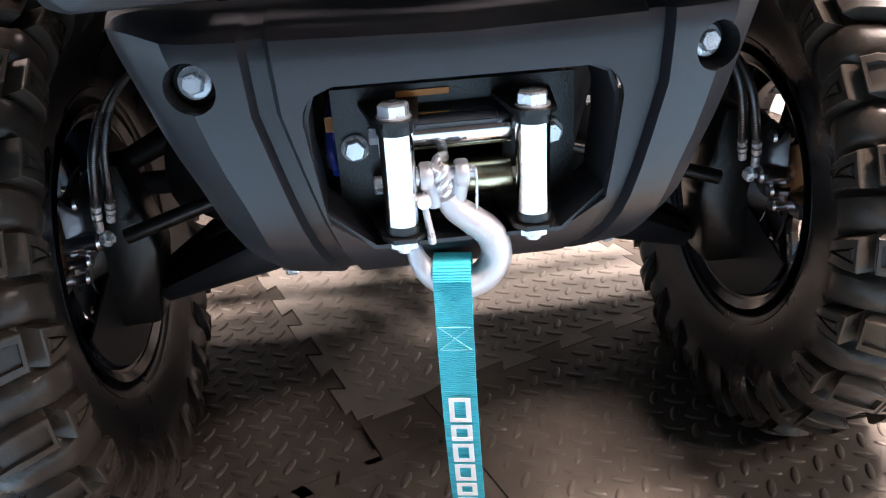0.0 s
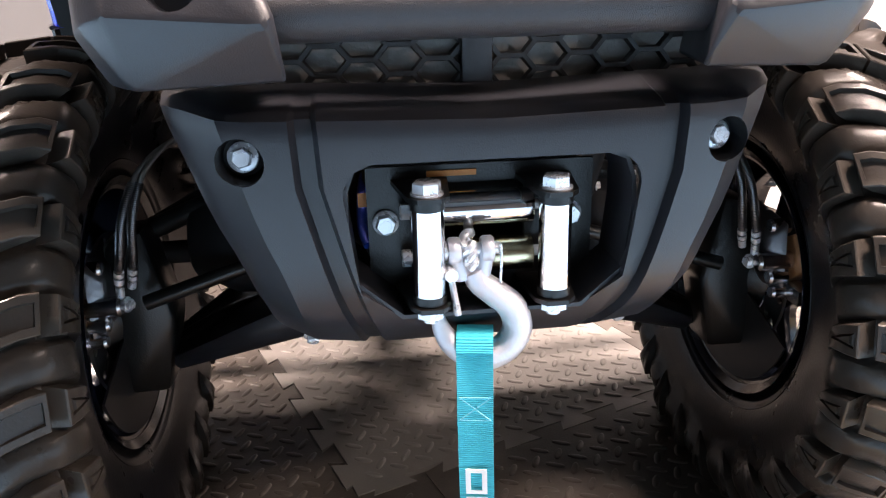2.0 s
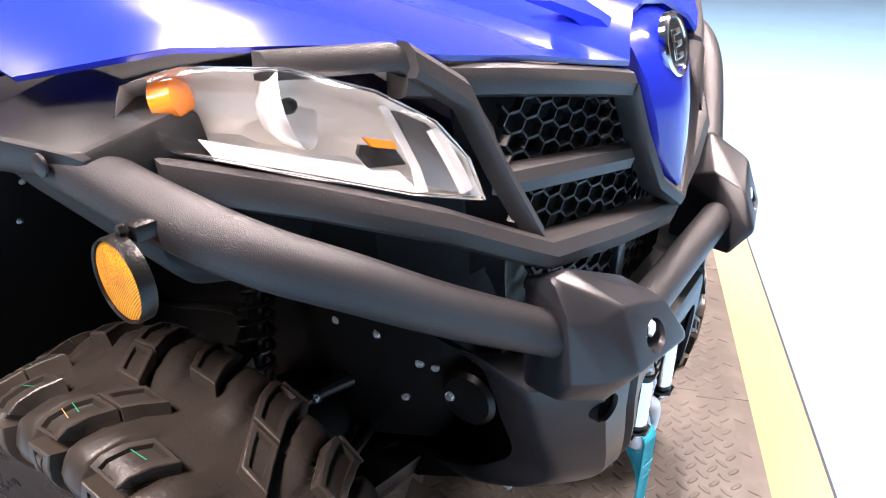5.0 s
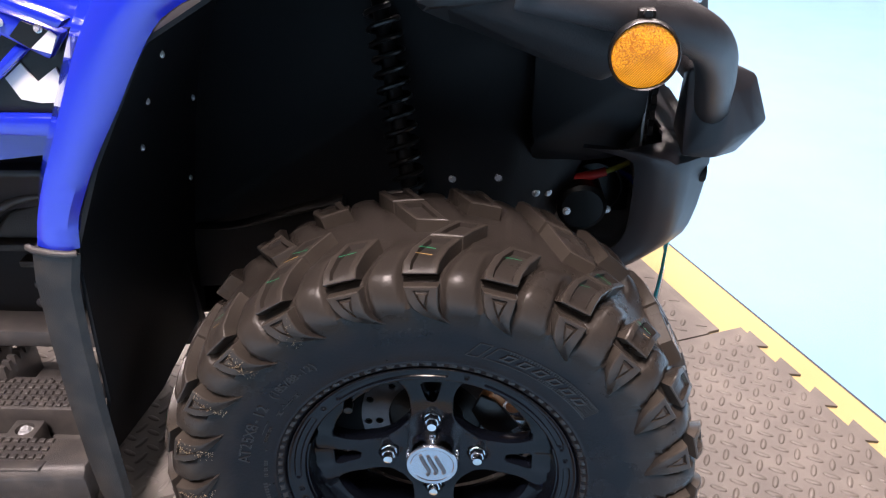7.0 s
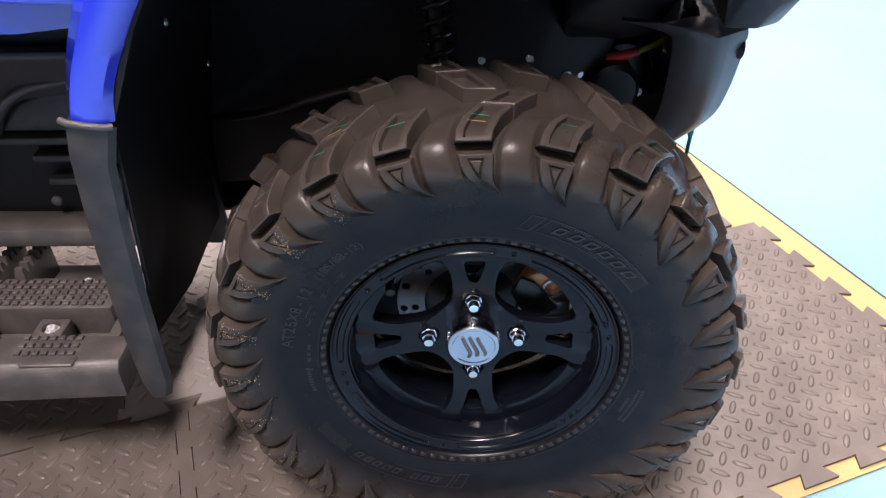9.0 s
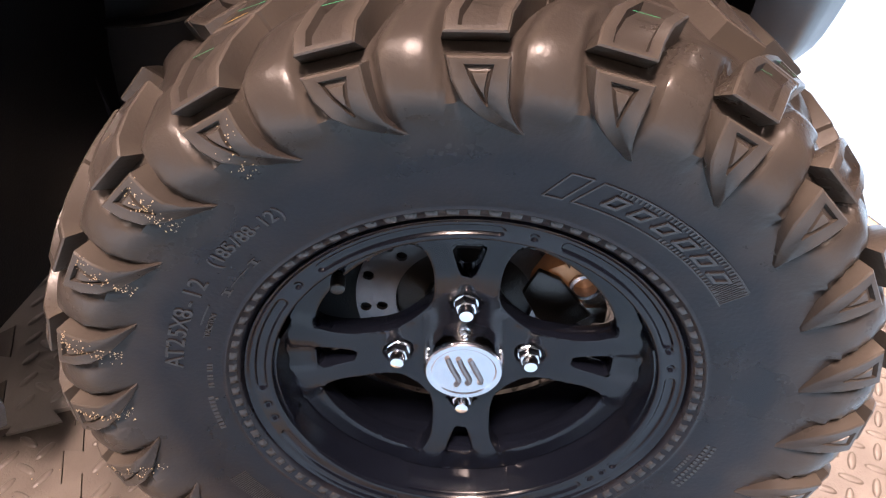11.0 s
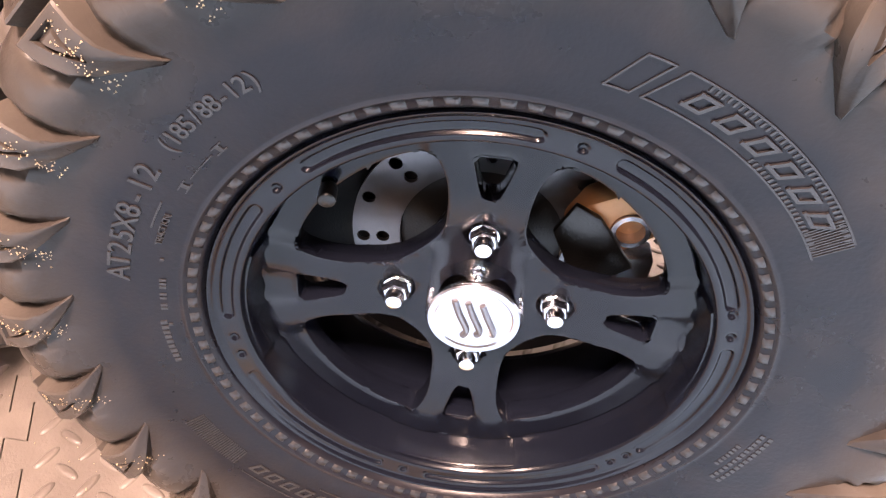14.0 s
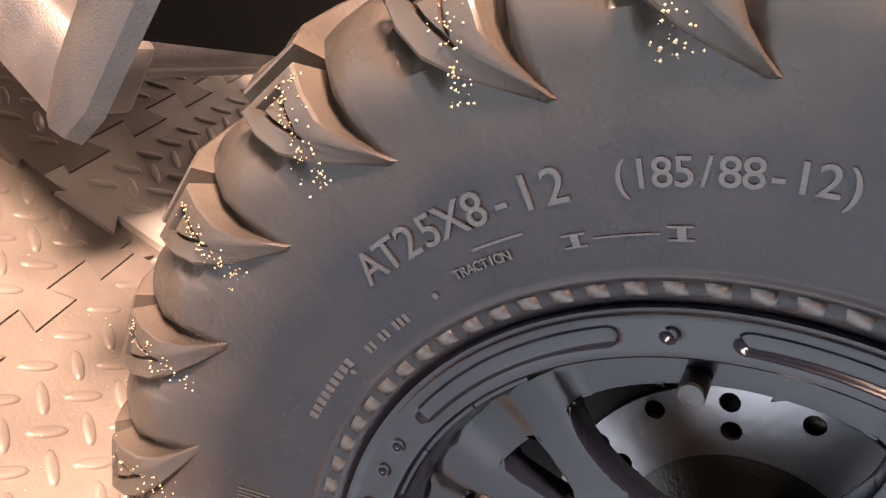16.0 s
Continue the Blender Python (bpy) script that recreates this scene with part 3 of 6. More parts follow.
TYRE_PROFILE = [(0.038, 0.150), (0.046, 0.164), (0.052, 0.1715), (0.0575, 0.1735), (0.0605, 0.1755), (0.0620, 0.178), (0.0630, 0.182), (0.0652, 0.1834), (0.0656, 0.1845), (0.0650, 0.1856), (0.0657, 0.1875), (0.0690, 0.200),
                (0.0720, 0.216), (0.0750, 0.232), (0.0785, 0.246), (0.0810, 0.258), (0.0815, 0.268), (0.0795, 0.278), (0.0740, 0.287), (0.0690, 0.2908), (0.0640, 0.2940), (0.0560, 0.2968), (0.0480, 0.3005), (0.0400, 0.3022), (0.0325, 0.3035), (0.0250, 0.3045), (0.0125, 0.3056), (0.0, 0.3060)]


def carcass(off):
    """Radius of the carcass at an offset from the middle plane, tread side."""
    rows = [(x, r) for x, r in TYRE_PROFILE if r > 0.262]
    return table(rows, abs(off))


def lug(cells, groove=0.28, deep=0.0048, island=False):
    """A block of rubber over a strip of cells: rows of (angle0, angle1, base radius/offset, top radius/offset), its top sunk within a rim."""
    bm = bmesh.new()
    lo, hi = [], []
    for a0, a1, (rb, xb), (rt, xt) in cells:
        lo.append((bm.verts.new(polar(rb, a0, xb)), bm.verts.new(polar(rb, a1, xb))))
        am, w = (a0 + a1) / 2, (a1 - a0) / 2 * 0.88
        hi.append((bm.verts.new(polar(rt, am - w, xt)), bm.verts.new(polar(rt, am + w, xt))))
    n = len(cells)
    for k in range(n - 1):
        bm.faces.new((lo[k][0], lo[k + 1][0], hi[k + 1][0], hi[k][0]))
        bm.faces.new((hi[k][1], hi[k + 1][1], lo[k + 1][1], lo[k][1]))
    bm.faces.new((lo[0][0], hi[0][0], hi[0][1], lo[0][1]))
    bm.faces.new((lo[-1][1], hi[-1][1], hi[-1][0], lo[-1][0]))
    ring = [h[0] for h in hi] + [h[1] for h in reversed(hi)]
    mid = sum((v.co for v in ring), Vector()) / len(ring)
    inner = []
    centre = [(h[0].co + h[1].co) / 2 for h in hi]
    ends = [centre[0].lerp(centre[1], 0.3)] + centre[1:-1] + [centre[-1].lerp(centre[-2], 0.22)]
    def strip_point(q, side):
        """A point on the top: q runs along the strip in cells, side from -1 to 1 across it."""
        k = min(int(q), n - 2)
        a, b = hi[k][0].co.lerp(hi[k + 1][0].co, q - k), hi[k][1].co.lerp(hi[k + 1][1].co, q - k)
        return a.lerp(b, 0.5 + 0.5 * side)

    if island:
        mid = strip_point(0.95, 0.0)
    for j, v in enumerate(ring):
        k = j if j < n else 2 * n - 1 - j
        p = strip_point(0.30 + 1.9 * k / (n - 1), (-1 if j < n else 1) * (0.50 - 0.46 * k / (n - 1))) if island else (v.co - centre[k]) * (1 - groove) + ends[k]
        base = Vector((math.copysign(0.03, p.x), 0, 0)) if abs(p.x) > 0.06 else Vector((p.x, 0, 0))
        down = (base - p).normalized()
        if island:
            down = Vector((-math.copysign(0.9, p.x), down.y * 0.45, down.z * 0.45))
        inner.append((bm.verts.new(p), bm.verts.new(p.lerp(mid, 0.10) + down * deep)))
    m = len(ring)
    for k in range(m):
        q = (k + 1) % m
        bm.faces.new((ring[k], ring[q], inner[q][0], inner[k][0]))
        bm.faces.new((inner[k][0], inner[q][0], inner[q][1], inner[k][1]))
    floor = [p[1] for p in inner]
    if island:
        # a flush middle inside the cut outline
        low = [bm.verts.new(v.co.lerp(mid, 0.30)) for v in floor]
        up = [bm.verts.new(p[0].co.lerp(mid, 0.50)) for p in inner]
        for ring_a, ring_b in ((floor, low), (low, up)):
            for k in range(m):
                q = (k + 1) % m
                bm.faces.new((ring_a[k], ring_a[q], ring_b[q], ring_b[k]))
        floor = up
    for k in range(n - 1):
        bm.faces.new((floor[k], floor[k + 1], floor[m - 2 - k], floor[m - 1 - k]))
    # worn edges
    top = set(ring)
    edges = [e for e in bm.edges if e.verts[0] in top and e.verts[1] in top]
    bmesh.ops.bevel(bm, geom=edges, offset=0.0011, segments=1, affect="EDGES", profile=0.5)
    return stand(bm)


def widen(cells, q):
    return [((a0 + a1) / 2 - (a1 - a0) / 2 * q, (a0 + a1) / 2 + (a1 - a0) / 2 * q, lo, hi) for a0, a1, lo, hi in cells]


def stand(bm):
    """The bike's weight flattens the rubber where it stands."""
    for v in bm.verts:
        if v.co.x > 0:
            grow = 1 + 0.022 * step(0.0, 0.05, v.co.x) * step(0.27, 0.29, math.hypot(v.co.y, v.co.z))
            v.co = Vector((v.co.x * 1.2, v.co.y * grow, v.co.z * grow))
        if v.co.z < GROUND:
            v.co.z = GROUND + (v.co.z - GROUND) * 0.02
    return bm


def tread(wheel):
    """All lugs of the tyre: claws on the side wall, outer blocks and middle blocks, both sides."""
    count = 24
    d = radians
    for side in (1, -1):
        for k in range(count):
            a = 2 * math.pi * k / count + d(0.9) + (0 if side > 0 else math.pi / count)
            s = side
            # claw on the side wall, curving to its foot
            claw = [(a - d(2.9), a + d(2.2), (0.2885, 0.068 * s), (0.2955, 0.0890 * s)), (a - d(3.0), a + d(1.7), (0.279, 0.077 * s), (0.2825, 0.0926 * s)), (a - d(3.3), a + d(0.7), (0.268, 0.079 * s), (0.2708, 0.0930 * s)),
                    (a - d(4.1), a - d(1.1), (0.260, 0.079 * s), (0.2615, 0.0902 * s)), (a - d(5.3), a - d(3.4), (0.2525, 0.077 * s), (0.2535, 0.0855 * s)), (a - d(6.8), a - d(6.0), (0.2455, 0.075 * s), (0.2460, 0.0798 * s))]
            part("tread_claw", lug(widen(claw, 1.42), 0.44, 0.0030, True), RUBBER, wheel, "", 35)
            # outer block over the shoulder
            outer = [(a - d(2.6), a + d(2.5), (0.2925, 0.063 * s), (0.3045, 0.0800 * s)), (a - d(3.0), a + d(2.2), (0.2940, 0.060 * s), (0.3120, 0.0695 * s)),
                     (a - d(4.3), a + d(0.9), (0.2970, 0.050 * s), (0.3170, 0.0520 * s)), (a - d(6.6), a - d(1.8), (0.2995, 0.033 * s), (0.3200, 0.0325 * s))]
            part("tread_block", lug(widen(outer, 1.42), 0.42, 0.0042), RUBBER, wheel, "", 35)
            if k % 2 == 0:
                inner = [(a - d(7.0), a - d(2.1), (0.3000, 0.031 * s), (0.3202, 0.0305 * s)), (a - d(8.8), a - d(3.9), (0.3012, 0.018 * s), (0.3212, 0.0175 * s)),
                         (a - d(11.6), a - d(6.8), (0.3022, -0.001 * s), (0.3216, -0.0005 * s))]
                part("tread_block", lug(widen(inner, 1.38), 0.42, 0.0042), RUBBER, wheel, "", 35)


def tyre_mesh():
    prof = TYRE_PROFILE + [(-x, r) for x, r in reversed(TYRE_PROFILE[:-1])]
    bm = lathe([(-x, r) for x, r in prof], 576, "X", caps=False)
    # swollen ribs between the claws give the shoulder its waves
    for v in bm.verts:
        r = math.hypot(v.co.y, v.co.z)
        a = math.atan2(v.co.y, v.co.z)
        side = 1 if v.co.x < 0 else -1
        reach = abs(v.co.x)
        lean = table([(0.24, -4.6), (0.26, -2.6), (0.28, -0.8), (0.30, 0.0)], r) if r < 0.293 else table([(0.0, -6.0), (0.0325, -4.2), (0.052, -1.65), (0.0695, -0.4), (0.08, -0.05)], reach)
        mid = lean + 0.9 + (0 if side > 0 else 7.5)
        off = abs((math.degrees(a) - mid + 7.5) % 15 - 7.5)
        half = table([(0.24, 0.6), (0.26, 2.5), (0.28, 3.7), (0.294, 4.0), (0.30, 4.3)], r)
        wave = step(half, half + 0.8, off) * (0.86 + 0.14 * math.cos(math.pi * (7.5 - off) / 5))
        if r > 0.24:
            v.co.x -= side * 0.0095 * wave * step(0.250, 0.276, r) * (1 - step(0.2890, 0.298, r))
            lift = wave * step(0.283, 0.292, r) * table([(0.0, 0.0), (0.018, 0.001), (0.030, 0.006), (0.045, 0.0095), (0.060, 0.0105), (0.075, 0.0095)], reach)
            v.co.y += math.sin(a) * lift
            v.co.z += math.cos(a) * lift
    return stand(bm)


def bead_nubs():
    """Small soft nubs round the tyre's bead."""
    bm = bmesh.new()
    for k in range(84):
        a = 2 * math.pi * k / 84
        w = radians(1.5)
        lo = [bm.verts.new(polar(r, a + q, x)) for r, q, x in ((0.1760, -w, 0.0600), (0.1760, w, 0.0600), (0.1822, w, 0.0626), (0.1822, -w, 0.0626))]
        hi = [bm.verts.new(polar(r, a + q, x)) for r, q, x in ((0.1768, -w * 0.8, 0.0622), (0.1768, w * 0.8, 0.0622), (0.1808, w * 0.45, 0.0644), (0.1808, -w * 0.45, 0.0644))]
        bm.faces.new(hi)
        for i in range(4):
            bm.faces.new((lo[i], lo[(i + 1) % 4], hi[(i + 1) % 4], hi[i]))
    return bm


def side_offset(r):
    return table([(rr, x) for x, rr in TYRE_PROFILE if rr < 0.262], r)


def arc_text(body, r, a_mid, size, pitch, relief=0.0011):
    """Raised characters bent round the side wall, reading clockwise."""
    bm = bmesh.new()
    n = len(body)
    for i, ch in enumerate(body):
        if ch == " ":
            continue
        cu = bpy.data.curves.new("t", "FONT")
        cu.body, cu.size, cu.extrude, cu.align_x = ch, size, relief, "CENTER"
        cu.offset = 0.0001
        ob = new("t", cu)
        me = ob.evaluated_get(bpy.context.evaluated_depsgraph_get()).to_mesh()
        c = bmesh.new()
        c.from_mesh(me)
        bpy.data.objects.remove(ob)
        bpy.data.curves.remove(cu)
        a = a_mid - (i - (n - 1) / 2) * pitch
        for v in c.verts:
            rr = r + v.co.y
            ang = a - v.co.x / r
            v.co = polar(rr, ang, side_offset(rr) + v.co.z)
        me2 = bpy.data.meshes.new("t")
        c.to_mesh(me2)
        c.free()
        bm.from_mesh(me2)
        bpy.data.meshes.remove(me2)
    return bm


def arc_bar(bm, r0, r1, a0, a1, h=0.0009, n=8, slant=0.0):
    """A thin raised bar on the side wall."""
    rows = []
    for k in range(n + 1):
        a = lerp(a0, a1, k / n)
        rows.append([bm.verts.new(polar(r, a + (slant if r == r1 else 0), side_offset(r) + q)) for r, q in ((r0, -0.0005), (r0, h), (r1, h), (r1, -0.0005))])
    for p, q in zip(rows, rows[1:]):
        for i in range(3):
            bm.faces.new((p[i], p[i + 1], q[i + 1], q[i]))
    bm.faces.new(rows[0])
    bm.faces.new(rows[-1])


def face_depth(r):
    """How far the wheel's face stands outboard of the hub plane, by radius."""
    return table([(0.0, 0.0115), (0.045, 0.0115), (0.06, 0.0135), (0.075, 0.0168), (0.094, 0.0207), (0.127, 0.0245), (0.145, 0.0265)], r)


def rim_spokes():
    """The dished face: four forked spokes with wide windows between them and a lower ring outside the windows."""
    rings = [0.0001, 0.02, 0.034, 0.045, 0.05, 0.055, 0.06, 0.065, 0.07, 0.076, 0.082, 0.087, 0.092, 0.097, 0.102, 0.107, 0.112, 0.117, 0.122, 0.1255, 0.1275, 0.130, 0.133, 0.137, 0.141, 0.144, 0.1462]
    prof = [(0.0, r) for r in rings] + [(0.019, r) for r in reversed(rings)]
    bm = lathe(prof, 180, "X", closed=True)
    tools = []
    for q in range(4):
        a0 = radians(45 + 90 * q)
        half = [(0.0562, 0), (0.0572, 8), (0.0605, 16), (0.0675, 22), (0.0755, 25.2), (0.090, 28.4), (0.105, 29.8), (0.118, 29.3), (0.1245, 28.0), (0.1270, 25.5), (0.1278, 18), (0.1278, 9), (0.1278, 0)]
        half = [(p.y, p.z * 1000) for p in smooth_path([(0, r, d / 1000) for r, d in half], 4)]
        pts = [(r, d) for r, d in half] + [(r, -d) for r, d in reversed(half[1:-1])]
        tools.append(prism([(math.sin(a0 + radians(d)) * r, math.cos(a0 + radians(d)) * r) for r, d in pts], -0.01, 0.03, "X"))
        b0 = radians(90 * q)
        shape = [(0.0915, -0.0052), (0.0895, -0.003), (0.0888, 0.0), (0.0895, 0.003), (0.0915, 0.0052), (0.098, 0.0074), (0.112, 0.0108), (0.1185, 0.0122), (0.1215, 0.0108), (0.1215, -0.0108), (0.1185, -0.0122), (0.112, -0.0108), (0.098, -0.0074)]
        c, s = math.cos(b0), math.sin(b0)
        tools.append(prism([(s * r + c * t, c * r - s * t) for r, t in shape], -0.01, 0.03, "X"))
        tools.append(put(lathe([(-0.02, 0.0135), (0.005, 0.0125)], 24, "X"), Matrix.Translation((0, math.sin(b0) * 0.055, math.cos(b0) * 0.055))))
    bm = cut(bm, *tools)
    for v in bm.verts:
        r = math.hypot(v.co.y, v.co.z)
        off = abs((math.degrees(math.atan2(v.co.y, v.co.z)) + 45) % 90 - 45)
        sunk = 0.0035 * step(0.1255, 0.1278, r) * step(17.3, 19.2, off)
        if v.co.x < 0.01:
            # the crease that runs from the hole's outer corners to the rim splits each fork
            sunk += 0.0022 * step(0.117, 0.127, r) * (1 - step(5.4, 6.6, off))
        v.co.x += sunk - face_depth(r)
    bevel = [e for e in bm.edges if len(e.link_faces) == 2 and e.calc_face_angle(0) > 0.9]
    bmesh.ops.bevel(bm, geom=bevel, offset=0.0016, segments=2, affect="EDGES", profile=0.5)
    return bm


CHANNELS = ((-8, 41), (55, 92), (111, 160), (172, 222), (234, 278), (290, 338))
DIMPLES = (48.5, -15, -71, -78, 98.5, 104.5, 166, 226, 231)


def flange():
    """The flat outer flange with long pressed channels and round dimples between them."""
    rr = [0.1502, 0.1510, 0.1520, 0.1535, 0.1548] + [0.1556 + 0.0008 * k for k in range(13)] + [0.1660, 0.1672, 0.1686, 0.1700, 0.1712]
    rows = []
    bm = bmesh.new()
    n = 720
    for r in rr:
        base = table([(0.1502, 0.0500), (0.1510, 0.0528), (0.1520, 0.0537), (0.1535, 0.0541), (0.1672, 0.0552), (0.1686, 0.0566), (0.1700, 0.0580), (0.1712, 0.0584)], r)
        row = []
        for k in range(n):
            t = 360.0 * k / n
            deep = 0.0
            for a0, a1 in CHANNELS:
                mid, halfw = (a0 + a1) / 2, (a1 - a0) / 2
                along = max(0.0, abs((t - mid + 180) % 360 - 180) - halfw + 1.55) * radians(1) * 0.160
                d = math.hypot(along, r - 0.1602)
                deep = max(deep, 0.0026 * (1 - step(0.0026, 0.0046, d)))
            for a0 in DIMPLES:
                d = math.hypot(((t - a0 + 180) % 360 - 180) * radians(1) * 0.160, r - 0.1602)
                deep = max(deep, 0.0026 * (1 - step(0.0012, 0.0040, d)))
            row.append(bm.verts.new(polar(r, radians(t), base - deep)))
        rows.append(row)
    back = [bm.verts.new(polar(0.1722, 2 * math.pi * k / n, 0.0560)) for k in range(n)]
    rows.append(back)
    for a, b in zip(rows, rows[1:]):
        for k in range(n):
            bm.faces.new((a[k], a[(k + 1) % n], b[(k + 1) % n], b[k]))
    return bm


def front_wheel(parent):
    barrel = [(-0.0500, 0.1502), (-0.0470, 0.1498), (-0.0300, 0.1478), (-0.0260, 0.1470), (-0.014, 0.1462), (0.010, 0.1430), (0.034, 0.1430), (0.040, 0.1445), (0.050, 0.1480), (0.066, 0.1500), (0.071, 0.165), (0.075, 0.165), (0.069, 0.1545), (0.0, 0.152), (-0.042, 0.1545), (-0.047, 0.163), (-0.0525, 0.1705), (-0.0535, 0.1700), (-0.0500, 0.1530)]
    wheel = part("wheel", lathe(barrel, 128, "X", closed=True), RIM, parent, "satin black alloy wheel rim with forked spokes", 25)
    wheel.location = HUB
    part("flange", flange(), RIM, wheel, "", 60)
    part("spoke_face", rim_spokes(), RIM, wheel, "", 35)
    # low pads that carry each spoke on over the barrel, in three panels
    for q in range(4):
        for u0, u1 in ((-18.2, -7.0), (-6.6, 6.6), (7.0, 18.2)):
            pad = bmesh.new()
            rows = []
            for k in range(7):
                a = radians(90 * q + lerp(u0, u1, k / 6))
                rows.append([pad.verts.new(polar(r, a, x)) for x, r in ((0.0255, 0.1485), (0.0255, 0.1453), (0.0265, 0.1451), (0.0478, 0.1480), (0.0490, 0.1486), (0.0490, 0.1510))])
            for e, f in zip(rows, rows[1:]):
                for i in range(5):
                    pad.faces.new((e[i], e[i + 1], f[i + 1], f[i]))
            pad.faces.new(rows[0])
            pad.faces.new(rows[-1])
            part("barrel_pad", pad, RIM, wheel, "", 30)
    for q in range(4):
        b0 = radians(90 * q)
        o = Matrix.Translation((0, math.sin(b0) * 0.055, math.cos(b0) * 0.055))
        nut = join(put(hexagon(0.0098, -0.009, -0.0195, "X", 0.3), o), put(lathe([(-0.007, 0.0118), (-0.0105, 0.0116), (-0.0130, 0.0098)], 24, "X"), o),
                   put(lathe([(-0.0185, 0.0068), (-0.0250, 0.0064), (-0.0272, 0.0054), (-0.0277, 0.0)], 20, "X"), o))
        part("lug_nut", nut, CHROME, wheel, "chrome lug nut")
    cap = lathe([(-0.006, 0.0338), (-0.0305, 0.0330), (-0.0325, 0.0318), (-0.0325, 0.0)], 56, "X")
    cap_ob = part("hub_cap", cap, CHROME, wheel, "round polished hub cap", 30)
    disc = lathe([(-0.0320, 0.0318), (-0.0338, 0.0318), (-0.0348, 0.0308), (-0.0348, 0.0268), (-0.0340, 0.0256), (-0.0338, 0.0)], 56, "X")
    part("cap_face", disc, CAPFACE, cap_ob, "bright satin metal disc", 20)
    for k, y0 in enumerate((0.010, 0.001, -0.0085)):
        bar = sweep(smooth_path([(-0.0340, y0 + 0.004, 0.016 - k * 0.001), (-0.0345, y0, 0.004), (-0.0345, y0 - 0.006, -0.010), (-0.0340, y0 - 0.004, -0.0165 + k * 0.002)], 6), 0.0023, 8)
        part("cap_emblem", bar, DISC, cap_ob, "dark relief stroke")
    # tyre
    tyre = part("tyre", tyre_mesh(), RUBBER, wheel, "dusty black rubber mud tyre with deep lugs", 50)
    nubs = part("bead_nub", bead_nubs(), LETTER, wheel, "", 80)
    nubs["kind"] = "stuff"
    tread(wheel)
    for name, rows, material in (("green_stripe", ((0.0515, 0.3170, -1.5), (0.0215, 0.3212, -6.0)), STRIPE_GREEN), ("ochre_stripe", ((0.060, 0.3148, -0.9), (0.029, 0.3205, -5.0)), STRIPE_GOLD)):
        lines, rng = bmesh.new(), random.Random(len(name))
        for k in range(24):
            for x, r, mid in rows:
                if (x < 0.04 and k % 2) or rng.random() < (0.12 if "green" in name else 0.45):
                    continue
                a = 2 * math.pi * k / 24 + radians(0.9 + mid + rng.uniform(-0.6, 0.6))
                w, e = rng.uniform(0.8, 1.9), rng.uniform(-0.003, 0.003)
                q = [polar(r + 0.0002, a + radians(u), x + g) for u, g in ((-w, -e), (w, e), (w, e + 0.0008), (-w, 0.0008 - e))]
                lines.faces.new([lines.verts.new(p) for p in q])
        stripe = part(name, stand(lines), material, wheel, "thin stripe of tyre paint")
        stripe["kind"] = "stuff"
    lettering = part("size_lettering", join(arc_text("AT25X8-12", 0.2130, radians(67.4), 0.0180, radians(2.75)), arc_text("(185/88-12)", 0.2145, radians(42.0), 0.0138, radians(1.72), 0.0008),
                                arc_text("TRACTION", 0.1978, radians(66.8), 0.0052, radians(0.90))), LETTER, wheel, "", 30)
    lettering["kind"] = "stuff"
    marks = bmesh.new()
    # maker's mark: an outlined banner with plain blocks in it
    def ang(t):
        return radians(-t)
    arc_bar(marks, 0.2030, 0.2040, ang(16.6), ang(56.2), 0.0008, 24)
    arc_bar(marks, 0.2240, 0.2250, ang(19.8), ang(54.8), 0.0008, 24)
    arc_bar(marks, 0.2030, 0.2250, ang(16.6), ang(16.9), 0.0008, 2, ang(3.1))
    arc_bar(marks, 0.2030, 0.2250, ang(11.3), ang(11.6), 0.0008, 2, ang(3.1))
    arc_bar(marks, 0.2030, 0.2250, ang(14.8), ang(15.1), 0.0008, 2, ang(3.1))
    arc_bar(marks, 0.2030, 0.2040, ang(11.3), ang(15.0), 0.0008, 6)
    arc_bar(marks, 0.2240, 0.2250, ang(14.4), ang(18.1), 0.0008, 6)
    # blocks with a rim round a sunk middle, on a hatched ground
    for k in range(6):
        t0 = 21.3 + k * 5.1
        for r0, r1, u0, u1 in ((0.2085, 0.2105, 0.0, 3.0), (0.2170, 0.2190, 0.0, 3.0)):
            arc_bar(marks, r0, r1, ang(t0 + u0 + (r0 - 0.2085) * 150), ang(t0 + u1 + (r0 - 0.2085) * 150), 0.0013, 4)
        for u in (0.0, 2.4):
            arc_bar(marks, 0.2085, 0.2190, ang(t0 + u), ang(t0 + u + 0.6), 0.0013, 1, ang(1.5))
    for k in range(36):
        t0 = 23 + k * 0.9
        arc_bar(marks, 0.2205, 0.2238, ang(t0), ang(t0 + 0.35), 0.0006, 1)
        if k > 12:
            arc_bar(marks, 0.2042, 0.2070, ang(t0), ang(t0 + 0.35), 0.0006, 1)
    for k in range(11):
        arc_bar(marks, 0.2042, 0.2238, ang(50.6 + k * 0.5), ang(50.8 + k * 0.5), 0.0007, 1, ang(-0.6))
    for r0 in (0.2010, 0.2065):
        for k in range(13):
            arc_bar(marks, r0, r0 + 0.003, ang(101 + k * 1.25), ang(101.8 + k * 1.25), 0.0006, 1)
    for k in range(7):
        arc_bar(marks, 0.1945, 0.1975, ang(106 + k * 1.1), ang(106.7 + k * 1.1), 0.0006, 1)
    for k in range(9):
        arc_bar(marks, 0.195, 0.199, radians(90 + k * 1.3), radians(90.8 + k * 1.3), 0.0006, 1)
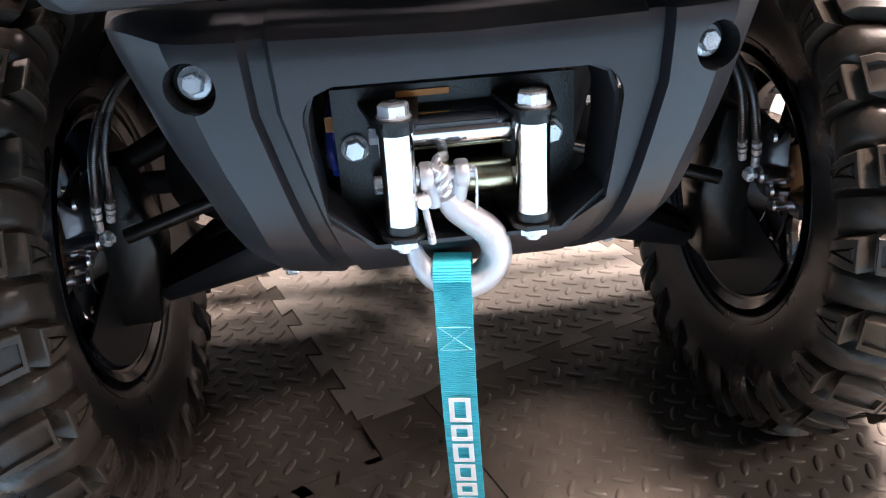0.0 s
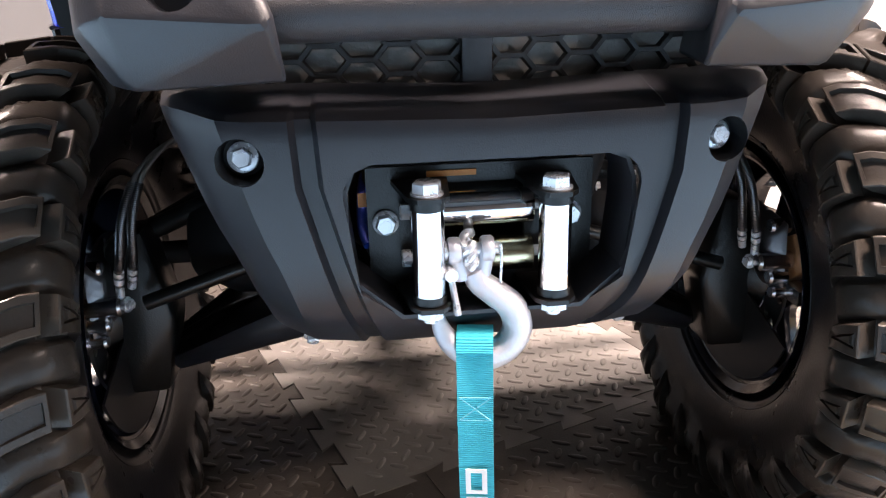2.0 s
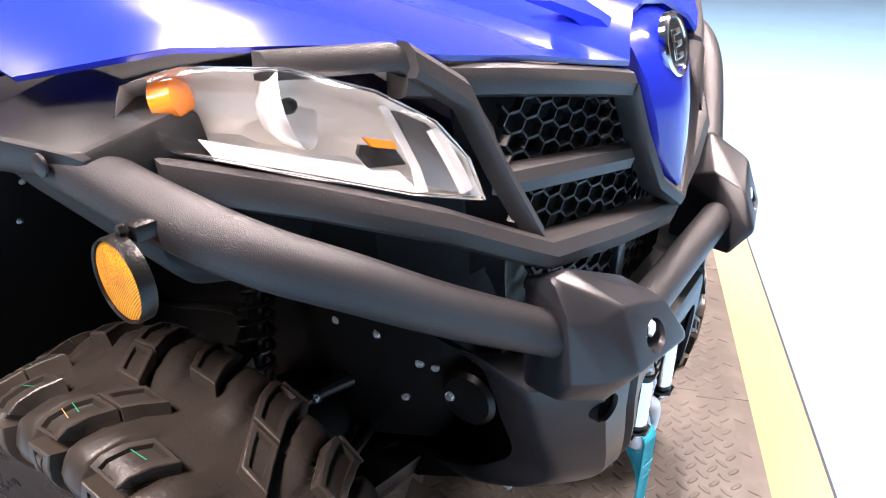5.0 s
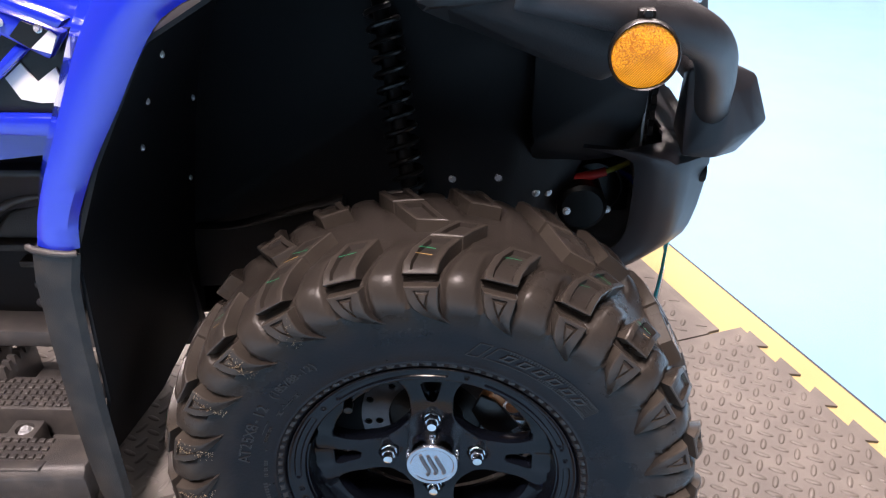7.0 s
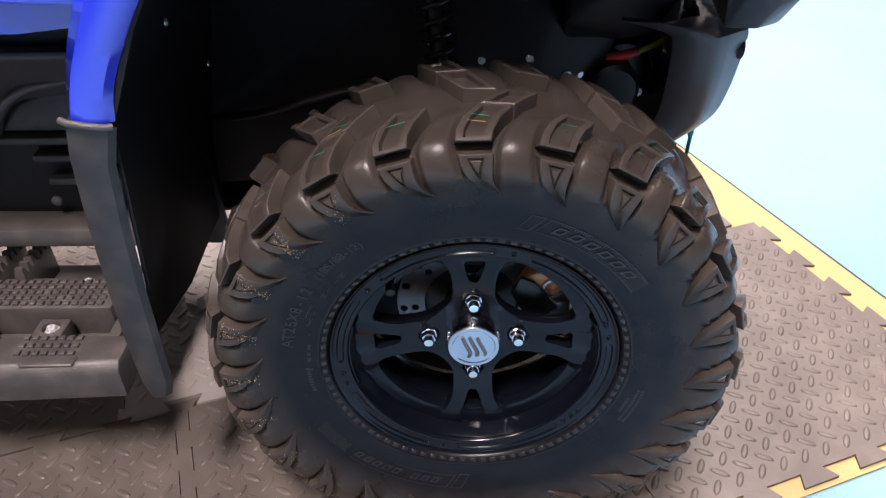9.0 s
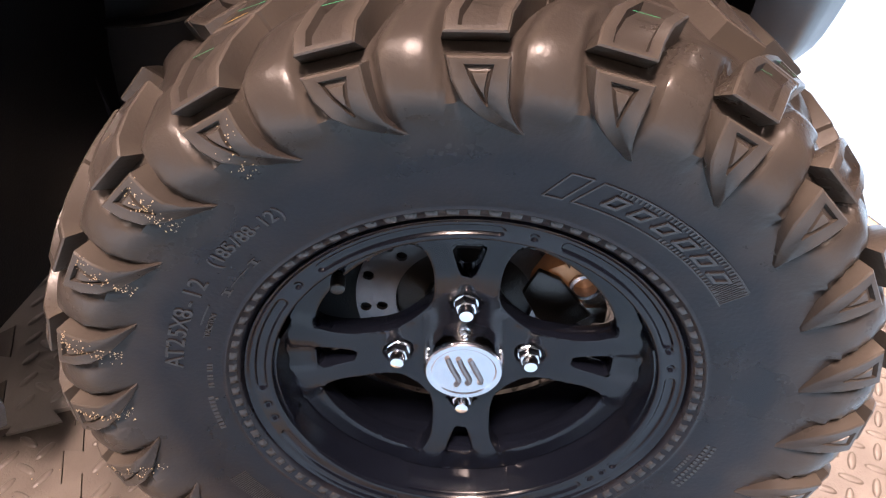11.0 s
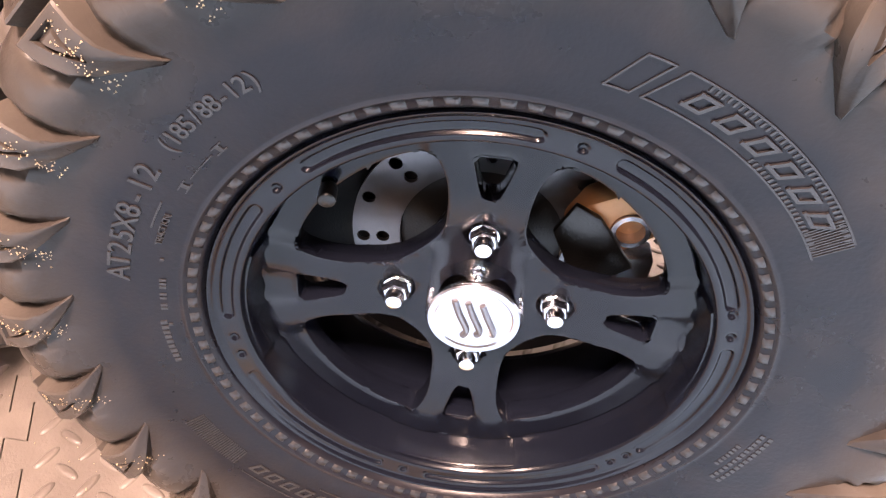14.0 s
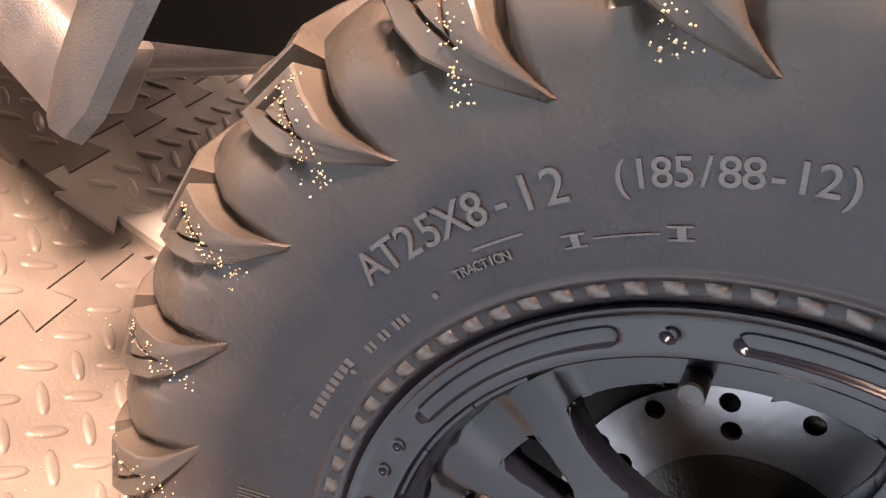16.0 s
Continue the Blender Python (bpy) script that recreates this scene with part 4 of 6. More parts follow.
    # small worn words, a thin rule and moulding icons under the size
    for k in range(9):
        if k not in (3, 6):
            arc_bar(marks, 0.1930, 0.1968, radians(79.0 + k * 0.92), radians(79.6 + k * 0.92), 0.0006, 1)
    arc_bar(marks, 0.2050, 0.2060, radians(61), radians(67), 0.0007, 5)
    for r0, t0 in ((0.1950, 73.7), (0.1920, 90.7)):
        arc_bar(marks, r0, r0 + 0.0022, radians(t0), radians(t0 + 0.6), 0.0010, 1)
    for t0 in (46.0, 56.1):
        arc_bar(marks, 0.1965, 0.1972, radians(t0 - 1.2), radians(t0 + 1.2), 0.0008, 4)
        arc_bar(marks, 0.2010, 0.2017, radians(t0 - 1.2), radians(t0 + 1.2), 0.0008, 4)
        arc_bar(marks, 0.1972, 0.2010, radians(t0 - 0.5), radians(t0 + 0.3), 0.0008, 2)
    arc_bar(marks, 0.1988, 0.1994, radians(47.8), radians(54.2), 0.0007, 6)
    # the same banner again at the foot of the side wall, worn fainter
    arc_bar(marks, 0.2030, 0.2038, radians(150), radians(173.5), 0.0007, 18)
    arc_bar(marks, 0.2236, 0.2244, radians(134), radians(171), 0.0007, 24)
    for t0 in (173.5, 175.2, 178.6):
        arc_bar(marks, 0.2000, 0.2244, radians(t0), radians(t0 + 0.35), 0.0007, 2, radians(-3))
    for r0 in (0.2000, 0.2236):
        arc_bar(marks, r0, r0 + 0.0008, radians(175.2 - (r0 - 0.2) * 120), radians(178.9 - (r0 - 0.2) * 120), 0.0007, 5)
    for t0 in (135.5, 139.4, 143.3, 147.2, 151.1, 158.2, 162.0, 165.8):
        for r0 in (0.2088, 0.2165):
            arc_bar(marks, r0, r0 + 0.0018, radians(t0 - (r0 - 0.2088) * 130), radians(t0 + 2.5 - (r0 - 0.2088) * 130), 0.0010, 3)
        for u in (0.0, 1.9):
            arc_bar(marks, 0.2088, 0.2183, radians(t0 + u), radians(t0 + u + 0.55), 0.0010, 1, radians(-1.2))
    for k in range(26):
        arc_bar(marks, 0.2060, 0.2225, radians(117 + k * 0.55), radians(117.2 + k * 0.55), 0.0006, 1, radians(0.5))
    side_mark = part("side_mark", marks, LETTER, wheel, "", 30)
    side_mark["kind"] = "stuff"
    # pale crumbs along the claws stand in for glints on their edges
    crumbs, rng = bmesh.new(), random.Random(5)
    for _ in range(420):
        k = rng.choice((2, 3, 3, 4, 4, 5, 5, 6, 6, 7, 8))
        r = rng.uniform(0.252, 0.292)
        a = radians(0.9 + 15 * k + (0.292 - r) * 60 - 2.4 + rng.gauss(0, 0.75))
        x = table([(0.250, 0.0825), (0.261, 0.0898), (0.271, 0.0932), (0.283, 0.0928), (0.296, 0.0890)], r)
        c, q = polar(r, a, x), rng.uniform(0.00015, 0.0005)
        v = [crumbs.verts.new(c + Vector(o) * q) for o in ((1, 1, 1), (-1, -1, 1), (-1, 1, -1), (1, -1, -1))]
        for f in ((0, 1, 2), (0, 2, 3), (0, 3, 1), (1, 3, 2)):
            crumbs.faces.new([v[i] for i in f])
    grit = part("tyre_glitter", crumbs, GRIT, wheel, "pale crumbs on the lugs, painting in the glitter of their edges")
    grit["kind"] = "stuff"
    # valve
    stem = sweep([polar(0.140, radians(48), 0.002), polar(0.132, radians(48), 0.016), polar(0.130, radians(48), 0.030)], 0.0042, 12)
    capv = sweep([polar(0.1312, radians(48), 0.024), polar(0.1300, radians(48), 0.0355), polar(0.1299, radians(48), 0.0362)], lambda t: 0.0056 if t < 0.9 else 0.0048, 14)
    part("valve", join(stem, capv), BLACKSTEEL, wheel)
    return wheel


def brake(parent, s):
    """Disc, caliper and hub behind a front wheel; s is -1 on the bike's right side and 1 on its left."""
    cy, cz = HUB[1], HUB[2]
    cx = 0.466 if s > 0 else -0.45
    disc = lathe([(0.052 - 0.002, 0.062), (0.052 - 0.002, 0.098), (0.052 + 0.002, 0.098), (0.052 + 0.002, 0.062)], 72, "X", closed=True)
    holes = [put(lathe([(0.0, 0.0052), (0.1, 0.0052)], 12, "X"), Matrix.Translation((0, math.sin(radians(t)) * r, math.cos(radians(t)) * r)))
             for t in range(0, 360, 24) for r in ((0.090,) if t % 48 else (0.075, 0.090))]
    disc = cut(disc, *holes)
    if s > 0:
        flip_x(disc)
    put(disc, Matrix.Translation((cx, cy, cz)))
    d = part("brake_disc", disc, DISC, parent, "bare steel brake disc with drilled holes", 25)
    o = Matrix.Translation((cx - s * 0.0, cy, cz))
    hub = lathe([(-0.01 * s, 0.034), (-0.052 * s, 0.036), (-0.056 * s, 0.062), (-0.06 * s, 0.060), (-0.075 * s, 0.04), (-0.12 * s, 0.032)], 40, "X")
    part("hub_carrier", put(hub, o), BLACKSTEEL, parent)
    cal = cut(hull([(x, y, z) for x, y, z in ((-0.012, -0.030, -0.020), (-0.012, 0.026, -0.024), (-0.012, 0.030, 0.012), (-0.012, 0.006, 0.026), (-0.012, -0.028, 0.022), (0.012, -0.032, -0.022), (0.012, 0.028, -0.026), (0.012, 0.032, 0.014), (0.012, 0.006, 0.028), (0.012, -0.030, 0.024))], 0.004, 2),
              put(lathe([(-0.03, 0.0145), (-0.004, 0.0135)], 28, "X"), Matrix.Translation((0, -0.010, -0.006))), box(-0.03, -0.008, 0.004, 0.020, 0.008, 0.012))
    ring = lathe([(-0.004, 0.0135), (-0.0145, 0.0135), (-0.0145, 0.0100), (-0.004, 0.0095)], 28, "X", closed=True)
    put(ring, Matrix.Translation((0, -0.010, -0.006)))
    if s > 0:
        flip_x(ring)
    put(ring, Matrix.Translation((cx - s * 0.036, cy - 0.088, cz + 0.045)) @ Matrix.Rotation(radians(-35), 4, "X"))
    piston = part("caliper_piston", ring, ALU, parent, "pale machined piston ring", 30)
    mount = hull([(x, y, z) for x in (-0.0185, -0.0125) for y, z in ((0.000, -0.034), (0.030, -0.036), (0.040, -0.010), (0.036, 0.020), (0.012, 0.034), (0.002, 0.016), (0.006, -0.006))], 0.002, 2)
    if s > 0:
        flip_x(cal)
        flip_x(mount)
    put(mount, Matrix.Translation((cx - s * 0.036, cy - 0.088, cz + 0.045)) @ Matrix.Rotation(radians(-35), 4, "X"))
    part("caliper_mount", mount, BLACKSTEEL, parent, "black cast caliper mount", 30)
    put(cal, Matrix.Translation((cx - s * 0.036, cy - 0.088, cz + 0.045)) @ Matrix.Rotation(radians(-35), 4, "X"))
    part("brake_caliper", cal, BRONZE, parent, "orange bronze brake caliper", 30)
    br = join(box(-0.012, 0.012, -0.05, 0.012, -0.010, 0.010, 0.003), put(hexagon(0.0075, -0.012, -0.02, "X"), Matrix.Translation((0, -0.03, 0))))
    if s > 0:
        flip_x(br)
    put(br, Matrix.Translation((cx - s * 0.042, cy - 0.075, cz + 0.006)))
    part("caliper_bracket", br, ALU, parent, "", 30)
    # added dark sector that blocks the bright floor behind the wheel's windows
    arc = [radians(18 + 232 * k / 40) for k in range(41)]
    edge = [(math.sin(a) * 0.146, math.cos(a) * 0.146) for a in arc] + [(math.sin(a) * 0.030, math.cos(a) * 0.030) for a in reversed(arc)]
    blocker = prism(edge, -s * 0.068, -s * 0.071, "X")
    part("floor_blocker", put(blocker, Matrix.Translation((cx, cy, cz))), PLASTIC_DARK, parent, "added matt black plate hiding the bright floor, open towards the caliper", 40)
    knuckle = hull([(-s * x, y, z) for x, y, z in ((0.062, 0.05, -0.09), (0.062, -0.05, -0.09), (0.062, 0.045, 0.10), (0.062, -0.04, 0.10), (0.11, 0.03, -0.10), (0.11, -0.03, -0.10), (0.105, 0.03, 0.11), (0.105, -0.03, 0.11), (0.13, 0.03, 0.0), (0.13, -0.035, 0.0))], 0.008, 2)
    part("steering_knuckle", put(knuckle, Matrix.Translation((cx, cy, cz))), BLACKSTEEL, parent, "black cast steering knuckle", 30)
    # caliper's inner side: stacked slide pins and pistons, and the hose unions
    def at(q, y, z):
        return (cx - s * q, y, z)

    body = part("caliper_body", hull([at(q, y, z) for q, y, z in ((0.058, -0.125, 0.395), (0.058, -0.178, 0.385), (0.058, -0.185, 0.300), (0.058, -0.130, 0.290), (0.076, -0.135, 0.375), (0.078, -0.168, 0.368), (0.078, -0.172, 0.322), (0.076, -0.138, 0.315))], 0.005, 2), DISC, parent, "bare cast caliper body", 30)
    for q0, q1, y, z, r in ((0.050, 0.074, -0.160, 0.377, 0.0095), (0.050, 0.092, -0.172, 0.337, 0.0115), (0.055, 0.078, -0.176, 0.318, 0.009), (0.052, 0.072, -0.176, 0.298, 0.008)):
        pin = sweep([at(q0, y, z), at(q1 - 0.003, y, z), at(q1, y, z)], lambda t, r=r: r if t < 0.6 else r * 0.75, 20)
        part("slide_pin", pin, ALU, body, "bright turned steel pin", 30)
    flange_bolt("union_bolt", at(0.092, -0.158, 0.333), 0.0062, body, (-s, -0.3, 0.1))
    for k in (0, 1):
        path = smooth_path([at(0.086 + 0.010 * k, -0.156 + k * 0.012, 0.336 + 0.012 * k), at(0.089 + 0.011 * k, -0.160 + k * 0.012, 0.362), at(0.095 + 0.011 * k, -0.164 + k * 0.010, 0.388), at(0.104 + 0.009 * k, -0.158 + 0.006 * k, 0.435), at(0.122 + 0.006 * k, -0.135, 0.478), at(0.152, -0.104, 0.502), at(0.19, -0.07, 0.51)], 8)
        hose = part("brake_hose", sweep(path, 0.0036, 10), HOSE, parent, "braided brake hose")
        coil, count = [], len(path) - 1
        for i in range(50 * 9 + 1):
            f = 13 + (count * 0.62 - 13) * i / (50 * 9)
            j = int(f)
            p, d = path[j].lerp(path[j + 1], f - j), (path[j + 1] - path[j]).normalized()
            u = d.cross(Vector((0, 1, 0))).normalized()
            w = 2 * math.pi * i / 9
            coil.append(p + (u * math.cos(w) + d.cross(u) * math.sin(w)) * 0.0044)
        part("spring_sleeve", sweep(coil, 0.0009, 5), DISC, hose, "wound steel sleeve")
        for a, b, r in ((0, 6, 0.0048), (7, 9, 0.0056), (10, 12, 0.0056)):
            part("hose_union", sweep(path[a:b + 1], r, 12), ZINC, parent)

# ---- the quad bike ----
bike = thing("quad_bike", "blue and black utility quad bike with front winch", "quad bike")

wheel_r = front_wheel(bike)
brake(bike, -1)
wheel_l = copy_thing(wheel_r, Matrix.Translation((0.466, HUB[1], HUB[2])) @ Matrix.Diagonal((-1, 1, 1, 1)))
brake(bike, 1)


# winch cover
COVER_Y = [(0.335, -0.285), (0.350, -0.325), (0.365, -0.362), (0.390, -0.408), (0.415, -0.440), (0.44, -0.457), (0.48, -0.462), (0.53, -0.463), (0.568, -0.464), (0.576, -0.4615), (0.580, -0.455), (0.602, -0.395)]
COVER_W = [(0.335, 0.105), (0.348, 0.150), (0.365, 0.162), (0.39, 0.170), (0.42, 0.172), (0.46, 0.184), (0.50, 0.203), (0.54, 0.216), (0.575, 0.230), (0.602, 0.231)]

COVER_GROOVE = [(0.335, 0.088), (0.38, 0.092), (0.41, 0.098), (0.46, 0.113), (0.53, 0.130), (0.61, 0.133)]


def cover_point(s, z):
    """A point of the cover's front at -1..1 across and a height."""
    w = table(COVER_W, z)
    x = s * w
    a = abs(x)
    g = table(COVER_GROOVE, z)
    y = table(COVER_Y, z)
    y += (1 - 0.7 * step(0.585, 0.60, z)) * 0.011 * (step(g - 0.014, g - 0.010, a) - step(g + 0.001, g + 0.005, a)) + 0.003 * step(g, g + 0.006, a)
    y += 0.24 * max(0.0, a - g - 0.006) + 0.85 * max(0.0, a - w * 0.80) + 0.5 * max(0.0, a - w * 0.95)
    low = 0.42 * max(0.0, z - 0.580)
    sag = -0.004 * (1 - min(1.0, a / 0.12)) * step(0.54, 0.59, z)
    ear = 0.011 * step(0.165, 0.225, a) * step(0.55, 0.60, z)
    return Vector((x * (1 + 0.35 * ear), y, z - low + sag + ear))


def winch_cover():
    zs = [0.335, 0.340, 0.35, 0.36, 0.375, 0.39, 0.405, 0.42, 0.435, 0.45, 0.47, 0.49, 0.51, 0.53, 0.55, 0.562, 0.570, 0.576, 0.581, 0.586, 0.591, 0.597, 0.602]
    rows = []
    for z in zs:
        w, g = table(COVER_W, z), table(COVER_GROOVE, z)
        stops = [(0.0, 0), (g - 0.014, 10), (g - 0.010, 2), (g + 0.001, 3), (g + 0.005, 2), (max(g + 0.008, w * 0.80), 5), (max(g + 0.009, w * 0.95), 6), (w, 2)]
        xs = [0.0]
        for (p, _), (q, n) in zip(stops, stops[1:]):
            xs += [lerp(p, q, (k + 1) / n) for k in range(n)]
        xs = [-x for x in reversed(xs[1:])] + xs
        row = [cover_point(x / w, z) for x in xs]
        back = [[Vector((q * (w + dx), row[-1].y + dy, row[-1].z)) for dx, dy in ((0.002, 0.010), (0.0, 0.03), (-0.006, 0.055))] for q in (-1, 1)]
        rows.append(back[0][::-1] + row + back[1])
    bm = skin(rows, 0.005)
    c = 0.022
    hole = [(-0.104 + c, 0.546), (0.104 - c, 0.546)]
    for k in range(1, 6):
        t = math.pi / 2 * (1 - k / 5)
        hole.append((0.104 - c + c * math.cos(t), 0.546 - c + c * math.sin(t)))
    hole += [(0.096, 0.452), (0.066, 0.428), (-0.066, 0.428), (-0.096, 0.452), (-0.104, 0.546 - c)]
    for k in range(1, 5):
        t = math.pi / 2 + math.pi / 2 * (1 - k / 5)
        hole.append((-0.104 + c + c * math.cos(t), 0.546 - c + c * math.sin(t)))
    tools = [prism(hole, -0.6, -0.38, "Y")]
    for s in (-1, 1):
        tools.append(put(lathe([(-0.6, 0.0165), (-0.38, 0.0165)], 28, "Y"), Matrix.Translation((0.1705 * s, 0, 0.549))))
    bm = cut(bm, *tools)
    return bm


cover = part("winch_cover", winch_cover(), PLASTIC, bike, "black moulded plastic winch cover with a wide opening", 28)
# lip that runs back round the opening
lip = skin([[Vector((x, y, z)) for x, z in ((-0.100, 0.456), (-0.1045, 0.50), (-0.104, 0.525), (-0.098, 0.541), (-0.084, 0.5465), (0, 0.5468), (0.084, 0.5465), (0.098, 0.541), (0.104, 0.525), (0.1045, 0.50), (0.100, 0.456), (0.067, 0.4275), (-0.067, 0.4275), (-0.100, 0.456))]
            for y in (-0.4525, -0.40)], 0.003)
part("opening_lip", lip, PLASTIC, cover)


for s in (-1, 1):
    cup = lathe([(-0.448, 0.0168), (-0.436, 0.0155), (-0.428, 0.014), (-0.427, 0.0)], 28, "Y", caps=False)
    part("bolt_cup", put(cup, Matrix.Translation((0.1705 * s, 0, 0.549))), PLASTIC_DARK, cover)
    flange_bolt("cover_bolt", (0.1705 * s, -0.431, 0.549), 0.0075, cover, (0.08 * s, -1, 0.1))
    flange_bolt("lower_bolt", (0.143 * s, -0.329, 0.361), 0.006, cover, (0.0, -0.75, -0.65))

# winch and its roller fairlead
winch = join(box(-0.09, 0.09, -0.37, -0.28, 0.44, 0.53, 0.01), put(lathe([(-0.10, 0.042), (-0.095, 0.046), (0.095, 0.046), (0.1, 0.042)], 32, "X"), Matrix.Translation((0, -0.31, 0.486))),
             put(lathe([(-0.17, 0.030), (-0.165, 0.036), (-0.10, 0.036)], 32, "X"), Matrix.Translation((0, -0.285, 0.486))))
winch_ob = part("winch", winch, BLACKSTEEL, bike, "black winch drum and motor behind the opening", 30)
part("winch_label", box(-0.042, -0.004, -0.4058, -0.4042, 0.5215, 0.5260), ORANGE_LABEL, winch_ob, "orange warning label")
part("warning_sticker", box(-0.0945, -0.0825, -0.3925, -0.391, 0.497, 0.508), ORANGE_LABEL, winch_ob)
for k in range(9):
    ring = lathe([(-0.036 + k * 0.008, 0.0475), (-0.033 + k * 0.008, 0.0495), (-0.030 + k * 0.008, 0.0475)], 24, "X")
    part("rope_turn", put(ring, Matrix.Translation((0, -0.31, 0.486))), HOSE, winch_ob)
part("winch_cable", sweep(smooth_path([(-0.088, -0.40, 0.468), (-0.092, -0.385, 0.48), (-0.09, -0.36, 0.505), (-0.085, -0.33, 0.515)], 6), 0.0045, 10), BLUEWIRE, winch_ob, "blue winch cable")

plate = [(-0.088, 0.437), (-0.088, 0.530), (0.088, 0.530), (0.088, 0.437), (0.066, 0.424), (-0.066, 0.424)]
slot = prism([(-0.034, 0.462), (-0.034, 0.516), (0.034, 0.516), (0.034, 0.462)], -0.5, -0.3, "Y")
fair = part("fairlead", cut(prism(plate, -0.404, -0.399, "Y"), slot), BLACKSTEEL, bike, "black steel roller fairlead bracket", 30)
for z0, z1 in ((0.5215, 0.5255), (0.4295, 0.4335)):
    for s in (-1, 1):
        tab = prism([(0.026 * s, -0.400), (0.070 * s, -0.400), (0.061 * s, -0.456), (0.054 * s, -0.465), (0.038 * s, -0.465), (0.031 * s, -0.456)], z0, z1, "Z")
        part("roller_tab", tab, BLACKSTEEL, fair)
for s in (-1, 1):
    x = 0.0462 * s
    part("upright_roller", put(lathe([(0.441, 0.0095), (0.4415, 0.0118), (0.5135, 0.0118), (0.514, 0.0095)], 36, "Z"), Matrix.Translation((x, -0.45, 0))), CHROME, fair, "polished steel upright roller")
    for z0 in (0.4345, 0.5140):
        part("roller_bush", put(lathe([(z0, 0.0124), (z0 + 0.0068, 0.0124)], 32, "Z"), Matrix.Translation((x, -0.45, 0))), BLACKSTEEL, fair, "black plastic bush")
    head = join(hexagon(0.0106, 0.5265, 0.5365, "Z", 0.2), lathe([(0.5255, 0.0118), (0.5272, 0.0118)], 28, "Z"))
    part("roller_bolt", put(head, Matrix.Translation((x, -0.45, 0))), ZINC, fair, "", 30)
    nut = join(put(hexagon(0.0105, 0.0, 0.0085, "Z", 0.4), Matrix.Translation((0, 0, 0.421))), lathe([(0.4165, 0.0055), (0.422, 0.006)], 18, "Z"))
    part("roller_nut", put(nut, Matrix.Translation((x, -0.45, 0))), ZINC, fair, "", 30)
    flange_bolt("fairlead_bolt", ((-0.0745 if s < 0 else 0.069), -0.405, 0.4875), 0.0080, fair, (0, -1, 0), ZINC, 0.2, 1.25)
for z, m in ((0.4990, CHROME), (0.4615, GOLD)):
    part("cross_roller", put(lathe([(-0.0365, 0.012), (-0.036, 0.0138), (0.036, 0.0138), (0.0365, 0.012)], 32, "X"), Matrix.Translation((0, -0.4165, z))), m, fair, "polished steel cross roller")
    tip = join(lathe([(-0.062, 0.0042), (0.062, 0.0042)], 14, "X"), put(hexagon(0.0068, -0.057, -0.064, "X"), Matrix()), put(hexagon(0.0068, 0.057, 0.064, "X"), Matrix()))
    part("roller_pin", put(tip, Matrix.Translation((0, -0.4165, z))), ZINC, fair, "", 30)

# the rollers stand a little shorter than the plate
for ob in fair.children:
    if ob.name.split(".")[0] in ("upright_roller", "roller_bush", "roller_bolt", "roller_nut", "roller_tab"):
        for v in ob.data.vertices:
            v.co.z = 0.4770 + (v.co.z - 0.4770) * 0.89

# bumper: middle tube, two pods, two side tubes
bumper = part("bumper_tube", sweep([(-0.150, -0.460, 0.644), (0.150, -0.460, 0.644)], 0.0195, 28), TUBE, bike, "textured dark grey steel bumper tube", 60)


def pod(s):
    pts = [(-0.230, -0.420, 0.726), (-0.250, -0.416, 0.723), (-0.226, -0.472, 0.702), (-0.248, -0.460, 0.691), (-0.163, -0.447, 0.697), (-0.155, -0.488, 0.681), (-0.139, -0.510, 0.638), (-0.134, -0.503, 0.644),
           (-0.131, -0.485, 0.604), (-0.229, -0.495, 0.644), (-0.262, -0.446, 0.632), (-0.262, -0.440, 0.690), (-0.250, -0.43, 0.600), (-0.227, -0.464, 0.599), (-0.249, -0.476, 0.638),
           (-0.240, -0.385, 0.712), (-0.164, -0.402, 0.685), (-0.150, -0.402, 0.605), (-0.245, -0.392, 0.600)]
    bm = hull(pts, 0.0028, 2)
    bm = cut(bm, put(lathe([(-0.6, 0.0178), (-0.490, 0.0160), (-0.481, 0.0135)], 28, "Y"), Matrix.Translation((-0.190, 0, 0.664)) @ Matrix.Rotation(radians(-14), 4, "X") @ Matrix.Translation((0, 0.015, -0.122))))
    return bm if s < 0 else flip_x(bm)


